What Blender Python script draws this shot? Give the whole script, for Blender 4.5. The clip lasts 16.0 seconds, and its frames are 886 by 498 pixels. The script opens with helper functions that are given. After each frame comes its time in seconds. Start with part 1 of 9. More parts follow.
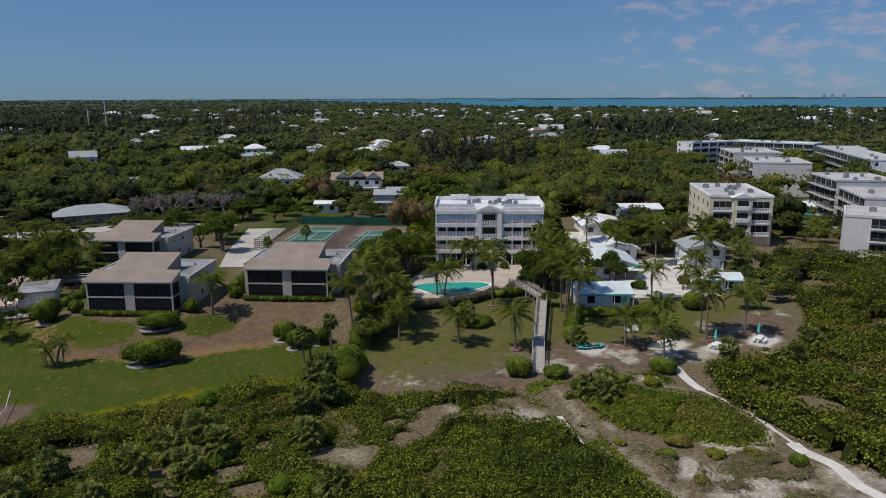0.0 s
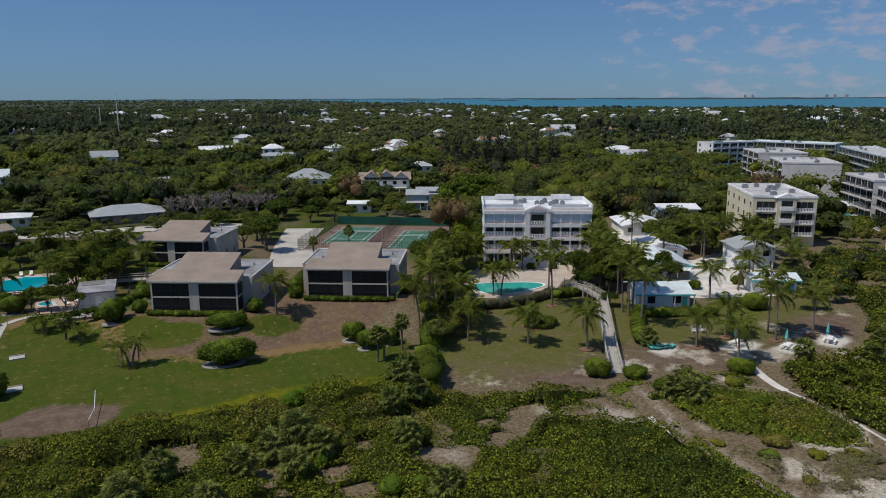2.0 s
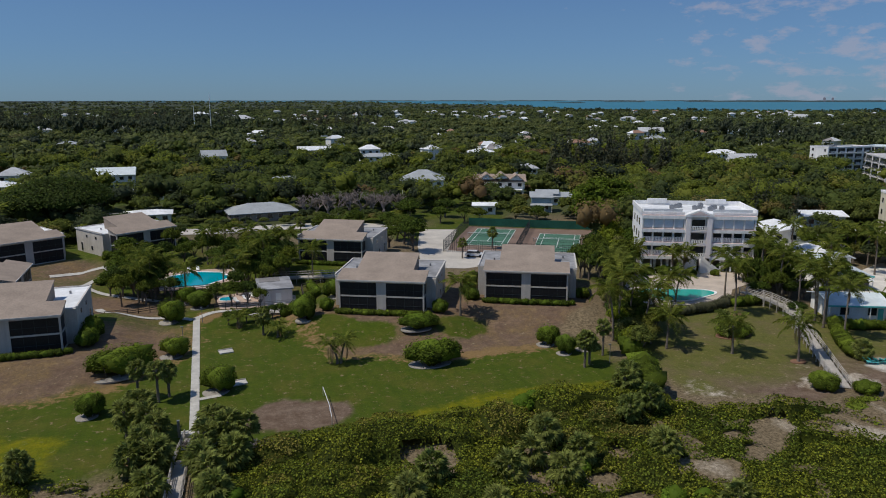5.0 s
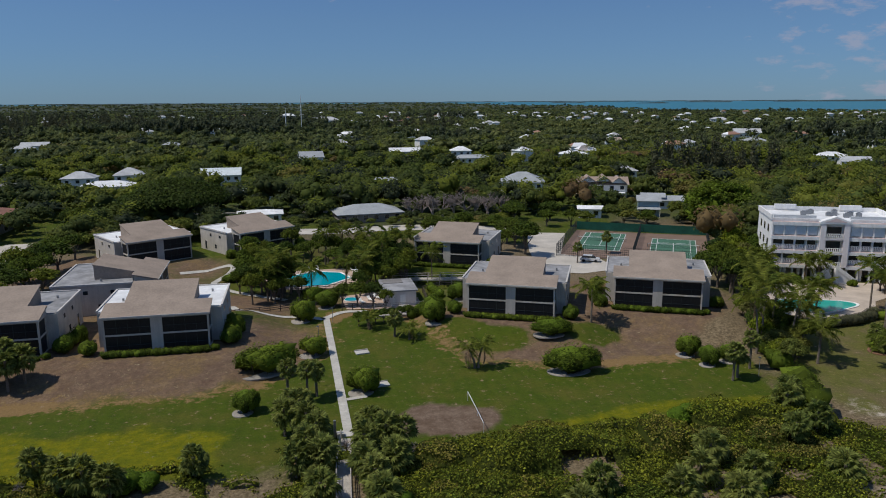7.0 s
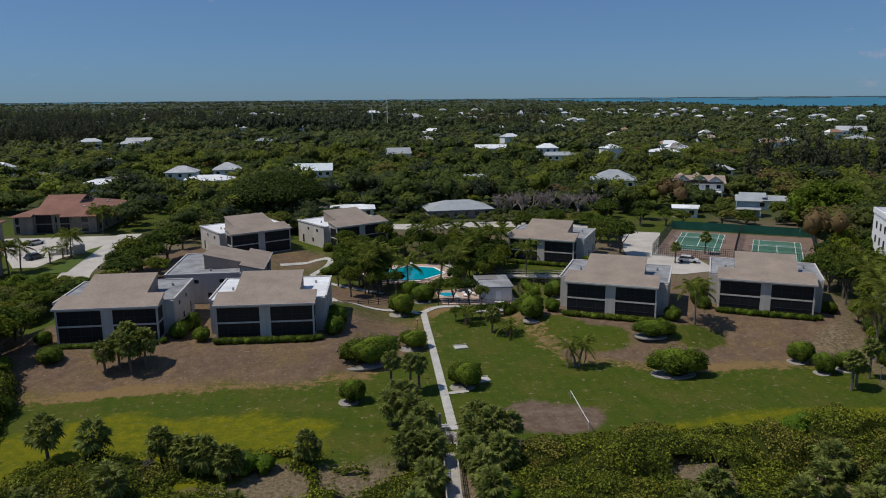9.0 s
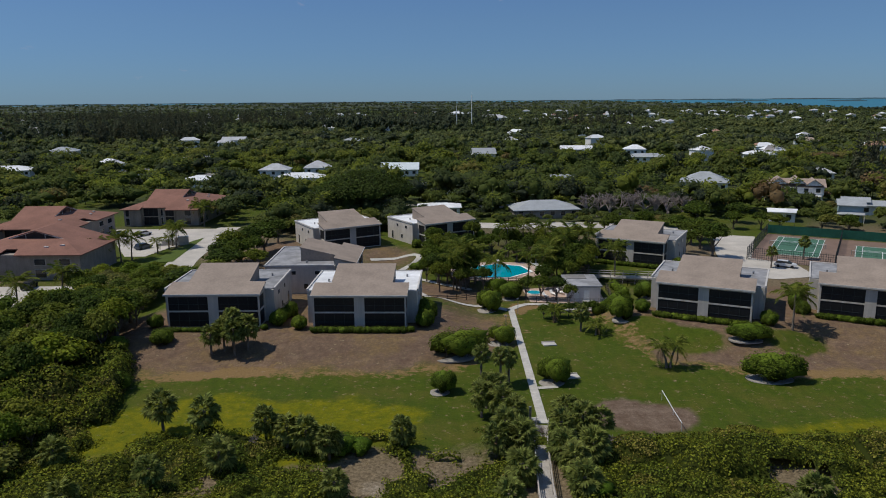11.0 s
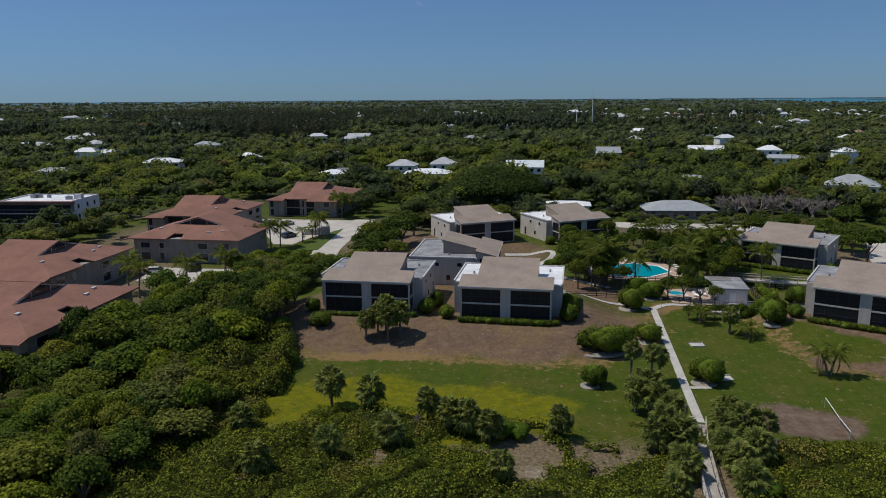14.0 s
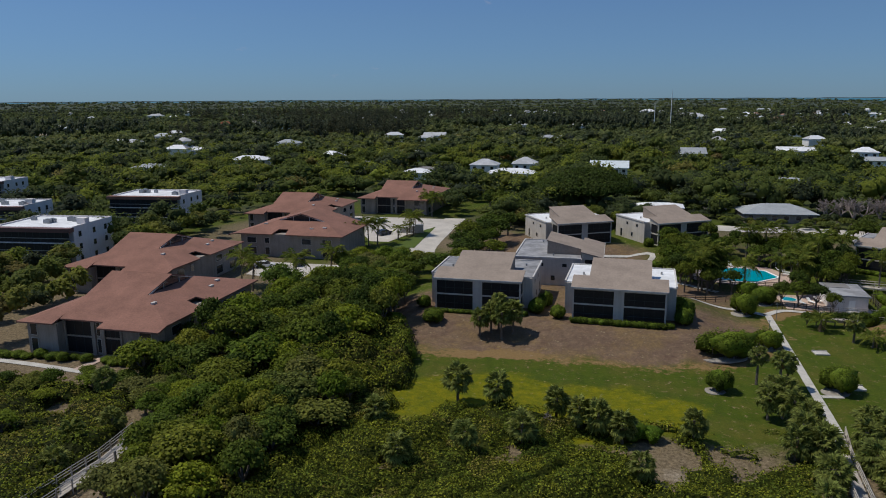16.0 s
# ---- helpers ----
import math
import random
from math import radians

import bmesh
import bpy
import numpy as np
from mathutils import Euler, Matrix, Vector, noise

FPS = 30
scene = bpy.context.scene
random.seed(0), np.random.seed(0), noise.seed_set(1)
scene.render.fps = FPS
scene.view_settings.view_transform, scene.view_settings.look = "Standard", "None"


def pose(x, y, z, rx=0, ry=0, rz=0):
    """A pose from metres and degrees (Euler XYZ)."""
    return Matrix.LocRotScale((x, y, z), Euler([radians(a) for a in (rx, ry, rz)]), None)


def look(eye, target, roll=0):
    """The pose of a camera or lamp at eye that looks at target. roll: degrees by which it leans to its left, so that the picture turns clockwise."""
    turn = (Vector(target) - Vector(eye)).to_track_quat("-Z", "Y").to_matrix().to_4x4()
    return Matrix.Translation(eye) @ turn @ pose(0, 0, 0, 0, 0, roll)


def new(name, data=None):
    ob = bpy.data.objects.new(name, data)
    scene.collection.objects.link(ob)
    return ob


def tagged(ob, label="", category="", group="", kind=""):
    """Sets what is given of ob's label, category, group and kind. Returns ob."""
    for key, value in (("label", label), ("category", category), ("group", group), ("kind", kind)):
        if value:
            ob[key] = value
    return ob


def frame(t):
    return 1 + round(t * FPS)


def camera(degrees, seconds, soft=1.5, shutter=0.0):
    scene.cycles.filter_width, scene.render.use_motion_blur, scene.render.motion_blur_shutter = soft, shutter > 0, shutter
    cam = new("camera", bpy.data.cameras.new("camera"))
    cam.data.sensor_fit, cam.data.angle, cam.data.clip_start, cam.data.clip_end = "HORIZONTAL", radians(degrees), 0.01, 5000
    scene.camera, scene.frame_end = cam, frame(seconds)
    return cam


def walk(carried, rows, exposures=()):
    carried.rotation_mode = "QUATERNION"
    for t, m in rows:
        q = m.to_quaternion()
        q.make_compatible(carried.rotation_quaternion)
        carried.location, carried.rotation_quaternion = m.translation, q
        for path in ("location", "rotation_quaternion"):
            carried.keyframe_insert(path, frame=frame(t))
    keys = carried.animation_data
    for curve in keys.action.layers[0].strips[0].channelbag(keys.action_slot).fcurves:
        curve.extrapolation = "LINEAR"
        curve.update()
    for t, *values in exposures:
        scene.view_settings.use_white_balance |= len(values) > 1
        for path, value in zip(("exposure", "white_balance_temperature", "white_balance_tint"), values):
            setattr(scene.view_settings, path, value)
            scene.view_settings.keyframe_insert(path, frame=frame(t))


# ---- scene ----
cam = camera(63.0, 16.0, soft=1.0)
METRES, EYE, TILT, LEAN, TURN = 61.1, 36.74, 1.5, 1.3, -24.3
ROWS = [
    (0.0, 0.0, 0.0, 0.0, 0.26, -13.42, -1.07),
    (0.5, -0.0407, 0.0001, -0.0005, 0.22, -13.44, -1.08),
    (1.0, -0.0821, 0.0001, -0.0014, 0.19, -13.44, -1.07),
    (1.5, -0.1259, -0.0, -0.0016, 0.18, -13.42, -1.08),
    (2.0, -0.1717, 0.0004, -0.0033, 0.32, -13.42, -1.09),
    (2.5, -0.2218, 0.0006, -0.0046, 0.75, -13.4, -1.13),
    (3.0, -0.2753, 0.0016, -0.0062, 1.36, -13.42, -1.15),
    (3.5, -0.3341, 0.0018, -0.009, 2.12, -13.39, -1.19),
    (4.0, -0.3971, 0.0016, -0.0103, 3.01, -13.38, -1.23),
    (6.5, -0.6407, -0.0003, -0.0095, 9.46, -13.37, -0.75),
    (7.0, -0.665, -0.0016, -0.0094, 11.14, -13.39, -0.66),
    (7.5, -0.6837, -0.0038, -0.0092, 12.77, -13.46, -0.56),
    (8.0, -0.6979, -0.007, -0.0099, 14.38, -13.54, -0.49),
    (8.5, -0.7084, -0.0114, -0.0102, 15.94, -13.64, -0.39),
    (9.0, -0.7164, -0.018, -0.0112, 17.46, -13.68, -0.32),
    (11.5, -0.7376, -0.068, -0.0177, 25.49, -13.61, -0.07),
    (12.0, -0.7454, -0.0804, -0.0183, 27.04, -13.64, -0.04),
    (12.5, -0.7547, -0.0935, -0.0189, 28.55, -13.69, -0.01),
    (13.0, -0.7664, -0.1083, -0.0188, 30.04, -13.71, 0.0),
    (13.5, -0.7808, -0.1238, -0.0179, 31.43, -13.73, 0.05),
    (14.0, -0.7979, -0.1413, -0.0174, 32.71, -13.76, 0.09),
    (14.5, -0.8168, -0.1596, -0.0163, 34.11, -13.78, 0.11),
    (15.0, -0.8388, -0.1799, -0.015, 35.58, -13.81, 0.15),
    (15.5, -0.864, -0.203, -0.0135, 36.93, -13.83, 0.19),
    (16.0, -0.8923, -0.2296, -0.0122, 37.89, -13.82, 0.22),
]
walk(cam, [(t, pose(0, 0, EYE, TILT, LEAN, TURN) @ pose(METRES * x, METRES * y, METRES * z, 90 + pitch, roll, yaw)) for t, x, y, z, yaw, pitch, roll in ROWS])

# ---- world, sun ----
SUN_AZ, SUN_EL = radians(177), radians(60)
SUN_DIR = Vector((math.cos(SUN_AZ) * math.cos(SUN_EL), math.sin(SUN_AZ) * math.cos(SUN_EL), math.sin(SUN_EL)))
world = bpy.data.worlds.new("world")
scene.world = world
world.use_nodes = True
wn, wl = world.node_tree.nodes, world.node_tree.links
sky = wn.new("ShaderNodeTexSky")
sky.sky_type = "NISHITA"
sky.sun_disc = False
sky.sun_elevation = SUN_EL
sky.sun_rotation = math.atan2(SUN_DIR.x, SUN_DIR.y) % (2 * math.pi)
sky.air_density, sky.dust_density, sky.ozone_density = 1.0, 0.0, 4.0
wn["Background"].inputs["Strength"].default_value = 0.105
way = wn.new("ShaderNodeTexCoord").outputs["Generated"]
height = wn.new("ShaderNodeSeparateXYZ")
wl.new(way, height.inputs[0])
clear = wn.new("ShaderNodeValToRGB")  # holds back the pale horizon band, lifts and warms the high sky as fill
for e, (p, c) in zip([clear.color_ramp.elements[0], clear.color_ramp.elements[1], clear.color_ramp.elements.new(0.1)], ((0.0, (0.192, 0.338, 0.632, 1)), (0.35, (1.62, 1.30, 0.94, 1)), (0.1, (0.315, 0.424, 0.604, 1)))):
    e.position, e.color = p, c
wl.new(height.outputs["Z"], clear.inputs[0])
tint = wn.new("ShaderNodeMix")
tint.data_type, tint.blend_type = "RGBA", "MULTIPLY"
tint.inputs[0].default_value = 1.0
wl.new(sky.outputs[0], tint.inputs[6])
wl.new(clear.outputs[0], tint.inputs[7])
# thin fair-weather clouds, thicker to the east over the bay
dot = wn.new("ShaderNodeVectorMath")
dot.operation = "DOT_PRODUCT"
dot.inputs[1].default_value = (0.768, 0.636, 0.085)
wl.new(way, dot.inputs[0])
cover = wn.new("ShaderNodeMapRange")
for k, v in enumerate((0.945, 0.998, 0.0, 0.21)):
    cover.inputs[k + 1].default_value = v
wl.new(dot.outputs["Value"], cover.inputs[0])
stretch = wn.new("ShaderNodeMapping")
stretch.inputs["Scale"].default_value = (22, 22, 60)
wl.new(way, stretch.inputs["Vector"])
puff = wn.new("ShaderNodeTexNoise")
puff.inputs["Scale"].default_value, puff.inputs["Detail"].default_value, puff.inputs["Roughness"].default_value = 1.0, 6, 0.6
wl.new(stretch.outputs[0], puff.inputs["Vector"])
add = wn.new("ShaderNodeMath")
wl.new(puff.outputs[0], add.inputs[0])
wl.new(cover.outputs[0], add.inputs[1])
sharp = wn.new("ShaderNodeMapRange")
for k, v in enumerate((0.69, 0.82, 0.0, 0.55)):
    sharp.inputs[k + 1].default_value = v
wl.new(add.outputs[0], sharp.inputs[0])
cloud = wn.new("ShaderNodeMix")
cloud.data_type = "RGBA"
cloud.inputs[7].default_value = (3.3, 3.3, 4.1, 1)
wl.new(sharp.outputs[0], cloud.inputs[0])
wl.new(tint.outputs[2], cloud.inputs[6])
wl.new(cloud.outputs[2], wn["Background"].inputs["Color"])
sun_data = bpy.data.lights.new("sun", "SUN")
sun_data.energy, sun_data.angle, sun_data.color = 3.05, radians(0.53), (1.0, 0.945, 0.84)
sun = new("sun", sun_data)
sun.matrix_world = look(SUN_DIR * 300, (0, 0, 0))


# ---- materials ----
def nodes_of(name):
    m = bpy.data.materials.new(name)
    m.use_nodes = True
    return m, m.node_tree.nodes, m.node_tree.links


def mix_colour(n, l, fac, a, b, kind="MIX"):
    x = n.new("ShaderNodeMix")
    x.data_type, x.blend_type = "RGBA", kind
    for key, v in (("Factor", fac), ("A", a), ("B", b)):
        sock = [s for s in x.inputs if s.name == key and s.type == ("VALUE" if key == "Factor" else "RGBA")][0]
        if isinstance(v, (int, float)):
            sock.default_value = v
        elif isinstance(v, tuple):
            sock.default_value = (*v, 1)
        else:
            l.new(v, sock)
    return [s for s in x.outputs if s.type == "RGBA"][0]


def ramp(n, l, fac, stops, hard=False):
    r = n.new("ShaderNodeValToRGB")
    r.color_ramp.interpolation = "CONSTANT" if hard else "LINEAR"
    while len(r.color_ramp.elements) < len(stops):
        r.color_ramp.elements.new(0.5)
    for e, (p, c) in zip(r.color_ramp.elements, stops):
        e.position, e.color = p, (*c, 1) if isinstance(c, tuple) else (c, c, c, 1)
    l.new(fac, r.inputs[0])
    return r.outputs[0]


def noise_node(n, l, vec, scale, detail=4, rough=0.6):
    t = n.new("ShaderNodeTexNoise")
    t.inputs["Scale"].default_value, t.inputs["Detail"].default_value, t.inputs["Roughness"].default_value = scale, detail, rough
    l.new(vec, t.inputs["Vector"])
    return t.outputs[0]


def bump_to(n, l, bsdf, height, strength, dist=0.05):
    b = n.new("ShaderNodeBump")
    b.inputs["Strength"].default_value, b.inputs["Distance"].default_value = strength, dist
    l.new(height, b.inputs["Height"])
    l.new(b.outputs[0], bsdf.inputs["Normal"])


def surface(name, c1, c2, rough=0.85, fine=6.0, coarse=0.35, stain=0.25, bump=0.3, metal=0.0, spec=0.3, streak=0.0):
    """Two colours in fine grain, with broad stains and, on walls, streaks running down."""
    m, n, l = nodes_of(name)
    b = n["Principled BSDF"]
    pos = n.new("ShaderNodeNewGeometry").outputs["Position"]
    g = noise_node(n, l, pos, fine, 5, 0.65)
    col = mix_colour(n, l, ramp(n, l, g, [(0.35, 0.0), (0.65, 1.0)]), c1, c2)
    big = noise_node(n, l, pos, coarse, 3, 0.6)
    col = mix_colour(n, l, 1.0, col, ramp(n, l, big, [(0.3, 1.0 - stain), (0.7, 1.0 + stain * 0.2)]), "MULTIPLY")
    if streak:
        mp = n.new("ShaderNodeMapping")
        mp.inputs["Scale"].default_value = (1.6, 1.6, 0.12)
        l.new(pos, mp.inputs["Vector"])
        s = noise_node(n, l, mp.outputs[0], 1.0, 5, 0.7)
        col = mix_colour(n, l, 1.0, col, ramp(n, l, s, [(0.35, 1.0 - streak), (0.6, 1.0)]), "MULTIPLY")
    l.new(col, b.inputs["Base Color"])
    b.inputs["Roughness"].default_value, b.inputs["Metallic"].default_value = rough, metal
    b.inputs["Specular IOR Level"].default_value = spec
    bump_to(n, l, b, g, bump)
    return m


def foliage(name, palette, by_object=False, vary=0.45, thin=0.38, rough=0.7):
    """Leaves: a palette picked tree by tree, and a lightness of its own for each leaf."""
    m, n, l = nodes_of(name)
    b = n["Principled BSDF"]
    geo = n.new("ShaderNodeNewGeometry")
    if by_object:
        pick = n.new("ShaderNodeObjectInfo").outputs["Random"]
    else:
        a = n.new("ShaderNodeAttribute")
        a.attribute_name = "tint"
        pick = a.outputs["Fac"]
    col = ramp(n, l, pick, [(i / (len(palette) - 1), c) for i, c in enumerate(palette)])
    col = mix_colour(n, l, 1.0, col, ramp(n, l, geo.outputs["Random Per Island"], [(0.0, 1 - vary), (0.8, 1 + vary * 0.3), (1.0, 1 + vary)]), "MULTIPLY")
    l.new(col, b.inputs["Base Color"])
    b.inputs["Roughness"].default_value = rough
    b.inputs["Specular IOR Level"].default_value = 0.1
    t = n.new("ShaderNodeBsdfTranslucent")
    l.new(col, t.inputs["Color"])
    mx = n.new("ShaderNodeMixShader")
    mx.inputs[0].default_value = thin
    l.new(b.outputs[0], mx.inputs[1])
    l.new(t.outputs[0], mx.inputs[2])
    l.new(mx.outputs[0], n["Material Output"].inputs["Surface"])
    return m


def plain(name, c, rough=0.6, metal=0.0, spec=0.4):
    return surface(name, c, tuple(v * 0.85 for v in c), rough, 9.0, 0.8, 0.12, 0.1, metal, spec)


M_STUCCO = surface("grey_stucco", (0.60, 0.55, 0.485), (0.52, 0.475, 0.42), 0.9, 8, 0.4, 0.16, 0.2, streak=0.14)
M_TRIM = plain("pale_trim", (0.62, 0.585, 0.54))
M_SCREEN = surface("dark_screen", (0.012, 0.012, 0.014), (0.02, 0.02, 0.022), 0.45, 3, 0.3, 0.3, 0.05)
M_SHINGLE = surface("taupe_shingle", (0.355, 0.285, 0.230), (0.285, 0.228, 0.184), 0.95, 3.5, 0.3, 0.22, 0.5)
M_FLATROOF = surface("grey_flat_roof", (0.38, 0.38, 0.39), (0.29, 0.29, 0.30), 0.85, 1.2, 0.28, 0.5, 0.2)
M_WHITEROOF = surface("white_flat_roof", (0.86, 0.87, 0.88), (0.72, 0.73, 0.74), 0.8, 0.9, 0.2, 0.25, 0.1)
M_BROWNROOF = surface("red_brown_shingle", (0.305, 0.152, 0.110), (0.232, 0.117, 0.085), 0.95, 3.5, 0.25, 0.25, 0.5)
M_BROWNWALL = surface("taupe_siding", (0.40, 0.345, 0.29), (0.33, 0.285, 0.24), 0.9, 6, 0.5, 0.2, 0.2, streak=0.2)
M_WHITE = surface("white_stucco", (0.92, 0.91, 0.895), (0.86, 0.85, 0.83), 0.85, 6, 0.5, 0.12, 0.1, streak=0.12)
M_PALEPINK = surface("pale_pink_stucco", (0.88, 0.82, 0.80), (0.83, 0.77, 0.75), 0.85, 6, 0.5, 0.12, 0.1, streak=0.06)
M_PINK = surface("pink_stucco", (0.84, 0.67, 0.63), (0.78, 0.62, 0.58), 0.85, 6, 0.5, 0.15, 0.1, streak=0.1)
M_YELLOW = surface("cream_stucco", (0.76, 0.69, 0.50), (0.70, 0.63, 0.46), 0.85, 6, 0.5, 0.15, 0.1, streak=0.15)
M_GREYTOP = surface("pale_grey_membrane", (0.60, 0.585, 0.575), (0.50, 0.49, 0.485), 0.85, 0.9, 0.2, 0.3, 0.1)
M_BROWNTRIM = plain("dark_brown_fascia", (0.16, 0.075, 0.06))
M_GREYPINK = surface("pale_grey_stucco", (0.78, 0.73, 0.71), (0.71, 0.665, 0.645), 0.85, 6, 0.4, 0.12, 0.1, streak=0.07)
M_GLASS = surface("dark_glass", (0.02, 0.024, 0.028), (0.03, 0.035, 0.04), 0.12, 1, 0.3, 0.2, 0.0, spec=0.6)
M_PALEBLIND = plain("pale_blue_shutter", (0.70, 0.77, 0.82), 0.5)
M_AQUA = surface("turquoise_paint", (0.10, 0.50, 0.50), (0.14, 0.56, 0.55), 0.6, 5, 0.5, 0.2, 0.1)
M_AQUAROOF = surface("pale_metal_roof", (0.74, 0.80, 0.80), (0.64, 0.71, 0.72), 0.5, 2, 0.3, 0.2, 0.1)
M_DECKWOOD = surface("weathered_wood", (0.50, 0.46, 0.41), (0.40, 0.365, 0.325), 0.9, 7, 0.8, 0.25, 0.3)
M_CONCRETE = surface("pale_concrete", (0.58, 0.55, 0.50), (0.48, 0.455, 0.41), 0.9, 5, 0.5, 0.25, 0.2)
M_DECKTAN = surface("tan_pool_deck", (0.58, 0.49, 0.41), (0.50, 0.42, 0.35), 0.9, 4, 0.4, 0.2, 0.2)
M_SHELL = surface("shell_drive", (0.58, 0.535, 0.475), (0.49, 0.45, 0.395), 0.95, 4, 0.18, 0.25, 0.3)
M_SAND = surface("pale_sand", (0.78, 0.73, 0.66), (0.66, 0.61, 0.55), 0.95, 3, 0.3, 0.3, 0.3)
M_MULCH = surface("red_mulch", (0.20, 0.10, 0.06), (0.28, 0.16, 0.10), 0.95, 8, 0.8, 0.3, 0.5)
M_PAVER = surface("pink_pavers", (0.56, 0.42, 0.34), (0.47, 0.35, 0.285), 0.9, 5, 0.4, 0.25, 0.2)
M_COURT = surface("court_green", (0.062, 0.155, 0.105), (0.075, 0.18, 0.12), 0.85, 3, 0.3, 0.2, 0.05)
M_COURTRED = surface("court_brown", (0.235, 0.160, 0.122), (0.20, 0.135, 0.103), 0.85, 3, 0.3, 0.2, 0.05)
M_LINE = plain("white_line_paint", (0.8, 0.8, 0.8))
M_WINDSCREEN = surface("green_windscreen", (0.012, 0.085, 0.058), (0.016, 0.105, 0.07), 0.8, 2, 0.3, 0.3, 0.05)
M_FENCEMESH = surface("black_fence_mesh", (0.035, 0.045, 0.05), (0.055, 0.065, 0.07), 0.7, 2, 0.3, 0.3, 0.05)
M_METAL = plain("grey_metal", (0.35, 0.36, 0.37), 0.45, 0.6)
M_STEEL = plain("pale_steel", (0.62, 0.64, 0.66), 0.4, 0.3)
M_BARK = surface("palm_bark", (0.23, 0.19, 0.155), (0.15, 0.125, 0.10), 0.95, 6, 1.0, 0.3, 0.6)
M_DRYFROND = surface("dry_frond", (0.30, 0.20, 0.10), (0.22, 0.14, 0.07), 0.9, 4, 1.0, 0.3, 0.3)
M_GRASS = surface("watered_grass", (0.062, 0.098, 0.012), (0.085, 0.118, 0.014), 0.95, 3, 0.4, 0.2, 0.4)
M_TREEBARK = surface("tree_bark", (0.19, 0.155, 0.125), (0.12, 0.10, 0.08), 0.95, 5, 1.0, 0.3, 0.6)
M_BARE = surface("bare_twigs", (0.36, 0.30, 0.27), (0.27, 0.225, 0.205), 0.95, 5, 1.0, 0.3, 0.3)
M_TYRE = plain("black_rubber", (0.02, 0.02, 0.02), 0.8)


def pool_water(name, c):
    m, n, l = nodes_of(name)
    b = n["Principled BSDF"]
    pos = n.new("ShaderNodeNewGeometry").outputs["Position"]
    w = noise_node(n, l, pos, 1.3, 4, 0.6)
    l.new(mix_colour(n, l, w, c, tuple(v * 1.12 for v in c)), b.inputs["Base Color"])
    b.inputs["Roughness"].default_value = 0.06
    bump_to(n, l, b, w, 0.06)
    return m


M_POOL = pool_water("pool_water_green", (0.04, 0.40, 0.34))
M_POOL2 = pool_water("pool_water_blue", (0.0, 0.31, 0.39))

LEAF_FAR = foliage("leaves_woods", [(0.062, 0.080, 0.044), (0.086, 0.112, 0.036), (0.112, 0.146, 0.034), (0.142, 0.166, 0.040), (0.205, 0.240, 0.036), (0.215, 0.205, 0.050), (0.235, 0.160, 0.078)], vary=0.32, thin=0.5)
# Greyer than LEAF_FAR: distance haze is mixed into these leaf colours
LEAF_DISTANT = foliage("leaves_far_woods_hazed", [(0.066, 0.080, 0.052), (0.090, 0.112, 0.048), (0.118, 0.142, 0.050), (0.142, 0.158, 0.054), (0.178, 0.196, 0.056), (0.170, 0.158, 0.070)], vary=0.35)
LEAF_PINE = foliage("needles_casuarina", [(0.078, 0.088, 0.055), (0.105, 0.112, 0.062), (0.090, 0.102, 0.060), (0.130, 0.125, 0.070)], vary=0.3, thin=0.4)
LEAF_DUNE = foliage("leaves_sea_grape", [(0.092, 0.132, 0.020), (0.150, 0.182, 0.020), (0.236, 0.244, 0.024), (0.110, 0.150, 0.020), (0.192, 0.212, 0.020), (0.250, 0.205, 0.050), (0.100, 0.138, 0.026)], vary=0.8)
LEAF_GRAPE = foliage("leaves_grape_tree", [(0.060, 0.096, 0.016), (0.125, 0.180, 0.016), (0.230, 0.262, 0.020), (0.076, 0.118, 0.022), (0.190, 0.222, 0.018), (0.165, 0.165, 0.048), (0.100, 0.150, 0.018), (0.255, 0.245, 0.030)], True, 0.55)
LEAF_DRY = foliage("leaves_dry_scrub", [(0.200, 0.165, 0.095), (0.240, 0.205, 0.120), (0.180, 0.185, 0.060), (0.210, 0.210, 0.055), (0.270, 0.230, 0.145)], vary=0.5)
LEAF_DRYHEDGE = foliage("leaves_grey_hedge", [(0.120, 0.115, 0.068), (0.150, 0.140, 0.085), (0.105, 0.112, 0.058)], True, 0.5)
LEAF_YELLOWISH = foliage("leaves_yellow_green_shrub", [(0.165, 0.185, 0.022), (0.210, 0.205, 0.028), (0.190, 0.160, 0.040)], True, 0.5)
LEAF_FIG = foliage("leaves_fig", [(0.058, 0.086, 0.016), (0.070, 0.098, 0.018)], True, 0.6)
LEAF_FRESH = foliage("leaves_fresh_shrub", [(0.110, 0.190, 0.016), (0.140, 0.205, 0.020)], True, 0.6)
LEAF_BUSH = foliage("leaves_round_bush", [(0.094, 0.142, 0.014), (0.128, 0.170, 0.018), (0.086, 0.132, 0.015)], True, 0.7)
LEAF_TREE = foliage("leaves_tree", [(0.042, 0.070, 0.014), (0.090, 0.128, 0.015), (0.058, 0.090, 0.015), (0.135, 0.160, 0.018), (0.072, 0.112, 0.015)], True, 0.55)
LEAF_PALM = foliage("palm_frond_green", [(0.150, 0.186, 0.030), (0.205, 0.225, 0.038), (0.122, 0.164, 0.028)], True, 0.45, 0.45)
LEAF_SABAL = foliage("fan_palm_green", [(0.185, 0.220, 0.050), (0.228, 0.250, 0.062), (0.155, 0.194, 0.046)], True, 0.6, 0.45)


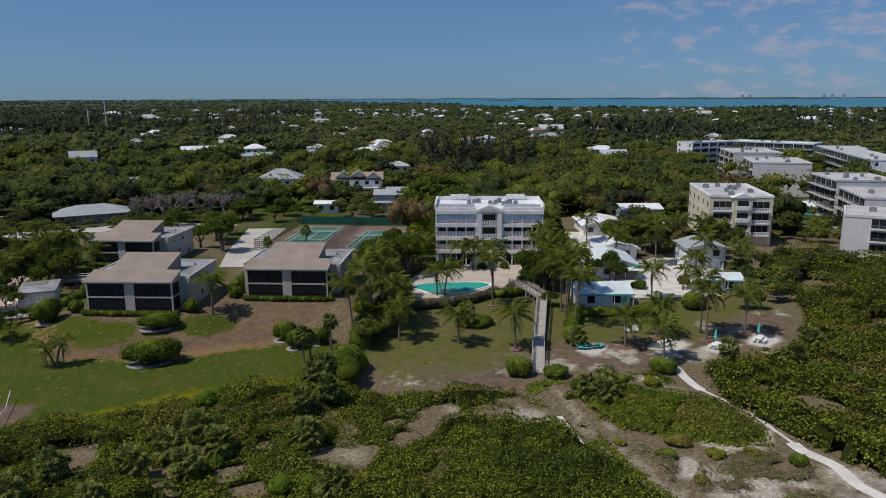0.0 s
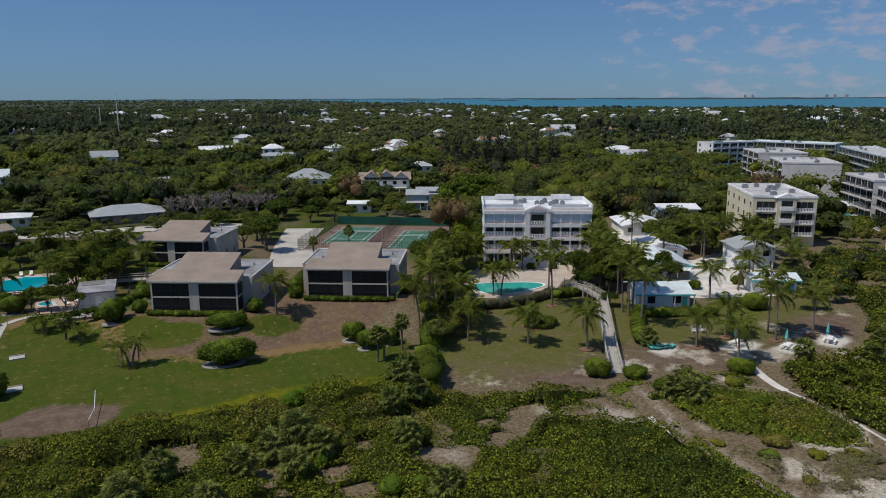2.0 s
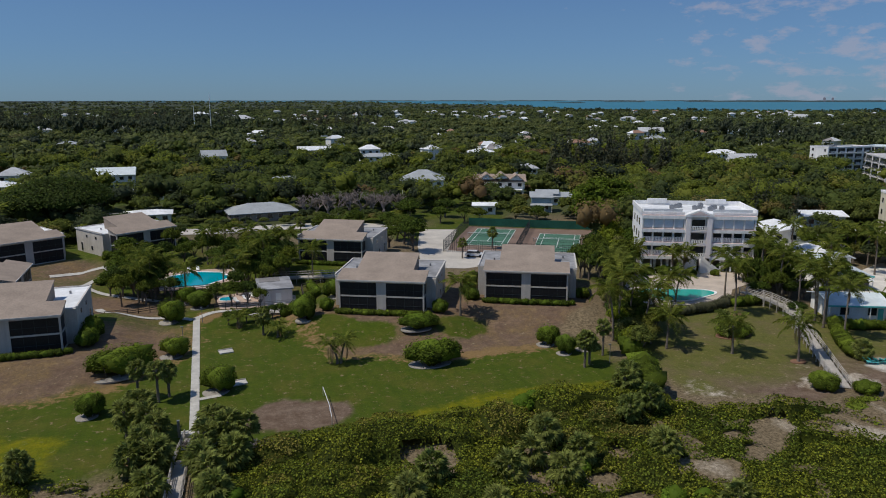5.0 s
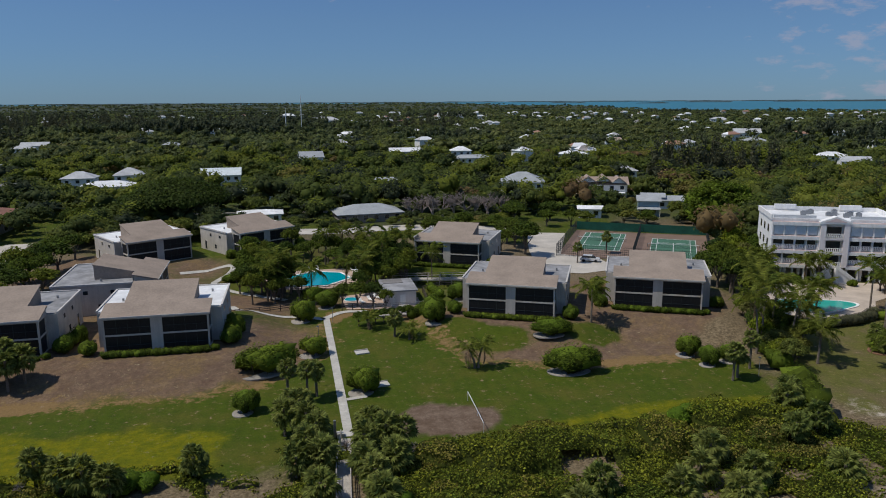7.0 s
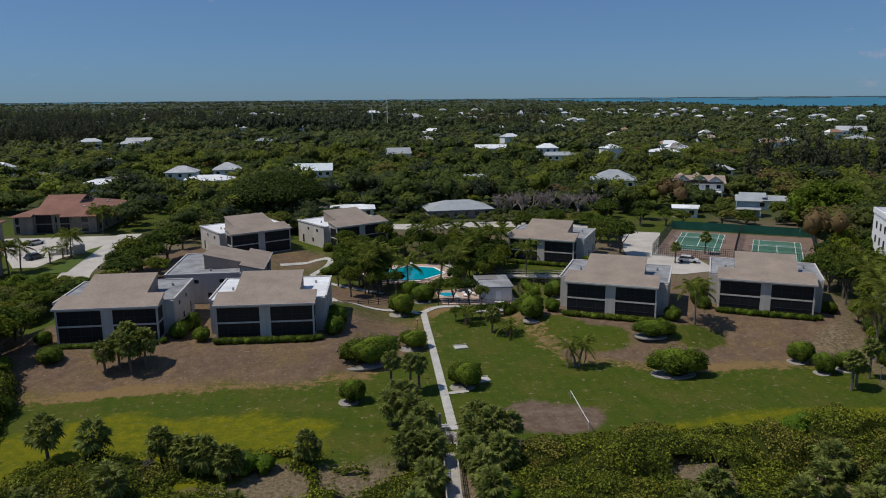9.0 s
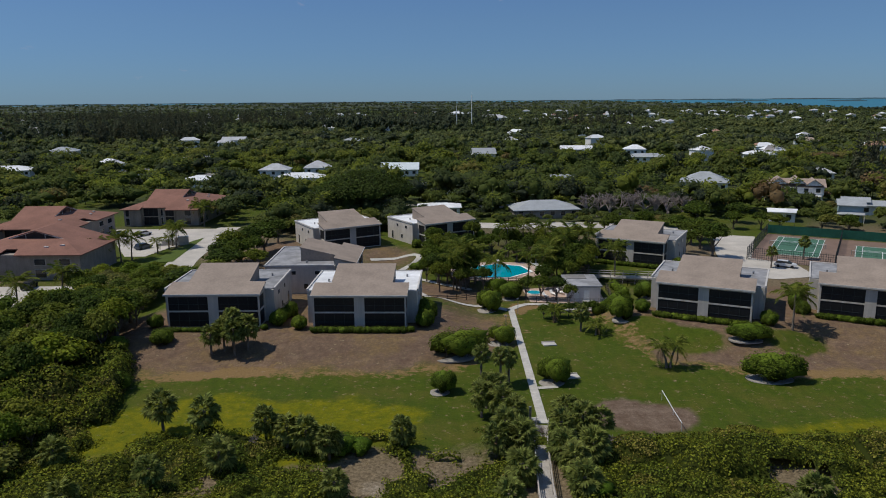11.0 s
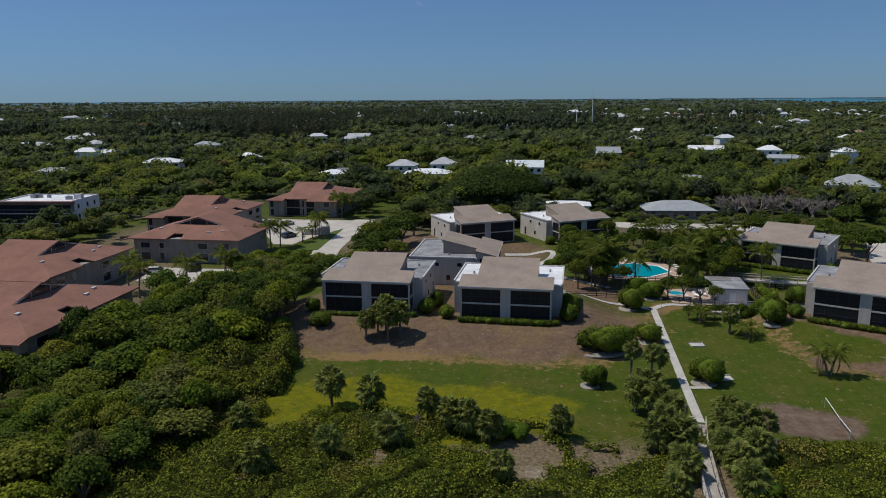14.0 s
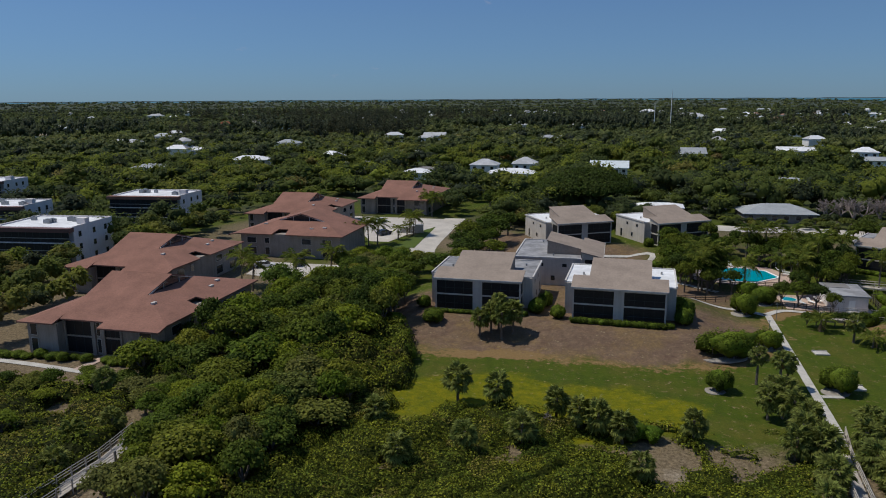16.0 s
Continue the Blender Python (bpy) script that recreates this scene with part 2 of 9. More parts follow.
# ---- building blocks ----
def part(name, bm, material, parent, label=""):
    me = bpy.data.meshes.new(name)
    bmesh.ops.recalc_face_normals(bm, faces=bm.faces[:])
    bm.to_mesh(me)
    bm.free()
    me.materials.append(material)
    ob = new(name, me)
    ob.parent = parent
    if label:
        tagged(ob, label)
    return ob


def share(name, me, parent, m):
    ob = new(name, me)
    ob.parent = parent
    ob.matrix_basis = m
    return ob


def thing(name, x, y, z, rz, label, category, group="", kind=""):
    ob = new(name)
    ob.matrix_basis = pose(x, y, z, 0, 0, rz)
    ob.empty_display_size = 0.5
    return tagged(ob, label, category, group, kind)


def solo(name, bm, material, label, category, group="", kind="", at=None):
    ob = part(name, bm, material, None)
    if at:
        ob.matrix_basis = at
    return tagged(ob, label, category, group, kind)


def box(bm, x0, y0, z0, x1, y1, z1):
    v = [bm.verts.new(p) for p in ((x0, y0, z0), (x1, y0, z0), (x1, y1, z0), (x0, y1, z0), (x0, y0, z1), (x1, y0, z1), (x1, y1, z1), (x0, y1, z1))]
    for f in ((0, 1, 2, 3), (4, 5, 6, 7), (0, 1, 5, 4), (1, 2, 6, 5), (2, 3, 7, 6), (3, 0, 4, 7)):
        bm.faces.new([v[i] for i in f])
    return bm


def boxed(*a):
    return box(bmesh.new(), *a)


def sheet(bm, pts, th):
    """A plate whose top is the polygon pts, th thick downwards."""
    top = [bm.verts.new(p) for p in pts]
    low = [bm.verts.new((p[0], p[1], p[2] - th)) for p in pts]
    bm.faces.new(top)
    bm.faces.new(low[::-1])
    for i in range(len(pts)):
        j = (i + 1) % len(pts)
        bm.faces.new((top[i], top[j], low[j], low[i]))
    return bm


def wall_prism(bm, pts, th_dir):
    """A wall face pts pushed along th_dir."""
    a = [bm.verts.new(p) for p in pts]
    b = [bm.verts.new((p[0] + th_dir[0], p[1] + th_dir[1], p[2] + th_dir[2])) for p in pts]
    bm.faces.new(a)
    bm.faces.new(b[::-1])
    for i in range(len(pts)):
        j = (i + 1) % len(pts)
        bm.faces.new((a[i], a[j], b[j], b[i]))
    return bm


def tube(bm, pts, radii, sides=7):
    rings = []
    for i, p in enumerate(pts):
        p = Vector(p)
        d = (Vector(pts[min(i + 1, len(pts) - 1)]) - Vector(pts[max(i - 1, 0)])).normalized()
        q = d.to_track_quat("Z", "Y")
        rings.append([bm.verts.new(p + q @ Vector((math.cos(a) * radii[i], math.sin(a) * radii[i], 0))) for a in [2 * math.pi * k / sides for k in range(sides)]])
    for r0, r1 in zip(rings, rings[1:]):
        for k in range(sides):
            bm.faces.new((r0[k], r0[(k + 1) % sides], r1[(k + 1) % sides], r1[k]))
    bm.faces.new(rings[0][::-1])
    bm.faces.new(rings[-1])
    return bm


# ---- the lie of the land ----
CONDOS = [  # front middle x, y, turn, pad height, kind of flat roof
    ("A", -0.4, 125.5, -26.3, 2.0), ("B", 25.0, 123.4, -27.3, 2.0), ("C", -54.5, 122.0, -2.0, 2.0), ("D", -77.3, 123.5, -0.5, 2.0),
    ("E", -1.2, 167.0, -29.0, 1.4), ("F", -39.4, 191.2, 32.0, 1.6), ("G", -62.7, 185.6, 30.0, 1.6), ("H", -57.9, 153.4, 90.0, 1.6),
]


def smooth(a, b, v):
    t = np.clip((v - a) / (b - a), 0, 1)
    return t * t * (3 - 2 * t)


def land(x, y):
    """Height of the ground: flat, with a low bank under each villa."""
    x, y = np.asarray(x, float), np.asarray(y, float)
    h = np.zeros(np.broadcast(x, y).shape)
    for _, cx, cy, rot, pad in CONDOS:
        c, s = math.cos(radians(rot)), math.sin(radians(rot))
        u, v = (x - cx) * c + (y - cy) * s, -(x - cx) * s + (y - cy) * c
        d = np.hypot(np.maximum(np.abs(u) - 9.5, 0), np.maximum(np.maximum(-2.5 - v, v - 17), 0))
        h = np.maximum(h, pad * (1 - smooth(0.0, 10.0, d)))
    return h


def ground_z(x, y):
    return float(land(x, y))


def fbm(x, y, s, seed=0):
    """Cheap smooth noise from summed waves, about -1 to 1."""
    r = np.random.RandomState(seed)
    out = np.zeros(np.broadcast(np.asarray(x, float), np.asarray(y, float)).shape)
    for k in range(7):
        a, p, f = r.rand() * 6.283, r.rand() * 6.283, s * (0.6 + 0.35 * k)
        out = out + np.sin(f * (x * math.cos(a) + y * math.sin(a)) + p + 1.5 * np.sin(f * 0.7 * (x * math.sin(a) - y * math.cos(a)) + p * 2)) / (1 + 0.45 * k)
    return out / 3.2


def inside(x, y, poly):
    x, y = np.asarray(x, float), np.asarray(y, float)
    r = np.zeros(np.broadcast(x, y).shape, bool)
    for (x0, y0), (x1, y1) in zip(poly, poly[1:] + poly[:1]):
        r ^= ((y0 > y) != (y1 > y)) & (x < (x1 - x0) * (y - y0) / (y1 - y0 + 1e-9) + x0)
    return r


def edge_dist(x, y, poly):
    """Distance to the polygon's outline, positive inside."""
    d = np.full(np.shape(x), 1e9)
    for (x0, y0), (x1, y1) in zip(poly, poly[1:] + poly[:1]):
        dx, dy = x1 - x0, y1 - y0
        t = np.clip(((x - x0) * dx + (y - y0) * dy) / (dx * dx + dy * dy), 0, 1)
        d = np.minimum(d, np.hypot(x - x0 - t * dx, y - y0 - t * dy))
    return np.where(inside(x, y, poly), d, -d)


# plan outlines
LAWN = [(-90, 92), (-79, 94), (-60, 88.5), (-44, 91.5), (-34, 92), (-24, 90.5), (-5, 89), (10, 90.5), (19, 89), (26, 95), (25, 112), (38, 122), (40, 145), (12, 158), (8, 178), (-12, 182), (-28, 205), (-85, 205), (-95, 160), (-92, 120)]
GREEN = [(-92, 90), (-60, 86), (-30, 88), (5, 86), (24, 88), (25, 105), (9, 105.4), (1.3, 106.5), (-5.6, 109.5), (-11.5, 113), (-13, 120), (-15.5, 130), (-20, 140), (-27, 139), (-30, 127), (-33, 116), (-40, 109), (-48, 107.5), (-55, 107), (-66, 109.5), (-72, 109), (-80, 106), (-92, 108)]
YELLOW = [(-88, 88), (-60, 84), (-46, 88), (-44, 95), (-56, 100), (-70, 101), (-88, 97)]
DUNE = [(-90, 20), (-90, 93), (-79, 93), (-60, 89), (-49, 91), (-45.5, 88), (-43.5, 82), (-42, 77), (-36, 74), (-31, 71), (-26, 88), (-16, 90), (-5, 88.5), (10, 90), (19, 88), (27, 88), (27, 83), (44, 75.5), (46.5, 70), (45.0, 65), (43.6, 59), (43.6, 47), (43, 20)]
DUNE_EAST = [(66, 30), (64.4, 42), (63.6, 50), (64.6, 56), (65.0, 63), (67.4, 69.5), (73, 73), (79, 72.6), (88, 72.2), (95, 76), (104, 84), (122, 110), (135, 116), (150, 104), (260, 120), (260, 30)]
CLUMP = [(49.0, 70.5), (53, 72.0), (58, 70.5), (62.6, 67.6), (65.0, 63.6), (64.4, 58), (63.8, 53.5), (61.5, 50.6), (57, 52.2), (52.5, 55.6), (48.6, 59.6), (47.6, 65)]
THICKET = [(-103, 62), (-104, 84), (-120, 88), (-118, 96), (-112, 98), (-108, 130), (-96, 130), (-90, 118), (-84, 112), (-80, 94), (-88, 88), (-88, 56)]
DUNE_WEST = [(-104, 20), (-104, 60), (-112, 84), (-140, 88), (-175, 60), (-150, 20)]
RIGHTLAWN = [(29, 84), (44, 77), (48, 78), (52, 79), (66, 73), (74, 77), (92, 76), (104, 85), (104, 100), (78, 100), (72, 118), (63, 116), (45, 114), (31, 104)]
SCRUB = [(-47, 90), (-35, 92), (-27, 88), (-30, 60), (-52, 60)]

gx = np.concatenate([np.linspace(-4500, -400, 22), np.linspace(-300, -150, 26), np.arange(-145, 175, 1.15), np.linspace(180, 400, 30), np.linspace(500, 4500, 22)])
gy = np.concatenate([np.linspace(-1500, -50, 12), np.linspace(-20, 34, 12), np.arange(36, 235, 1.15), np.linspace(240, 500, 30), np.linspace(600, 4600, 22)])
GX, GY = np.meshgrid(gx, gy)
GZ = land(GX, GY) + np.where((GY > 36) & (GY < 235) & (np.abs(GX) < 175), 0.05 * fbm(GX, GY, 0.5, 3), 0)
me = bpy.data.meshes.new("ground")
ni, nj = GX.shape
idx = np.arange(ni * nj).reshape(ni, nj)
quads = np.stack([idx[:-1, :-1], idx[:-1, 1:], idx[1:, 1:], idx[1:, :-1]], -1).reshape(-1, 4)
me.from_pydata(np.stack([GX, GY, GZ], -1).reshape(-1, 3).tolist(), [], quads.tolist())
wob = 1.6 * fbm(GX, GY, 0.35, 5) + 0.7 * fbm(GX, GY, 1.3, 6)


def mask(name, values):
    a = me.attributes.new(name, "FLOAT", "POINT")
    a.data.foreach_set("value", np.clip(values, 0, 1).astype(np.float32).ravel())


mask("grass", smooth(-0.8, 0.8, edge_dist(GX, GY, LAWN) + wob))
pads = np.zeros(GX.shape)
for _, cx, cy, rot, pad in CONDOS[:2]:
    pads = np.maximum(pads, 1 - smooth(4, 8, np.hypot(GX - cx - 3, (GY - cy + 5) * 1.4) - 2))
green = smooth(-4.6, 3.4, edge_dist(GX, GY, GREEN) + 1.7 * wob)
far_green = smooth(128, 140, GY) * smooth(-0.5, 0.6, fbm(GX, GY, 0.12, 9))
patches = np.maximum(smooth(5.5, 1.5, np.hypot(GX - 11, (GY - 117) * 1.2) + 1.6 * wob), smooth(7.5, 2, np.hypot(((GX + 8) * 0.8 - (GY - 122) * 0.6) * 0.55, ((GX + 8) * 0.6 + (GY - 122) * 0.8) * 1.5) + 1.5 * wob))
mask("green", np.maximum(np.maximum(green, far_green * 0.75), patches * 0.9))
mask("yellow", smooth(-2.5, 2.5, edge_dist(GX, GY, YELLOW) + 1.5 * wob) * 0.9 + 0.55 * smooth(2.2, 0.5, np.abs(GY - 90.5 - 0.8 * np.sin(GX * 0.21)) + 0.5 * wob) * smooth(-15, -4, GX) * smooth(26, 20, GX))
track = np.interp(GY, [36, 44, 53, 63, 70, 78], [45.4, 45, 44.9, 45.4, 47.8, 49.5])
mask("sand", np.maximum(smooth(-0.15, 0.6, fbm(GX, GY, 0.55, 17) + 0.4 * fbm(GX, GY, 1.4, 18)) * smooth(60, 54, GY) * smooth(43, 46, GX) * smooth(66, 62, GX), np.maximum(smooth(0.15, 0.75, fbm(GX, GY, 0.45, 12) + 0.3 * fbm(GX, GY, 0.15, 13)) * smooth(86, 76, GY) * (0.35 + 0.65 * smooth(30, 60, GX)),
     smooth(1.2, 0.2, np.abs(GX - track) + 0.5 * wob) * smooth(79, 72, GY) * 0.4)))
mask("bare", np.maximum(smooth(5.0, 3.2, np.hypot((GX + 18.5) * 0.75, (GY - 94) * 1.1) + 1.3 * wob), smooth(-2, 2, edge_dist(GX, GY, RIGHTLAWN) + wob) * smooth(-0.2, 1.1, fbm(GX, GY, 0.16, 21) * 0.8 + (88 - GY) * 0.10)))
band = 0.8 * smooth(-4.0, -1.0, edge_dist(GX, GY, GREEN) + 1.2 * wob) * smooth(1.5, -0.5, edge_dist(GX, GY, GREEN) + 1.2 * wob)
mask("band", band * (0.25 + 0.75 * smooth(-0.4, 0.7, fbm(GX, GY, 0.16, 41))) * smooth(102, 106, GY))
mask("pale", smooth(0.05, 0.8, fbm(GX, GY, 0.5, 43) + 0.5 * fbm(GX, GY, 1.6, 44)) * smooth(-1, 1, edge_dist(GX, GY, RIGHTLAWN)) * smooth(91, 83, GY) * 0.5)
spots = np.zeros(GX.shape)
for px_, py_, rx_, ry_ in ((73.4, 80.6, 3.2, 2.0), (79.4, 76.6, 3.2, 1.9), (87.6, 76.4, 3.4, 2.1), (61.8, 84.0, 2.6, 1.5)):
    spots = np.maximum(spots, smooth(1.25, 0.55, np.maximum(np.abs((GX - px_) * 0.92 + (GY - py_) * 0.38) / rx_, np.abs((GY - py_) * 0.92 - (GX - px_) * 0.38) / ry_) + 0.18 * wob))
mask("spots", spots)
mask("beach", smooth(44, 32, GY + 0.35 * np.maximum(-GX - 60, 0) + 2 * wob))
mask("wood", np.maximum(smooth(150, 200, np.abs(GX)), smooth(200, 240, GY)))
mask("rlawn", smooth(-1.5, 1.5, edge_dist(GX, GY, RIGHTLAWN) + wob))

mg, n, l = nodes_of("ground_soil_and_grass")
pos = n.new("ShaderNodeNewGeometry").outputs["Position"]


def attr(key):
    a = n.new("ShaderNodeAttribute")
    a.attribute_name = key
    return a.outputs["Fac"]


g1, g2, g3, g4 = noise_node(n, l, pos, 2.2, 6, 0.7), noise_node(n, l, pos, 0.16, 5, 0.65), noise_node(n, l, pos, 0.6, 6, 0.7), noise_node(n, l, pos, 7.0, 4, 0.7)
litter = mix_colour(n, l, ramp(n, l, g1, [(0.35, 0.0), (0.65, 1.0)]), (0.105, 0.078, 0.046), (0.235, 0.182, 0.112))
sandc = mix_colour(n, l, ramp(n, l, g1, [(0.35, 0.0), (0.65, 1.0)]), (0.31, 0.255, 0.19), (0.58, 0.52, 0.43))
drygrass = mix_colour(n, l, ramp(n, l, g3, [(0.35, 0.0), (0.65, 1.0)]), (0.128, 0.080, 0.054), (0.226, 0.154, 0.098))
drygrass = mix_colour(n, l, ramp(n, l, g2, [(0.45, 0.0), (0.62, 0.75)]), drygrass, (0.215, 0.145, 0.062))
greengrass = mix_colour(n, l, ramp(n, l, g3, [(0.3, 0.0), (0.7, 1.0)]), (0.044, 0.072, 0.005), (0.072, 0.096, 0.007))
greengrass = mix_colour(n, l, ramp(n, l, g2, [(0.46, 0.0), (0.66, 0.85)]), greengrass, (0.094, 0.094, 0.014))
wave = n.new("ShaderNodeTexWave")  # faint stripes left by the mower
wave.inputs["Scale"].default_value, wave.inputs["Distortion"].default_value, wave.inputs["Detail"].default_value = 0.17, 4.0, 3
l.new(pos, wave.inputs["Vector"])
greengrass = mix_colour(n, l, 1.0, greengrass, ramp(n, l, wave.outputs["Fac"], [(0.2, 0.97), (0.8, 1.03)]), "MULTIPLY")
yel = mix_colour(n, l, ramp(n, l, g3, [(0.35, 0.0), (0.65, 1.0)]), (0.086, 0.108, 0.004), (0.188, 0.170, 0.003))
rl = mix_colour(n, l, ramp(n, l, g3, [(0.3, 0.0), (0.7, 1.0)]), (0.088, 0.098, 0.022), (0.140, 0.132, 0.036))
rl = mix_colour(n, l, ramp(n, l, g2, [(0.48, 0.0), (0.66, 0.8)]), rl, (0.150, 0.118, 0.060))


g5 = noise_node(n, l, pos, 0.95, 9, 0.78)


def ragged(key, much=0.7):
    """A patch whose edge is broken up by tufts."""
    m1 = n.new("ShaderNodeMath")
    m1.operation = "MULTIPLY_ADD"
    l.new(g5, m1.inputs[0])
    m1.inputs[1].default_value = much
    l.new(attr(key), m1.inputs[2])
    return ramp(n, l, m1.outputs[0], [(0.10 + much * 0.5, 0.0), (0.90 + much * 0.5, 1.0)])


drygrass = mix_colour(n, l, ramp(n, l, g5, [(0.42, 0.0), (0.62, 0.7)]), drygrass, (0.108, 0.074, 0.056))
c = mix_colour(n, l, ragged("sand"), litter, sandc)
c = mix_colour(n, l, attr("wood"), c, (0.052, 0.066, 0.022))
c = mix_colour(n, l, attr("rlawn"), c, rl)
c = mix_colour(n, l, attr("grass"), c, drygrass)
c = mix_colour(n, l, ragged("green", 1.1), c, greengrass)
c = mix_colour(n, l, ragged("band", 1.5), c, (0.225, 0.145, 0.062))
c = mix_colour(n, l, ragged("yellow", 0.9), c, yel)
c = mix_colour(n, l, ragged("bare"), c, mix_colour(n, l, ramp(n, l, g3, [(0.35, 0.0), (0.65, 1.0)]), (0.115, 0.075, 0.050), (0.200, 0.145, 0.105)))
c = mix_colour(n, l, ragged("pale", 1.2), c, sandc)
c = mix_colour(n, l, ragged("spots", 0.5), c, mix_colour(n, l, g1, (0.52, 0.48, 0.42), (0.68, 0.64, 0.57)))
c = mix_colour(n, l, ragged("beach", 0.5), c, mix_colour(n, l, g1, (0.60, 0.56, 0.49), (0.74, 0.70, 0.63)))
c = mix_colour(n, l, 1.0, c, ramp(n, l, g4, [(0.3, 0.72), (0.7, 1.2)]), "MULTIPLY")
c = mix_colour(n, l, 1.0, c, ramp(n, l, g1, [(0.3, 0.80), (0.7, 1.12)]), "MULTIPLY")
l.new(c, n["Principled BSDF"].inputs["Base Color"])
n["Principled BSDF"].inputs["Roughness"].default_value = 0.95
n["Principled BSDF"].inputs["Specular IOR Level"].default_value = 0.15
bump_to(n, l, n["Principled BSDF"], g1, 0.6, 0.12)
me.materials.append(mg)
tagged(new("ground", me), "mown lawn, dry brown grass and sandy dune soil", "ground", kind="structure")


# ---- villas ----
def villa(cx, cy, rot, pad, roof_mat, label):
    v = thing("villa", cx, cy, pad, rot, label, "house", "grey two-storey villas")
    top = lambda y: 5.5 + (y + 0.45) * 0.232
    b = bmesh.new()  # main block behind the porch
    box(b, -8.7, 3.5, -1.5, -8.45, 16.3, 5.15)
    box(b, 8.45, 3.5, -1.5, 8.7, 16.3, 5.15)
    box(b, -8.45, 3.5, -1.5, 8.45, 3.75, 5.15)
    box(b, -8.45, 16.05, -1.5, 8.45, 16.3, 5.15)
    part("wall", b, M_STUCCO, v)
    b = bmesh.new()  # flat roof with its upstand
    box(b, -8.8, 3.72, 5.15, 8.8, 16.4, 5.30)
    part("flat_roof", b, roof_mat, v, "flat membrane roof with low upstand")
    b = bmesh.new()
    for a in ((-8.85, 3.6, -8.6, 16.45), (8.6, 3.6, 8.85, 16.45), (-8.6, 16.2, 8.6, 16.45)):
        box(b, a[0], a[1], 5.18, a[2], a[3], 5.48)
    part("coping", b, M_TRIM, v)
    b = bmesh.new()  # porch frame
    for x0, x1 in ((-7.2, -6.95), (-0.8, 0.8), (6.95, 7.2)):
        box(b, x0, 0, -1.5, x1, 0.25, 5.02)
    box(b, -7.22, -0.03, 5.0, 7.22, 0.27, 5.42)
    for x0, x1 in ((-6.95, -0.8), (0.8, 6.95)):
        box(b, x0, 0.02, 2.55, x1, 0.22, 2.80)
        box(b, x0, 0.02, -1.5, x1, 0.22, 0.18)
    for s in (-1, 1):
        x0, x1 = sorted((s * 6.97, s * 7.2))
        box(b, x0, 3.0, -1.5, x1, 3.6, 5.4)
        box(b, x0, 0.25, 2.55, x1, 3.0, 2.8)
        box(b, x0, 0.25, 4.95, x1, 3.0, 5.4)
        box(b, x0, 0.25, -1.5, x1, 3.0, 0.18)
        wall_prism(b, [(x0, 0.0, 5.4), (x0, 3.7, 5.4), (x0, 3.7, top(3.7) - 0.22), (x0, 0, top(0) - 0.22)], (x1 - x0, 0, 0))
        y0, y1 = sorted((s * 4.75, s * 7.2))
        box(b, y0, 3.55, 5.1, y1, 3.75, top(3.7) - 0.2)
    part("porch_frame", b, M_STUCCO, v)
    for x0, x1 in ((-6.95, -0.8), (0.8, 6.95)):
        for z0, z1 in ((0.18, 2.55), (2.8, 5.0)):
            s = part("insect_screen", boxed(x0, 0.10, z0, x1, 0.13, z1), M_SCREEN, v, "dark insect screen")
            b = bmesh.new()
            for k in range(1, 4):
                xm = x0 + (x1 - x0) * k / 4
                box(b, xm - 0.025, 0.05, z0, xm + 0.025, 0.097, z1)
            box(b, x0, 0.05, z0 + 0.95, x1, 0.095, z0 + 1.0)
            part("mullion", b, M_FENCEMESH, s)
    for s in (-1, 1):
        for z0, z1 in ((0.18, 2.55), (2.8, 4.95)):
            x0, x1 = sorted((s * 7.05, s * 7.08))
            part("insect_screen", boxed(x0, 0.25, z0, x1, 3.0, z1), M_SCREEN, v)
    b = bmesh.new()
    sheet(b, [(-7.45, -0.45, top(-0.45)), (7.45, -0.45, top(-0.45)), (7.45, 3.8, top(3.8)), (4.85, 3.8, top(3.8)), (4.85, 10.5, top(10.5)), (-4.85, 10.5, top(10.5)), (-4.85, 3.8, top(3.8)), (-7.45, 3.8, top(3.8))], 0.2)
    part("shingle_roof", b, M_SHINGLE, v, "taupe shingle roof rising towards the back")
    b = bmesh.new()
    box(b, -7.5, -0.52, 5.28, 7.5, -0.452, 5.52)
    part("fascia", b, M_TRIM, v)
    b = bmesh.new()
    for s in (-1, 1):
        x0, x1 = sorted((s * 4.5, s * 4.72))
        wall_prism(b, [(x0, 3.75, 5.3), (x0, 10.35, 5.3), (x0, 10.35, top(10.35) - 0.21), (x0, 3.75, top(3.75) - 0.21)], (x1 - x0, 0, 0))
    box(b, -4.5, 10.1, 5.3, 4.5, 10.35, top(10.1) - 0.21)
    part("clerestory_wall", b, M_SHINGLE, v)
    for s in (-1, 1):  # side windows
        for y0, y1, z0, z1 in ((6.2, 7.2, 3.6, 4.4), (10.6, 11.5, 3.6, 4.4), (13.2, 14.1, 0.2, 2.3), (8.4, 9.3, 0.9, 2.0)):
            x0, x1 = sorted((s * 8.69, s * 8.74))
            w = part("window", boxed(x0, y0, z0, x1, y1, z1), M_TRIM, v)
            x0, x1 = sorted((s * 8.735, s * 8.755))
            part("pane", boxed(x0, y0 + 0.07, z0 + 0.07, x1, y1 - 0.07, z1 - 0.07), M_GLASS, w)
    for x, y in ((6.5, 12.2), (-6.2, 9.0)):
        part("roof_vent", tube(bmesh.new(), [(x, y, 5.3), (x, y, 5.75)], [0.16, 0.16], 8), M_METAL, v)
    return v


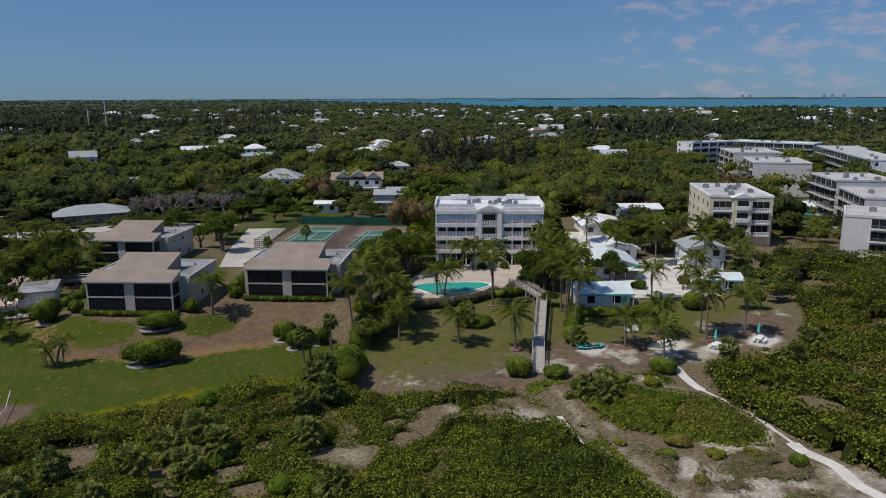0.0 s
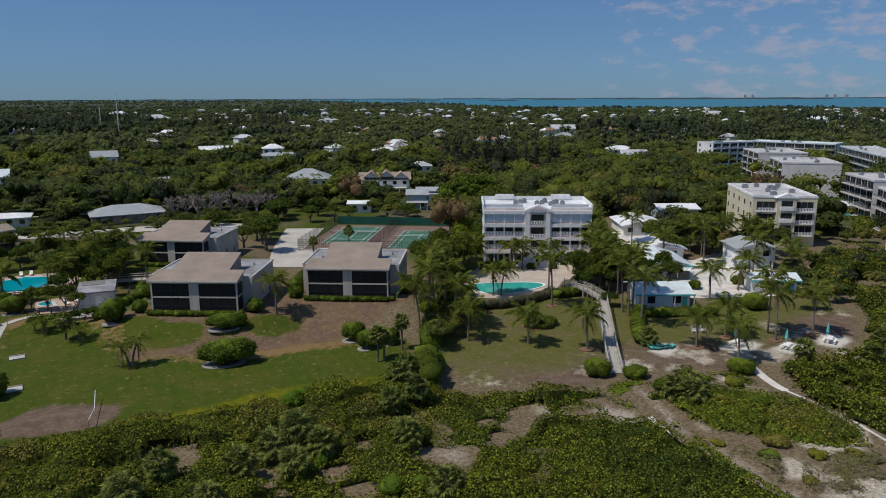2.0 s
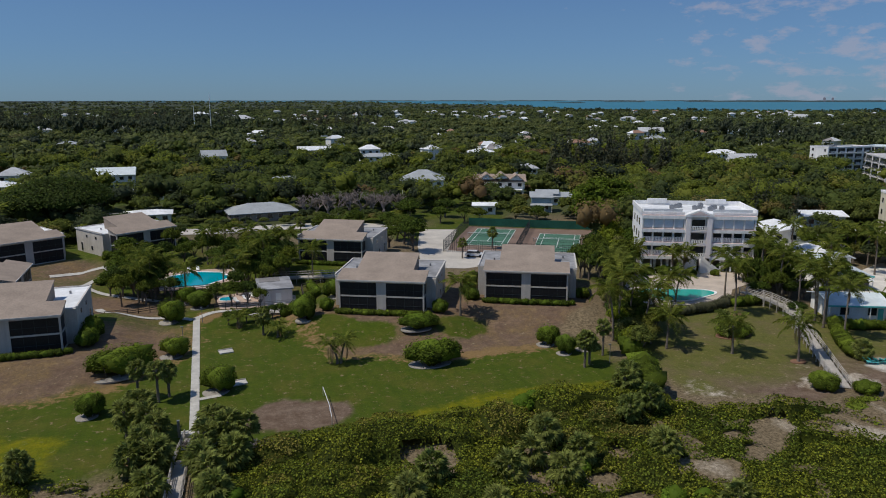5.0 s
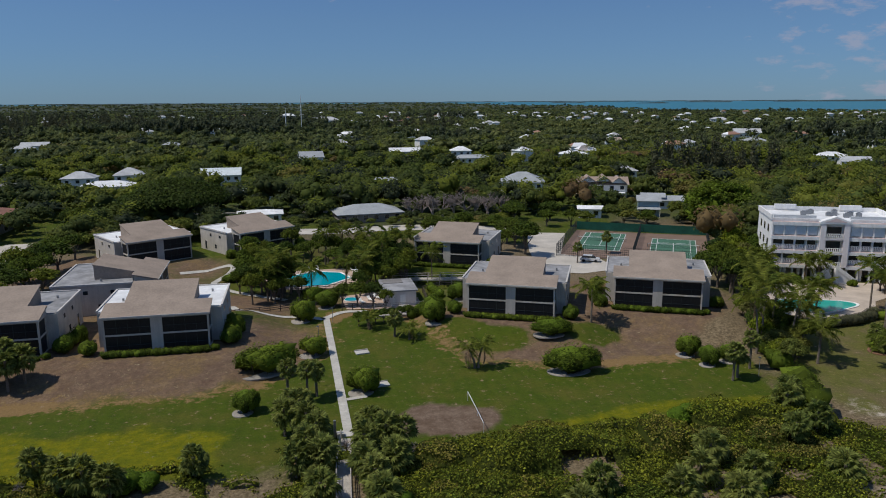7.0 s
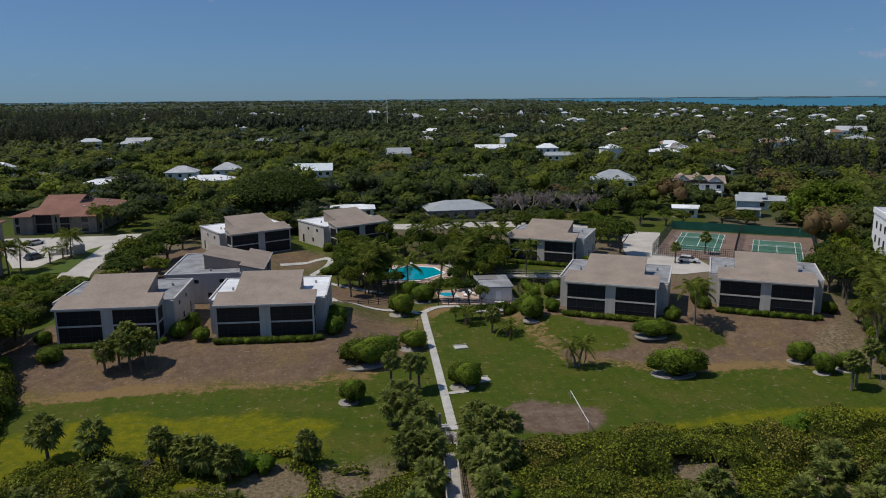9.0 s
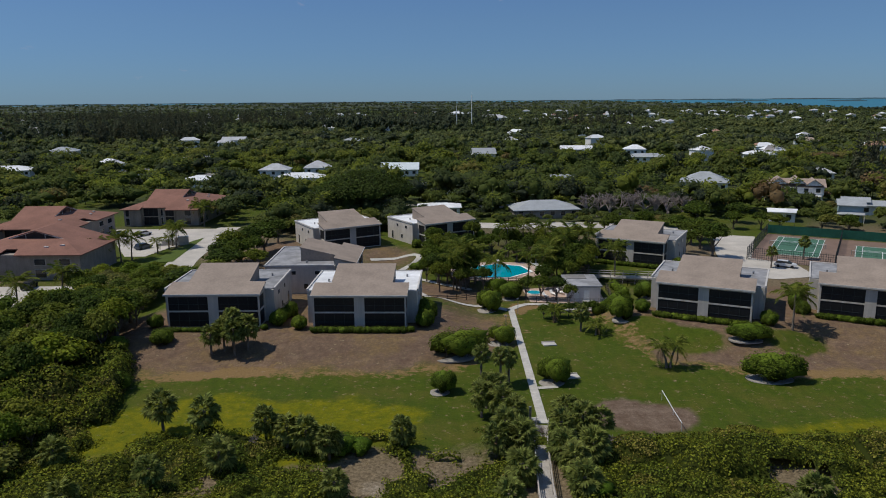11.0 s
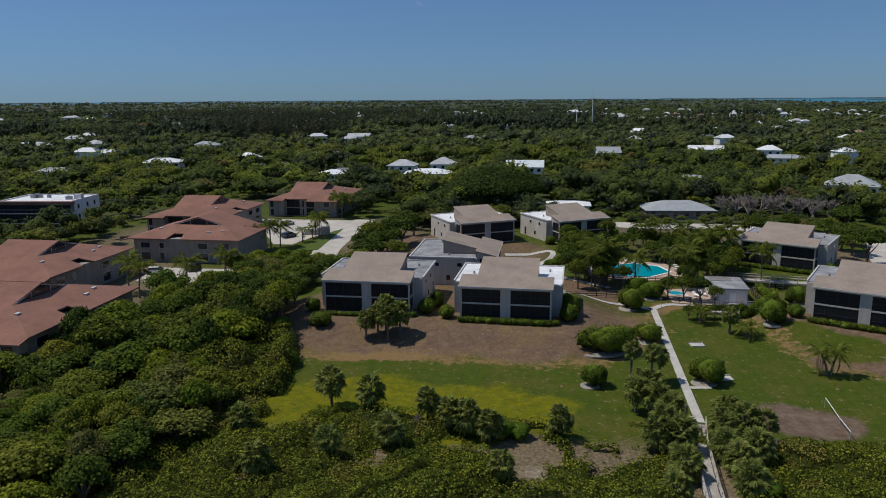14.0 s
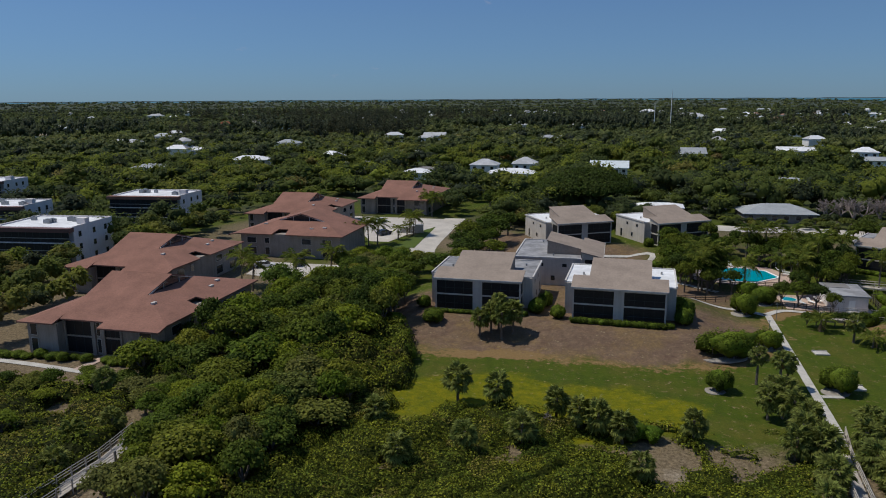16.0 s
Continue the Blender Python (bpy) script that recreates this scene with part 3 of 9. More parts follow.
for key, cx, cy, rot, pad in CONDOS:
    villa(cx, cy, rot, pad, M_WHITEROOF if key in "CGF" else M_FLATROOF,
          "grey stucco villa with taupe shingle roof and dark screened porches" if key not in "CGF" else "grey stucco villa with taupe shingle roof and white flat wings")


# ---- brown-roofed houses ----
def brown_house(cx, cy, rot, label):
    h = thing("brown_house", cx, cy, 0, rot, label, "house", "brown-roofed villas")
    e = 5.6
    b = bmesh.new()
    sheet(b, [(-4.2, -13.8, e), (3.2, -13.8, e), (3.2, -15.4, e - 0.45), (13.2, -15.4, e - 0.45), (13.2, -13.5, e), (5.2, -6.2, 7.66), (5.5, 0, 9.5), (-5.6, 0, 9.5)], 0.22)
    part("front_roof", b, M_BROWNROOF, h)
    b = bmesh.new()
    sheet(b, [(-5.6, 0.0, 9.5), (5.5, 0.0, 9.5), (5.2, 6.2, 7.66), (13.2, 13.5, e), (-5.6, 13.5, e)], 0.22)
    part("back_roof", b, M_BROWNROOF, h)
    b = bmesh.new()
    sheet(b, [(13.2, -13.5, e), (13.2, -4.2, e), (10.2, -3.6, 6.35), (10.2, -1.2, 6.35), (13.2, -0.6, e), (13.2, 13.5, e), (5.2, 6.2, 7.66), (5.2, -6.2, 7.66)], 0.22)
    part("side_roof", b, M_BROWNROOF, h)
    g = part("gable_wall", wall_prism(bmesh.new(), [(5.05, -5.9, 7.5), (5.05, 5.9, 7.5), (5.05, 0, 9.25)], (0.12, 0, 0)), M_GLASS, h, "dark glazed clerestory triangle")
    b = bmesh.new()
    for s in (-1, 1):
        wall_prism(b, [(5.18, s * 6.0, 7.62), (5.18, s * 5.3, 7.62), (5.18, 0, 9.18), (5.18, 0, 9.45)], (0.14, 0, 0))
        box(b, 5.18, s * 2.1 - 0.05, 7.6, 5.25, s * 2.1 + 0.05, 8.75)
    part("rake_trim", b, M_TRIM, g)
    b = bmesh.new()
    sheet(b, [(-10.6, -15.2, 5.2), (-4.4, -15.2, 5.2), (-4.4, -8, 7.2), (-4.4, 2, 7.2), (-4.4, 8.5, 5.2), (-10.6, 8.5, 5.2)][:2] + [(-4.4, -8.2, 7.15)], 0.22)
    sheet(b, [(-10.6, -15.2, 5.2), (-4.4, -8.2, 7.15), (-4.4, 2.0, 7.15), (-10.6, 8.5, 5.2)], 0.22)
    sheet(b, [(-10.6, 8.5, 5.2), (-4.4, 2.0, 7.15), (-4.4, 8.5, 5.2)], 0.22)
    part("wing_roof", b, M_BROWNROOF, h)
    b = bmesh.new()
    box(b, -9.7, -14.2, -0.3, -4.6, 7.6, 5.0)
    part("wing_wall", b, M_BROWNWALL, h)
    b = bmesh.new()
    box(b, -4.6, -12.6, -0.3, 12.2, 12.6, 5.45)
    wall_prism(b, [(-4.9, -12.6, 5.3), (-4.9, 12.6, 5.3), (-4.9, 0, 9.2)], (0.3, 0, 0))
    part("wall", b, M_BROWNWALL, h)
    for x0, x1 in ((-4.3, 0.1), (2.3, 4.9)):  # two-storey screened porches: dark sheets on the wall carry the recess's shade
        for z0, z1 in ((0.2, 2.55), (2.85, 5.2)):
            w = part("insect_screen", boxed(x0, -12.66, z0, x1, -12.58, z1), M_SCREEN, h, "dark insect screen")
            b = bmesh.new()
            for k in range(1, 3):
                xm = x0 + (x1 - x0) * k / 3
                box(b, xm - 0.03, -12.70, z0, xm + 0.03, -12.662, z1)
            part("mullion", b, M_FENCEMESH, w)
    for x0, x1 in ((-4.55, -4.3), (0.1, 0.7), (1.7, 2.3), (4.9, 5.2)):
        part("pier", boxed(x0, -12.85, -0.3, x1, -12.55, 5.3), M_BROWNWALL, h)
    for x0, x1, y in ((0.85, 1.55, -12.6), (-9.2, -8.0, -14.2), (8.0, 10.0, -12.6)):
        for z0, z1 in ((0.3, 2.5), (2.9, 5.0)):
            w = part("window", boxed(x0, y - 0.06, z0, x1, y + 0.02, z1), M_TRIM, h)
            part("pane", boxed(x0 + 0.08, y - 0.09, z0 + 0.08, x1 - 0.08, y - 0.05, z1 - 0.08), M_GLASS, w)
    for y0, y1 in ((-11, -8.6), (-6.4, -5.2), (3, 5.4), (8.2, 10.6)):
        for z0, z1 in ((0.5, 2.3), (3.2, 4.6)):
            w = part("window", boxed(12.18, y0, z0, 12.26, y1, z1), M_TRIM, h)
            part("pane", boxed(12.25, y0 + 0.08, z0 + 0.08, 12.29, y1 - 0.08, z1 - 0.08), M_GLASS, w)
    for x, y in ((9.5, 4.5), (7.6, -8.2), (8.8, 7.5)):
        z = 5.6 + (13.2 - x) * 0.258
        part("skylight", boxed(x - 0.25, y - 0.45, z - 0.15, x + 0.25, y + 0.45, z + 0.18), M_TRIM, h, "small pale skylight")
    return h


for cx, cy, rot, t in ((-129.6, 108.7, 0, ""), (-149.3, 139.9, 0, ""), (-130.0, 175.8, -90, ""), (-147.2, 207.8, 0, ""), (-126.2, 243.7, -2, "")):
    brown_house(cx, cy, rot, "taupe two-storey house under a large red-brown shingle roof")


# ---- apartment blocks ----
def grid_windows(block, wall_y, x0, x1, floors, first, step, per, mat, railing, open_h=2.0):
    """A row of windows or glazed balconies for each floor, on the face y = wall_y that looks to -y."""
    w = (x1 - x0) / per
    for f in range(floors):
        z = first + f * step
        for k in range(per):
            a, c = x0 + k * w + w * 0.06, x0 + (k + 1) * w - w * 0.06
            p = part("window", boxed(a, wall_y - 0.05, z, c, wall_y + 0.04, z + open_h), M_TRIM, block)
            part("pane", boxed(a + 0.07, wall_y - 0.075, z + 0.07, c - 0.07, wall_y - 0.045, z + open_h - 0.07), mat, p)
        if railing:
            b = bmesh.new()
            box(b, x0, wall_y - 0.22, z + 0.78, x1, wall_y - 0.16, z + 0.86)
            box(b, x0, wall_y - 0.22, z - 0.08, x1, wall_y - 0.16, z + 0.0)
            for k in range(int((x1 - x0) / 0.32)):
                box(b, x0 + k * 0.32, wall_y - 0.21, z, x0 + k * 0.32 + 0.24, wall_y - 0.17, z + 0.78)
            part("railing", b, M_WHITE, block, "white balcony railing")


def rooftop(block, w, d, z, n_units, seed, mat=None):
    r = random.Random(seed)
    for k in range(n_units):
        x, y = r.uniform(-w / 2 + 2, w / 2 - 2), r.uniform(3, d - 3)
        s = r.uniform(0.45, 0.8)
        b = bmesh.new()
        box(b, x - s, y - s * 0.8, z, x + s, y + s * 0.8, z + 0.9)
        tube(b, [(x, y, z + 0.9), (x, y, z + 1.05)], [s * 0.6, s * 0.6], 8)
        part("condenser", b, mat or M_METAL, block, "grey rooftop condenser unit")


def white_condominium():
    w, d = 23.8, 13.6
    h = thing("white_condominium", 73.4, 139.5, 0, -25.6, "white and pink four-storey condominium over open ground-floor parking", "apartment building")
    b = bmesh.new()
    box(b, -w / 2, 0.6, 3.0, w / 2, d, 12.3)
    part("wall", b, M_WHITE, h)
    b = bmesh.new()
    box(b, -w / 2 - 0.15, 0.3, 12.3, w / 2 + 0.15, d + 0.15, 12.55)
    part("roof", b, M_WHITEROOF, h, "bright white flat roof")
    b = bmesh.new()
    for a in ((-w / 2 - 0.2, 0.3, -w / 2 + 0.1, d + 0.2), (w / 2 - 0.1, 0.3, w / 2 + 0.2, d + 0.2), (-w / 2 + 0.1, d - 0.1, w / 2 - 0.1, d + 0.2)):
        box(b, a[0], a[1], 12.5, a[2], a[3], 13.5)
    for x0, x1 in ((-w / 2 + 0.1, -2.9), (2.9, w / 2 - 0.1)):
        box(b, x0, 0.3, 12.5, x1, 0.6, 12.85)
    part("parapet", b, M_WHITE, h)
    for s in (-1, 1):
        x0, x1 = sorted((s * 2.7, s * (w / 2)))
        for z in (3.0, 5.95, 8.9, 11.85):
            part("balcony_band", boxed(x0, -0.35, z - 0.42, x1, 0.62, z + 0.25), M_WHITE, h)
            part("pink_band", boxed(x0, -0.30, z + 0.25, x1, 0.55, z + 0.36), M_PINK, h)
        grid_windows(h, 0.55, x0 + 0.4, x1 - 0.4, 2, 3.6, 2.95, 4, M_GLASS, True)
        grid_windows(h, 0.15, x0 + 0.3, x1 - 0.3, 1, 9.45, 2.95, 4, M_PALEBLIND, False, 2.15)
        for k in range(5):
            x = x0 + 0.2 + (x1 - x0 - 0.4) * k / 4
            part("pilaster", boxed(x - 0.13, -0.1, 0, x + 0.13, 0.6, 11.7), M_WHITE, h)
        part("roof_rail", boxed(x0 + 0.5, 1.6, 12.55, x1 - 0.5, 1.68, 13.3), M_STEEL, h)
    b = bmesh.new()  # middle bay with gable
    for s in (-1, 1):
        x0, x1 = sorted((s * 1.7, s * 2.7))
        box(b, x0, -0.6, 3.0, x1, 0.6, 12.3)
    for z in (3.0, 5.95, 8.9):
        box(b, -1.7, -0.6, z - 0.25, 1.7, 0.6, z + 0.1)
    part("bay_pier", b, M_PALEPINK, h, "pale pink stucco entrance bay")
    b = bmesh.new()
    wall_prism(b, [(-3.0, -0.7, 12.0), (3.0, -0.7, 12.0), (3.0, -0.7, 12.35), (0, -0.7, 13.5), (-3.0, -0.7, 12.35)], (0, 1.6, 0))
    part("gable", b, M_WHITE, h)
    part("gable_panel", wall_prism(bmesh.new(), [(-2.1, -0.75, 12.35), (2.1, -0.75, 12.35), (0, -0.75, 13.15)], (0, 0.03, 0)), M_PINK, h)
    grid_windows(h, 0.3, -1.6, 1.6, 3, 3.2, 2.95, 1, M_GLASS, False, 2.2)
    for f in range(3):
        b = bmesh.new()
        z = 3.1 + f * 2.95
        box(b, -1.6, -0.62, z + 0.85, 1.6, -0.52, z + 0.97)
        for k in range(9):
            tube(b, [(-1.45 + k * 0.36, -0.57, z), (-1.45 + k * 0.36, -0.57, z + 0.4), (-1.45 + k * 0.36, -0.57, z + 0.87)], [0.06, 0.11, 0.06], 6)
        part("balustrade", b, M_WHITE, h)
    b = bmesh.new()  # ground floor
    box(b, -w / 2 + 0.5, 5.0, -0.2, w / 2 - 0.5, d - 0.5, 3.0)
    part("parking_wall", b, M_BROWNWALL, h)
    for s in (-1, 1):
        for k in range(4):
            x = s * (3.2 + k * 2.7)
            part("column", boxed(x - 0.25, 0.8, 0, x + 0.25, 1.3, 3.0), M_WHITE, h)
    for s in (-1, 1):  # double stair
        for k in range(16):
            a, c = sorted((s * (0.4 + k * 0.24), s * (0.64 + k * 0.24)))
            part("step", boxed(a, -2.2, 0, c, -0.9, 2.95 - k * 0.18), M_WHITE, h)
        b = bmesh.new()
        wall_prism(b, [(s * 0.4, -2.3, 2.95), (s * 4.3, -2.3, 0.15), (s * 4.3, -2.3, 1.0), (s * 0.4, -2.3, 3.9)], (0, 0.1, 0))
        part("stair_rail", b, M_WHITE, h)
    for k, z in enumerate((3.6, 6.55, 9.5)):  # end walls
        for s in (-1, 1):
            for y in (2.5, 6.0, 9.5):
                x0, x1 = sorted((s * (w / 2 - 0.02), s * (w / 2 + 0.05)))
                p = part("window", boxed(x0, y, z, x1, y + 1.3, z + 1.6), M_TRIM, h)
                x0, x1 = sorted((s * (w / 2 + 0.04), s * (w / 2 + 0.07)))
                part("pane", boxed(x0, y + 0.07, z + 0.07, x1, y + 1.23, z + 1.53), M_GLASS, p)
    for x, y in ((-2.2, 10.0), (2.6, 10.5), (3.4, 5.0), (-3.2, 8.4), (5.0, 8.0), (6.2, 6.4), (0.4, 6.5), (1.6, 7.2), (-4.4, 7.2), (4.2, 6.6)):
        b = bmesh.new()
        box(b, x - 0.5, y - 0.4, 12.55, x + 0.5, y + 0.4, 13.35)
        tube(b, [(x, y, 13.35), (x, y, 13.5)], [0.32, 0.32], 8)
        part("condenser", b, M_METAL, h)
    for x in (-2.2, 2.8):
        part("roof_walkway", boxed(x - 0.45, 8.8, 12.56, x + 0.45, 13.0, 12.62), M_METAL, h)
    for x in (-6.6, 6.6):
        b = bmesh.new()
        box(b, x - 2.2, d - 0.5, 13.0, x + 2.2, d + 0.3, 13.95)
        part("roof_louvre", b, M_WHITE, h)
    return h


white_condominium()


def apartment(cx, cy, rot, w, d, floors, label, mat, bays, first=0.6, balcony=True, base_open=False, trim=None, units=5, left=True, roof=None, fh=3.0, wide=0.12, start=0.0, sides=True, rail=None):
    """A flat-roofed block: bays of balconies shown as dark sheets, with slabs and railings on the front, windows on the
    ends.
    """
    h = thing("apartment_building", cx, cy, 0, rot, label, "apartment building")
    top = floors * fh + (0.1 if base_open else 0.0)
    z0 = first + (fh - 0.7 if base_open else 0.0)
    part("wall", boxed(-w / 2, 0, -0.2, w / 2, d, top), mat, h)
    part("roof", boxed(-w / 2 + 0.25, 0.25, top, w / 2 - 0.25, d - 0.25, top + 0.06), roof or M_GREYTOP, h, "pale flat roof")
    b = bmesh.new()
    for a in ((-w / 2 - 0.1, -0.1, w / 2 + 0.1, 0.25), (-w / 2 - 0.1, d - 0.25, w / 2 + 0.1, d + 0.1), (-w / 2 - 0.1, 0.25, -w / 2 + 0.25, d - 0.25), (w / 2 - 0.25, 0.25, w / 2 + 0.1, d - 0.25)):
        box(b, a[0], a[1], top - 0.02, a[2], a[3], top + 0.55)
    part("parapet", b, trim or mat, h)
    nfl = floors - (1 if base_open else 0)
    bw = (w - start) / bays
    for k in range(bays):
        x0, x1 = -w / 2 + start + k * bw + bw * wide, -w / 2 + start + (k + 1) * bw - bw * wide
        if balcony:
            for f in range(nfl):
                z = z0 + f * fh
                # Nothing is cut into the wall: the sheet's dark colour is the recess's shade
                lo = part("loggia_shade", boxed(x0, -0.05, z, x1, 0.02, z + fh - 0.8), M_GLASS, h, "flush dark sheet standing for a shaded balcony opening")
                b = bmesh.new()
                for q in range(1, max(2, int((x1 - x0) / 1.4))):
                    xm = x0 + q * (x1 - x0) / max(2, int((x1 - x0) / 1.4))
                    box(b, xm - 0.05, -0.09, z, xm + 0.05, -0.051, z + fh - 0.8)
                part("mullion", b, M_METAL, lo)
                part("balcony_slab", boxed(x0 - 0.1, -1.1, z - 0.28, x1 + 0.1, -0.004, z - 0.06), trim or mat, h)
                b = bmesh.new()
                box(b, x0 - 0.05, -1.08, z + 0.72, x1 + 0.05, -1.02, z + 0.80)
                for q in range(int((x1 - x0) / 0.35) + 1):
                    box(b, x0 + q * 0.35, -1.07, z - 0.06, x0 + q * 0.35 + (0.06 if rail else 0.2), -1.03, z + 0.73)
                part("railing", b, rail or trim or mat, h)
        else:
            grid_windows(h, 0.0, x0, x1, nfl, z0 + 0.4, fh, 2, M_GLASS, False, 1.5)
    for s in ((-1, 1) if left else (1,)) if sides else ():
        for f in range(nfl):
            z = z0 + f * fh + 0.5
            for k in range(max(2, int(d / 5))):
                y = 2 + k * (d - 4) / max(1, int(d / 5) - 1)
                x0, x1 = sorted((s * (w / 2 - 0.02), s * (w / 2 + 0.05)))
                p = part("window", boxed(x0, y - 0.6, z, x1, y + 0.6, z + 1.4), M_TRIM, h)
                x0, x1 = sorted((s * (w / 2 + 0.04), s * (w / 2 + 0.07)))
                part("pane", boxed(x0, y - 0.53, z + 0.07, x1, y + 0.53, z + 1.33), M_GLASS, p)
    rooftop(h, w, d, top + 0.06, units, int(cx * 7))
    return h


def cream_condominium():
    h = apartment(139.2, 131.4, -32, 15, 26, 4, "cream yellow four-storey condominium with white trim and gabled bay", M_YELLOW, 2, base_open=True, trim=M_WHITE, units=9)
    b = bmesh.new()
    box(b, -2.2, -1.6, 0, 2.2, 0, 12.2)
    part("bay", b, M_YELLOW, h)
    part("gable", wall_prism(bmesh.new(), [(-2.8, -1.8, 12.2), (2.8, -1.8, 12.2), (0, -1.8, 13.4)], (0, 1.8, 0)), M_WHITE, h)
    for f in range(3):
        z = 3.3 + f * 3.0
        # Dark sheet on the bay front, its colour standing for the balcony's shade
        part("loggia_shade", boxed(-1.3, -1.65, z, 1.3, -1.58, z + 2.2), M_GLASS, h)
        part("balustrade", boxed(-1.5, -2.0, z - 0.1, 1.5, -1.6, z + 0.85), M_WHITE, h)


cream_condominium()
apartment(150.0, 95.8, -52, 25, 15, 4, "pale grey four-storey apartment block with a column of balconies", M_GREYPINK, 3, units=4, fh=2.75, start=4.6, wide=0.08, sides=False, rail=M_METAL)
apartment(196.5, 154.3, -122, 21, 17, 4, "pale grey apartment block with stacked balconies and a blank end wall", M_GREYPINK, 5, units=6, wide=0.06, sides=False, rail=M_METAL)
apartment(176.5, 129.8, -128, 23, 18, 4, "pale grey apartment block with sloping rows of balconies", M_GREYPINK, 5, units=5, fh=2.8, wide=0.06, sides=False, rail=M_METAL)
PALE_BLOCK = "pale grey four-storey apartment block with blank end walls"
apartment(222.5, 208.5, -128, 25, 20, 4, PALE_BLOCK, M_GREYPINK, 3, units=6, wide=0.1, rail=M_METAL, sides=False)
apartment(252.3, 249.0, -123, 28, 20, 4, PALE_BLOCK, M_GREYPINK, 3, units=5, wide=0.1, rail=M_METAL, sides=False)
apartment(315.0, 282.0, -68, 44, 14, 4, "long apartment block with pale blue roof and open galleries", M_GREYPINK, 9, trim=M_AQUAROOF, units=4, wide=0.03, roof=M_AQUAROOF, rail=M_METAL)
apartment(291.0, 297.0, -2, 28, 12, 4, "white stepped apartment block among trees", M_WHITE, 5, units=4)
apartment(288.0, 219.0, -128, 82, 14, 4, "long pale apartment block with open galleries and pale blue roof edge", M_WHITE, 16, trim=M_AQUAROOF, units=6, wide=0.05, rail=M_METAL)


def lanai_block(cx, cy, rot, w, d, label, trim):
    """A three-storey block whose whole front is dark screened balconies under a deep brown fascia."""
    h = thing("apartment_building", cx, cy, 0, rot, label, "apartment building")
    part("wall", boxed(-w / 2, 0, -0.2, w / 2, d, 8.7), M_GREYPINK, h)
    part("roof", boxed(-w / 2 + 0.3, -0.6, 8.7, w / 2 - 0.3, d - 0.3, 8.82), M_WHITEROOF, h, "bright white flat roof")
    b = bmesh.new()
    for a in ((-w / 2, d - 0.3, w / 2, d), (-w / 2, 0, -w / 2 + 0.3, d - 0.3), (w / 2 - 0.3, 0, w / 2, d - 0.3)):
        box(b, a[0], a[1], 8.702, a[2], a[3], 9.15)
    part("parapet", b, M_GREYPINK, h)
    part("fascia", boxed(-w / 2 - 0.6, -2.4, 8.15, w / 2 + 0.6, -0.6, 9.05), trim, h, "deep brown balcony fascia")
    for f in range(3):
        z = 0.1 + f * 2.8
        part("balcony_slab", boxed(-w / 2 - 0.2, -2.0, z - 0.12, w / 2 + 0.2, -0.004, z + 0.1), M_GREYPINK, h)
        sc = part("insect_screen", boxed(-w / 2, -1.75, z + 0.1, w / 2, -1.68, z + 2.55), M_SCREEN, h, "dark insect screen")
        b = bmesh.new()
        for k in range(int(w / 1.6) + 1):
            x = -w / 2 + k * w / int(w / 1.6)
            box(b, x - 0.05, -1.81, z + 0.1, x + 0.05, -1.754, z + 2.55)
        part("mullion", b, M_FENCEMESH, sc)
        part("rail", boxed(-w / 2, -1.84, z + 0.95, w / 2, -1.77, z + 1.1), M_METAL, h)
    for s in (-1, 1):
        for f in range(3):
            for y in (2.2, d * 0.5, d - 3.0):
                z = 0.9 + f * 2.8
                x0, x1 = sorted((s * (w / 2 - 0.02), s * (w / 2 + 0.05)))
                p = part("window", boxed(x0, y - 0.55, z, x1, y + 0.55, z + 1.35), M_TRIM, h)
                x0, x1 = sorted((s * (w / 2 + 0.04), s * (w / 2 + 0.07)))
                part("pane", boxed(x0, y - 0.48, z + 0.07, x1, y + 0.48, z + 1.28), M_GLASS, p)
    part("stair_head", boxed(w / 2 - 2.6, d * 0.35, 8.82, w / 2 - 0.5, d * 0.35 + 1.6, 10.2), M_GREYPINK, h)
    rooftop(h, w, d, 8.82, 5, int(cx * 3))
    return h


lanai_block(-182.5, 143.5, 6, 19, 15, "grey three-storey block with white roof and dark screened balconies", M_BROWNTRIM)
lanai_block(-190.5, 195.0, 6, 21, 14, "grey three-storey block with white roof and red-brown balcony fascia", M_BROWNROOF)
lanai_block(-222.0, 168.0, 10, 24, 13, "grey three-storey block with white roof and brown balcony front", M_BROWNTRIM)
lanai_block(-276.0, 218.0, 8, 22, 13, "pale three-storey block with flat white roof among trees", M_BROWNTRIM)


# ---- small houses ----

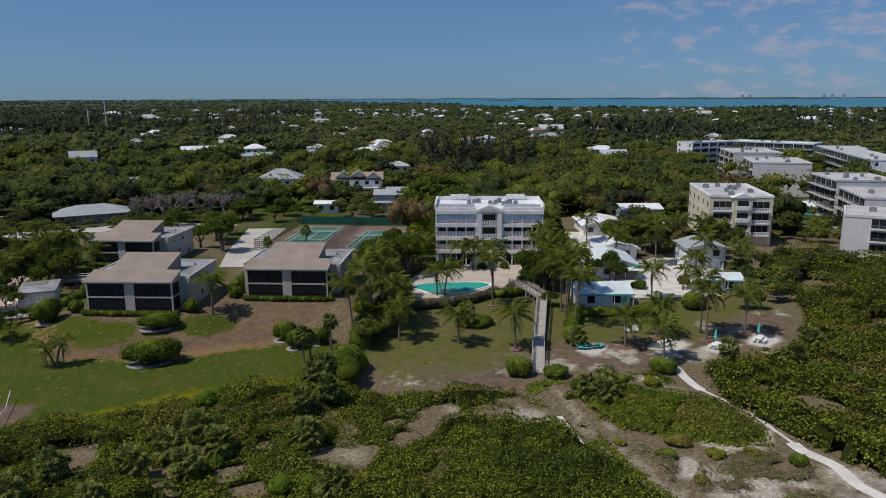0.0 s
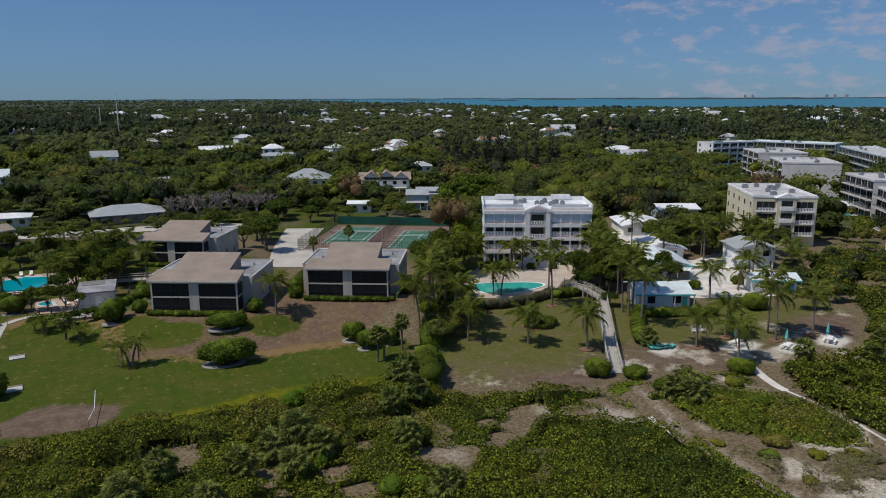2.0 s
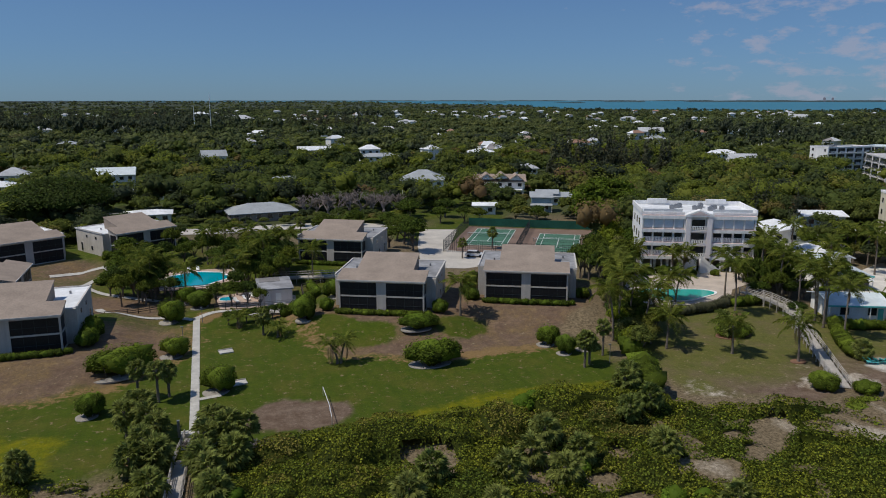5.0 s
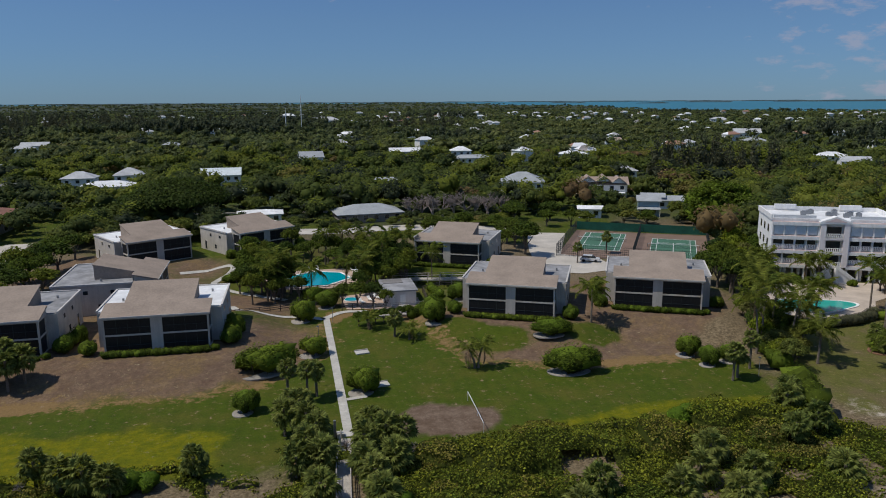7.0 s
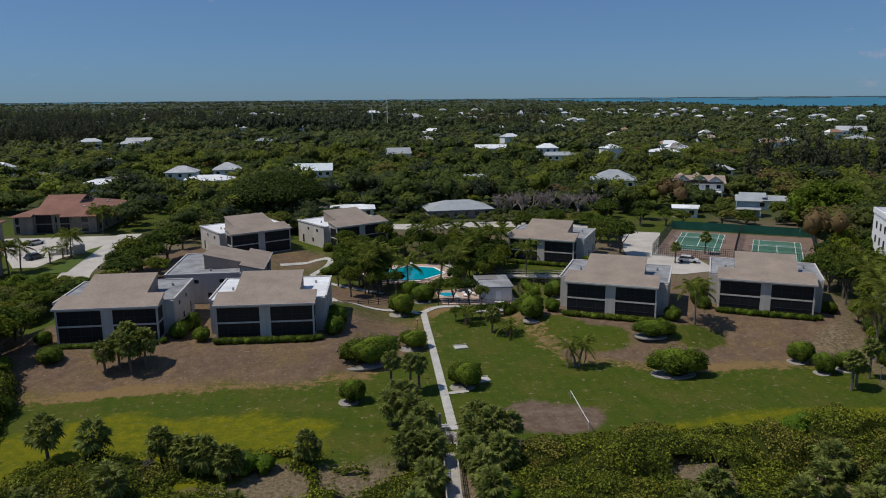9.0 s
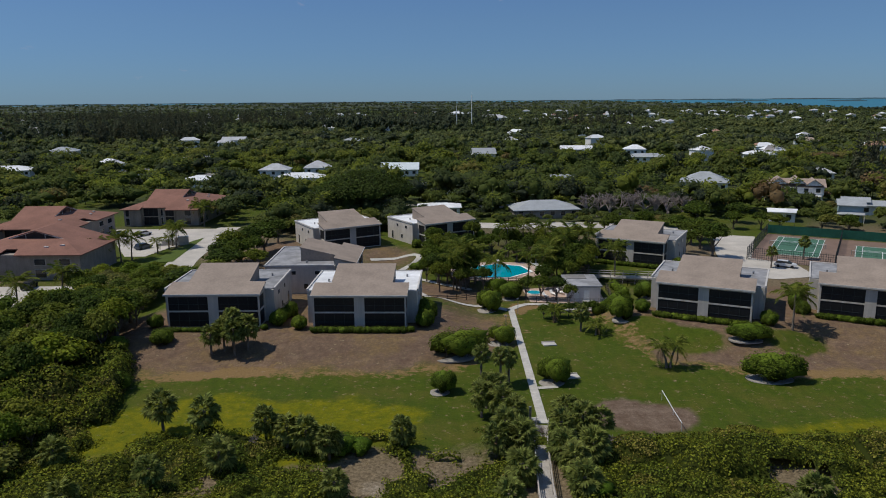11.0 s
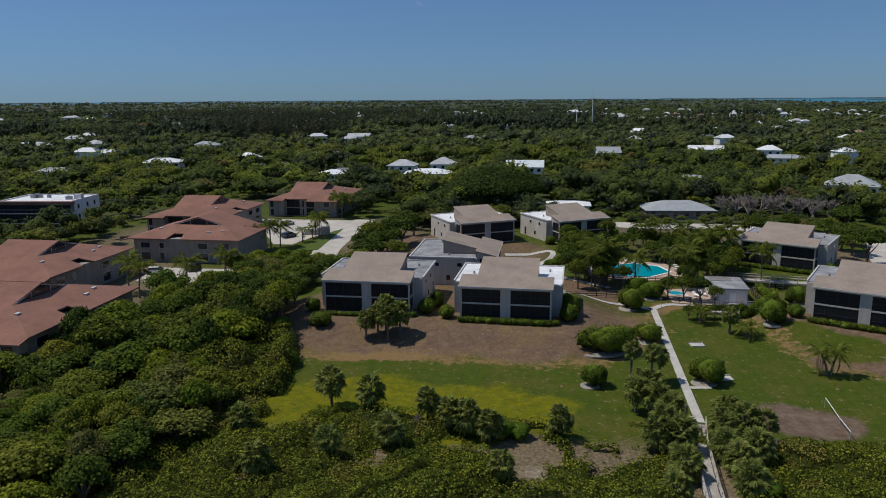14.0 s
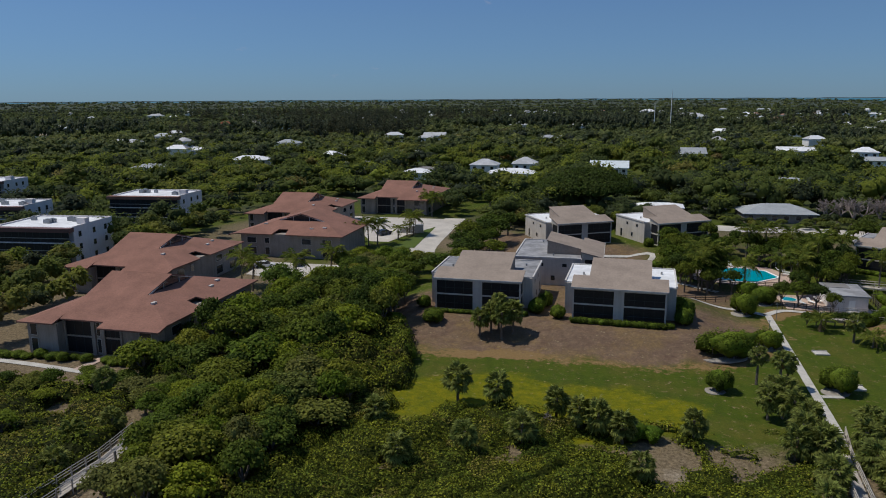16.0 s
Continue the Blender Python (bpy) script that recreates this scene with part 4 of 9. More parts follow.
def small_house(x, y, w, d, rot, roof, eave=3.0, rise=1.8, wall=None, stilts=0.0, gable=False, label=""):
    h = thing("house", x, y, 0, rot, label, "house")
    z = stilts + eave
    o = 0.7
    b = bmesh.new()
    p = [(-w / 2 - o, -d / 2 - o, z), (w / 2 + o, -d / 2 - o, z), (w / 2 + o, d / 2 + o, z), (-w / 2 - o, d / 2 + o, z)]
    k = 0.0 if gable else min(w, d) / 2
    if w >= d:
        r0, r1 = (-w / 2 - o + k + (o if not gable else 0), 0, z + rise), (w / 2 + o - k - (o if not gable else 0), 0, z + rise)
        for f in ([p[0], p[1], r1, r0], [p[2], p[3], r0, r1]):
            sheet(b, f, 0.18)
        if not gable:
            for f in ([p[1], p[2], r1], [p[3], p[0], r0]):
                sheet(b, f, 0.18)
    else:
        r0, r1 = (0, -d / 2 - o + k + (o if not gable else 0), z + rise), (0, d / 2 + o - k - (o if not gable else 0), z + rise)
        for f in ([p[1], p[2], r1, r0], [p[3], p[0], r0, r1]):
            sheet(b, f, 0.18)
        if not gable:
            for f in ([p[0], p[1], r0], [p[2], p[3], r1]):
                sheet(b, f, 0.18)
    part("roof", b, roof, h)
    b = bmesh.new()
    box(b, -w / 2, -d / 2, stilts - 0.1, w / 2, d / 2, z - 0.02)
    if gable:
        if w >= d:
            for s in (-1, 1):
                wall_prism(b, [(s * w / 2, -d / 2, z - 0.1), (s * w / 2, d / 2, z - 0.1), (s * w / 2, 0, z + rise * 0.8)], (-s * 0.2, 0, 0))
        else:
            for s in (-1, 1):
                wall_prism(b, [(-w / 2, s * d / 2, z - 0.1), (w / 2, s * d / 2, z - 0.1), (0, s * d / 2, z + rise * 0.8)], (0, -s * 0.2, 0))
    part("wall", b, wall or M_WHITE, h)
    if stilts:
        for sx in (-1, 0, 1):
            for sy in (-1, 1):
                part("stilt", boxed(sx * (w / 2 - 0.3) - 0.15, sy * (d / 2 - 0.3) - 0.15, 0, sx * (w / 2 - 0.3) + 0.15, sy * (d / 2 - 0.3) + 0.15, stilts), wall or M_WHITE, h)
    for k in range(max(2, int(w / 3.2))):
        a = -w / 2 + (k + 0.5) * w / max(2, int(w / 3.2))
        q = part("window", boxed(a - 0.75, -d / 2 - 0.05, stilts + 0.9, a + 0.75, -d / 2 + 0.02, stilts + 2.3), M_TRIM, h)
        part("pane", boxed(a - 0.68, -d / 2 - 0.08, stilts + 0.97, a + 0.68, -d / 2 - 0.045, stilts + 2.23), M_GLASS, q)
    return h


M_GREYROOF = surface("grey_metal_roof", (0.42, 0.44, 0.45), (0.35, 0.37, 0.38), 0.6, 2, 0.3, 0.2, 0.1)
M_PALEROOF = surface("weathered_pale_roof", (0.54, 0.55, 0.56), (0.45, 0.46, 0.47), 0.75, 1.2, 0.25, 0.25, 0.1)
M_DARKROOF = surface("dark_shingle_roof", (0.20, 0.19, 0.185), (0.26, 0.245, 0.235), 0.9, 3, 0.3, 0.25, 0.3)
M_REDROOF = surface("terracotta_roof", (0.42, 0.11, 0.06), (0.36, 0.09, 0.05), 0.9, 3, 0.3, 0.25, 0.3)
M_TANROOF = surface("tan_shingle_roof", (0.40, 0.31, 0.25), (0.33, 0.255, 0.205), 0.9, 3, 0.3, 0.25, 0.3)
M_BLUEWALL = surface("pale_blue_siding", (0.36, 0.50, 0.56), (0.32, 0.45, 0.51), 0.8, 5, 0.4, 0.15, 0.1)
W, G, D_ = "white metal-roofed house among trees", "grey-roofed house among trees", "low dark-roofed house among trees"
small_house(57.5, 285, 16, 12.5, -20, M_GREYROOF, 3.2, 3.4, M_WHITE, 2.8, label="pale house on stilts with grey hip roof")
h = small_house(85, 273, 19, 10, -20, M_TANROOF, 2.9, 2.4, M_WHITE, 2.6, True, "white house on stilts with stepped tan gabled roofs")
for x, y, w, z in ((-5.2, -3.0, 3.0, 8.6), (0.6, -3.4, 2.8, 8.9), (6.2, -2.6, 2.9, 8.2)):
    b = bmesh.new()
    sheet(b, [(x - w, y - 3.6, z - 2.1), (x, y - 3.6, z), (x, y + 5.5, z), (x - w, y + 5.5, z - 2.1)], 0.16)
    sheet(b, [(x, y - 3.6, z), (x + w, y - 3.6, z - 2.1), (x + w, y + 5.5, z - 2.1), (x, y + 5.5, z)], 0.16)
    part("cross_gable", b, M_TANROOF, h)
    part("gable_wall", wall_prism(bmesh.new(), [(x - w + 0.3, y - 3.1, z - 2.2), (x + w - 0.3, y - 3.1, z - 2.2), (x, y - 3.1, z - 0.25)], (0, 0.2, 0)), M_WHITE, h)
part("porch_deck", boxed(-8.5, -8.0, 2.4, 8.5, -5.0, 2.6), M_WHITE, h)
for k in range(7):
    part("porch_post", boxed(-8.4 + k * 2.8 - 0.08, -7.9, 0, -8.4 + k * 2.8 + 0.08, -7.74, 3.5), M_WHITE, h)
part("porch_rail", boxed(-8.5, -7.95, 3.4, 8.5, -7.85, 3.52), M_WHITE, h)
small_house(61, 229.6, 7.0, 5.5, -22, M_WHITEROOF, 3.0, 0.7, M_WHITE, 0, True, "small white outbuilding with a shallow roof")
small_house(90.5, 243, 7, 6, -25, M_GREYROOF, 4.0, 1.1, M_BLUEWALL, 0, True, "pale blue cottage with grey roof")
h = small_house(80.6, 228.0, 6.4, 5.6, -25, M_GREYROOF, 5.0, 1.5, M_BLUEWALL, 0, True, "two-storey pale blue cottage with a grey roof and porch")
part("porch_roof", sheet(bmesh.new(), [(-3.6, -4.6, 2.5), (3.6, -4.6, 2.5), (3.6, -2.7, 3.1), (-3.6, -2.7, 3.1)], 0.12), M_GREYROOF, h)
for k in range(4):
    part("porch_post", boxed(-3.4 + k * 2.27 - 0.07, -4.5, 0, -3.4 + k * 2.27 + 0.07, -4.36, 2.5), M_WHITE, h)
small_house(96, 241, 16, 8, -20, M_GREYROOF, 3, 1.2, M_WHITE, 0, False, G)
small_house(-9, 243, 20, 12, 5, M_GREYROOF, 2.8, 2.3, M_BROWNWALL, 0, False, D_)
small_house(6, 304, 20, 13, 8, M_GREYROOF, 4.6, 2.2, M_BROWNWALL, 0, False, G)
small_house(-42, 248, 13, 8, 0, M_WHITEROOF, 2.8, 1.0, M_WHITE, 0, False, "low house with white roof among trees")
small_house(-44, 303, 19, 10, 2, M_GREYROOF, 2.8, 1.4, M_WHITE, 0, False, G)
small_house(-100, 320, 19, 11, 5, M_WHITEROOF, 3.0, 1.8, M_WHITE, 2.2, False, W)
small_house(-141, 316, 12, 10, 10, M_WHITEROOF, 3.0, 1.7, M_WHITE, 2.0, False, W)
small_house(-117.5, 351, 12.5, 9.5, 0, M_PALEROOF, 3, 2.6, M_WHITE, 2.6, False, G)
small_house(-99, 358, 11.5, 10, 5, M_PALEROOF, 3, 3.0, M_WHITE, 2.8, False, G)
small_house(-59.5, 346, 16, 10, 0, M_AQUAROOF, 3, 2.8, M_WHITE, 2.8, True, W)
small_house(-180, 425, 18, 11, 12, M_PALEROOF, 3, 1.8, M_WHITE, 1.5, True, W)
small_house(-252, 372, 20, 12, 15, M_WHITEROOF, 3, 2, M_WHITE, 1.5, False, W)
small_house(-168, 438, 12, 10, 0, M_PALEROOF, 3, 2, M_WHITE, 1.5, False, W)
small_house(-285, 331, 16, 10, 15, M_GREYROOF, 3, 1.6, M_WHITE, 0.5, False, G)
small_house(-143, 343, 16, 10, 5, M_DARKROOF, 3, 1.8, M_WHITE, 0, False, D_)
small_house(-190, 372, 16, 11, 5, M_DARKROOF, 3, 1.8, M_WHITE, 0, False, D_)
small_house(-288, 495, 17, 13, 12, M_GREYROOF, 3.5, 2.6, M_WHITE, 2, False, G)
small_house(-327, 440, 15, 11, 15, M_WHITEROOF, 3, 2, M_WHITE, 1, False, W)
small_house(-433, 508, 26, 14, 18, M_PALEROOF, 3, 2.4, M_WHITE, 1, False, W)
small_house(-208, 612, 18, 13, 5, M_PALEROOF, 3.5, 2.6, M_WHITE, 2, True, W)
small_house(-532, 835, 24, 16, 18, M_REDROOF, 4, 3.2, M_WHITE, 2, False, "house with red tiled roof among trees")
small_house(-445, 800, 26, 16, 10, M_GREYROOF, 4, 3.4, M_WHITE, 2, False, G)
small_house(-650, 712, 24, 15, 20, M_GREYROOF, 4, 2.4, M_WHITE, 2, False, G)
small_house(-577, 575, 20, 12, 20, M_TANROOF, 4, 2.4, M_WHITE, 1, False, "tan-roofed house among trees")
small_house(-865, 1168, 26, 16, 20, M_PALEROOF, 5, 3, M_WHITE, 3, False, W)
small_house(-165, 818, 18, 14, 5, M_PALEROOF, 4, 3.2, M_WHITE, 3, False, W)
small_house(-96, 603, 15, 12, 0, M_GREYROOF, 3.5, 2.4, M_WHITE, 2, False, G)
small_house(34, 1050, 46, 24, -5, M_PALEROOF, 7, 5, M_WHITE, 3, False, "large white-roofed hall among distant trees")
small_house(77, 456, 12, 9, -8, M_WHITEROOF, 3.2, 2.6, M_WHITE, 3, False, W)
small_house(46, 478, 20, 12, -5, M_WHITEROOF, 3, 2.2, M_WHITE, 2, True, W)
small_house(74, 420, 22, 10, -5, M_GREYROOF, 3, 1.7, M_WHITE, 1.5, False, G)
small_house(-17, 421, 12, 10, 5, M_GREYROOF, 3.5, 3.0, M_WHITE, 3.4, True, G)
small_house(142, 433, 16, 11, -15, M_WHITEROOF, 3, 1.8, M_WHITE, 1.5, False, W)
small_house(120, 322, 10, 8, -18, M_PALEROOF, 3.0, 2.0, M_WHITE, 2.0, False, G)
small_house(242, 319, 13, 11, -30, M_PALEROOF, 3.5, 2.2, M_WHITE, 3, True, W)
small_house(272, 369, 16, 11, -30, M_WHITEROOF, 3, 2, M_WHITE, 2, False, W)
small_house(320, 503, 17, 14, -25, M_GREYROOF, 3.5, 2.6, M_WHITE, 2, False, G)
small_house(375, 590, 22, 14, -25, M_PALEROOF, 4, 3.6, M_WHITE, 3, True, W)
small_house(229, 551, 16, 10, -20, M_TANROOF, 3, 2.2, M_WHITE, 2, False, "tan-roofed house among trees")
small_house(484, 603, 18, 11, -30, M_GREYROOF, 3, 2.2, M_WHITE, 2, False, G)
small_house(509, 574, 16, 11, -30, M_PALEROOF, 3, 2.2, M_WHITE, 2, False, W)
small_house(778, 645, 24, 18, -40, M_AQUAROOF, 5, 4, M_WHITE, 3, False, W)
small_house(915, 962, 24, 14, -40, M_PALEROOF, 4.5, 5, M_WHITE, 2, True, W)
small_house(628, 1012, 24, 14, -25, M_PALEROOF, 4, 3, M_WHITE, 2, False, W)
small_house(-110, 588, 14, 11, 0, M_GREYROOF, 3.5, 2.2, M_WHITE, 2, False, G)
small_house(-210, 588, 14, 10, 5, M_PALEROOF, 3, 2, M_WHITE, 2, False, W)
small_house(-98, 857, 20, 14, 0, M_PALEROOF, 4, 2.6, M_WHITE, 2, False, W)
small_house(-5, 1450, 30, 18, 0, M_WHITEROOF, 6, 4, M_WHITE, 3, False, W)
# beach cottages
C_ = "low white beach cottage with pale metal roof"


def beach_trim(h, w, d, eave, awning):
    """Turquoise fascia, posts and an awning on the beach side of a cottage."""
    part("fascia", boxed(-w / 2 - 0.75, -d / 2 - 0.78, eave - 0.22, w / 2 + 0.75, -d / 2 - 0.70, eave + 0.06), M_AQUA, h, "turquoise fascia board")
    for k in range(4):
        x = -w / 2 - 0.55 + k * (w + 1.1) / 3
        part("post", boxed(x - 0.06, -d / 2 - 0.66, 0, x + 0.06, -d / 2 - 0.54, eave - 0.1), M_WHITE, h)
    part("door", boxed(w / 2 - 1.3, -d / 2 - 0.06, 0.1, w / 2 - 0.45, -d / 2 + 0.02, 2.1), M_AQUA, h, "turquoise door")
    if awning:
        part("awning", sheet(bmesh.new(), [(-w * 0.1, -d / 2 - 1.7, eave - 0.75), (w / 2 + 0.3, -d / 2 - 1.7, eave - 0.75), (w / 2 + 0.3, -d / 2 - 0.6, eave - 0.25), (-w * 0.1, -d / 2 - 0.6, eave - 0.25)], 0.06), M_WHITE, h, "white awning")
        # Dark sheet added behind the posts in place of the veranda's own shade
        part("veranda_shade", boxed(-w * 0.05, -d / 2 - 0.5, 0.3, w / 2 - 0.1, -d / 2 - 0.42, eave - 0.5), M_GLASS, h, "dark sheet standing for the veranda's shade")


h = small_house(77.6, 104.4, 9.0, 8, -24, M_AQUAROOF, 2.7, 1.2, M_WHITE, 0, True, C_)
beach_trim(h, 9.0, 8, 2.7, False)
h = small_house(93.6, 122.6, 8.4, 12.5, -24, M_AQUAROOF, 2.9, 1.5, M_WHITE, 0, True, C_)
beach_trim(h, 8.4, 12.5, 2.9, True)
h = small_house(115.4, 119.5, 8, 8.5, -24, M_GREYROOF, 2.7, 1.1, M_WHITE, 2.0, True, "raised white cottage with grey roof and outside stair")
part("lower_wall", boxed(-3.4, -3.4, -0.1, 3.4, 3.6, 1.9), M_PALEBLIND, h, "pale blue lower storey")
for k in range(11):
    part("step", boxed(-5.3, -4.6 + k * 0.28, 0, -4.2, -4.3 + k * 0.28, 0.18 * (k + 1)), M_WHITE, h)
part("landing", boxed(-5.3, -1.5, 1.86, -4.05, 1.0, 2.0), M_WHITE, h)
for y in (-1.4, 0.9):
    part("post", boxed(-5.25, y - 0.05, 0, -5.15, y + 0.05, 2.95), M_AQUA, h)
part("rail", boxed(-5.25, -1.4, 2.85, -5.15, 0.9, 2.95), M_AQUA, h, "turquoise stair rail")
h = small_house(103, 102.2, 8, 5, -28, M_AQUAROOF, 2.6, 0.9, M_WHITE, 0, True, C_)
beach_trim(h, 8, 5, 2.6, False)
small_house(104, 136, 9, 11, -24, M_WHITEROOF, 2.8, 0.9, M_WHITE, 0, True, C_)
small_house(120, 163, 11, 14, -24, M_WHITEROOF, 2.8, 1.3, M_WHITE, 0, True, C_)
small_house(139, 170, 11, 9, -24, M_WHITEROOF, 3.2, 1.0, M_BLUEWALL, 1.5, True, C_)
small_house(127, 152, 8, 8, -24, M_WHITEROOF, 2.8, 1.2, M_WHITE, 0, True, C_)
small_house(200, 158, 8, 7, -40, M_AQUAROOF, 2.8, 1.2, M_AQUA, 0, True, "small turquoise-roofed pool hut")


# ---- vegetation ----
def swell(d):
    """Height of the bay at that distance: its far part is drawn in and raised, so that it closes at the true horizon."""
    return 0.6 + 20.0 * max(0.0, d - 2990) / 1860


def leaves_to_mesh(name, cen, nrm, size, tint, mat, aspect=0.62, cores=None):
    """A mesh of kite-shaped leaves, and of rough inner cores that close the gaps."""
    rs = np.random.RandomState(11)
    nrm = nrm / np.linalg.norm(nrm, axis=1, keepdims=True)
    t = np.cross(nrm, rs.normal(size=nrm.shape))
    t /= np.linalg.norm(t, axis=1, keepdims=True) + 1e-9
    b = np.cross(nrm, t)
    s = size[:, None]
    droop = nrm * s * 0.25
    v = np.stack([cen - t * s - droop, cen + b * s * aspect, cen + t * s - droop, cen - b * s * aspect], 1).reshape(-1, 3)
    k = len(cen)
    starts, totals = np.arange(k) * 4, np.full(k, 4)
    loops = np.arange(4 * k)
    tv = np.repeat(tint, 4)
    if cores is not None:
        cv, cf, ct = cores
        loops = np.concatenate([loops, (cf + len(v)).ravel()])
        starts = np.concatenate([starts, 4 * k + np.arange(len(cf)) * 3])
        v, tv = np.concatenate([v, cv]), np.concatenate([tv, ct])
    me = bpy.data.meshes.new(name)
    me.vertices.add(len(v))
    me.vertices.foreach_set("co", v.astype(np.float32).ravel())
    me.loops.add(len(loops))
    me.loops.foreach_set("vertex_index", loops.astype(np.int32))
    me.polygons.add(len(starts))
    me.polygons.foreach_set("loop_start", starts.astype(np.int32))
    a = me.attributes.new("tint", "FLOAT", "POINT")
    a.data.foreach_set("value", tv.astype(np.float32))
    me.update(calc_edges=True)
    me.materials.append(mat)
    return me


def ico():
    b = bmesh.new()
    bmesh.ops.create_icosphere(b, subdivisions=1, radius=1.0)
    b.verts.index_update()
    v, f = np.array([p.co[:] for p in b.verts]), np.array([[q.index for q in p.verts] for p in b.faces])
    b.free()
    return v, f


ICO_V, ICO_F = ico()
OCT_V = np.array([(1, 0, 0), (0, 1, 0), (-1, 0, 0), (0, -1, 0), (0, 0, 1), (0, 0, -1)], float)
OCT_F = np.array([(0, 1, 4), (1, 2, 4), (2, 3, 4), (3, 0, 4), (1, 0, 5), (2, 1, 5), (3, 2, 5), (0, 3, 5)])


def core_mesh(cen, rad, tint, seed=1, plain=False):
    """One rough 20-sided (or 8-sided) lump for each centre."""
    rs = np.random.RandomState(seed)
    k, base, faces = len(cen), OCT_V if plain else ICO_V, OCT_F if plain else ICO_F
    j = 1 + 0.22 * rs.normal(size=(k, len(base), 1)).clip(-1.5, 1.5)
    v = cen[:, None, :] + base[None] * rad[:, None, :] * j
    f = faces[None] + (np.arange(k) * len(base))[:, None, None]
    return v.reshape(-1, 3), f.reshape(-1, 3), np.repeat(tint, len(base))


def crown_points(cen, rad, per, rs, up=0.35, jitter=0.55):
    """Leaf places and directions over the outsides of lumps."""
    k = len(cen)
    d = rs.normal(size=(k, per, 3))
    d[:, :, 2] = np.where(d[:, :, 2] < -0.35, -d[:, :, 2], d[:, :, 2])
    d /= np.linalg.norm(d, axis=2, keepdims=True)
    p = cen[:, None] + d * rad[:, None] * (0.82 + 0.3 * rs.rand(k, per, 1))
    nn = d + np.array([0, 0, up]) + jitter * rs.normal(size=d.shape)
    return p.reshape(-1, 3), nn.reshape(-1, 3)


def lumps_of(x, y, z, r, h, rs, n):
    """Breaks each crown (middle x, y, height z of its foot, radius r, depth h) into n lumps."""
    k = len(x)
    a, q = rs.rand(k, n) * 6.283, np.sqrt(rs.rand(k, n)) * 0.7
    zz = rs.rand(k, n)
    c = np.stack([x[:, None] + np.cos(a) * q * r[:, None], y[:, None] + np.sin(a) * q * r[:, None], z[:, None] + h[:, None] * (0.42 + 0.36 * (1.0 - 1.3 * q * q) * (0.7 + 0.3 * zz))], -1)
    rr = np.stack([r[:, None] * (0.40 + 0.25 * rs.rand(k, n))] * 2 + [h[:, None] * (0.22 + 0.12 * rs.rand(k, n))], -1)
    return c.reshape(-1, 3), rr.reshape(-1, 3)


OPEN = []  # outlines where no wild tree stands
OPEN.append([(-96, 60), (-92, 128), (-96, 176), (-108, 190), (-104, 240), (-112, 262), (-92, 262), (-92, 215), (-60, 214), (-30, 222), (30, 232), (45, 224), (84, 206), (86, 192), (60, 165), (95, 152), (98, 150), (110, 190), (150, 185), (150, 165), (165, 158), (150, 118), (130, 122), (112, 92), (104, 60)])
OPEN.append([(-122, 116), (-90, 116), (-88, 180), (-96, 230), (-122, 234)])
OPEN.append([(-4, 218), (30, 214), (60, 210), (60, 230), (40, 236), (36, 244), (0, 246)])
OPEN.append([(-84, 262), (-86, 238), (-50, 234), (-48, 262)])
OPEN.append([(-42, 212), (-4, 212), (-4, 232), (-42, 236)])
OPEN.append([(-160, 88), (-112, 88), (-112, 160), (-112, 265), (-160, 262), (-172, 190), (-172, 120)])
OPEN.append([(-155, 30), (-155, 90), (-88, 95), (-88, 30)])
OPEN.append([(70, 254), (92, 246), (97, 268), (76, 276)])
OPEN.append([(44, 262), (62, 257), (68, 278), (50, 284)])
OPEN.append([(54, 218), (68, 214), (88, 214), (92, 232), (78, 232), (56, 234)])
OPEN.append([(-118, 86), (-118, 130), (-88, 130), (-88, 86)])
HOUSES = [o for o in scene.objects if o.parent is None and o.name.split(".")[0] in ("house", "apartment_building")]
HX = np.array([(o.location.x, o.location.y) for o in HOUSES])


def wild(n, x0, x1, y0, y1, rs):
    x, y = rs.uniform(x0, x1, n), rs.uniform(y0, y1, n)
    keep = np.ones(n, bool)
    for poly in OPEN:
        keep &= ~inside(x, y, poly)
    return x[keep], y[keep]


def near_house(x, y):
    """1 on and before a house, as seen from the beach, where trees are left out or stay low."""
    out = np.zeros(len(x))
    for hx, hy in HX:
        d = math.hypot(hx, hy)
        ux, uy = hx / d, hy / d
        a, c = (x - hx) * ux + (y - hy) * uy, -(x - hx) * uy + (y - hy) * ux
        out = np.maximum(out, np.where((a < 9) & (a > -12 - d * 0.032) & (np.abs(c) < 14 - 2.5 * np.clip((a + 12) / -12, 0, 1)), 1.0, 0.0))
    return out


rs = np.random.RandomState(5)
spot = np.random.RandomState(77)
SPOT_D, SPOT_A = np.sqrt(spot.uniform(430 ** 2, 1900 ** 2, 300)), np.radians(spot.uniform(-46, 56, 300))
seen = spot.rand(300) < 0.3 + 0.7 * smooth(-5, 22, np.degrees(SPOT_A))
SPOT_X, SPOT_Y = (-20 + np.sin(SPOT_A) * SPOT_D)[seen], (np.cos(SPOT_A) * SPOT_D)[seen]


def near_spot(x, y):
    """True close before a distant roof, where the woods leave a gap."""
    out = np.zeros(len(x), bool)
    for hx, hy in zip(SPOT_X, SPOT_Y):
        d = math.hypot(hx + 20, hy)
        ux, uy = (hx + 20) / d, hy / d
        a, c = (x - hx) * ux + (y - hy) * uy, -(x - hx) * uy + (y - hy) * ux
        out |= (a < 7) & (a > -16 - d * 0.035) & (np.abs(c) < 9)
    return out


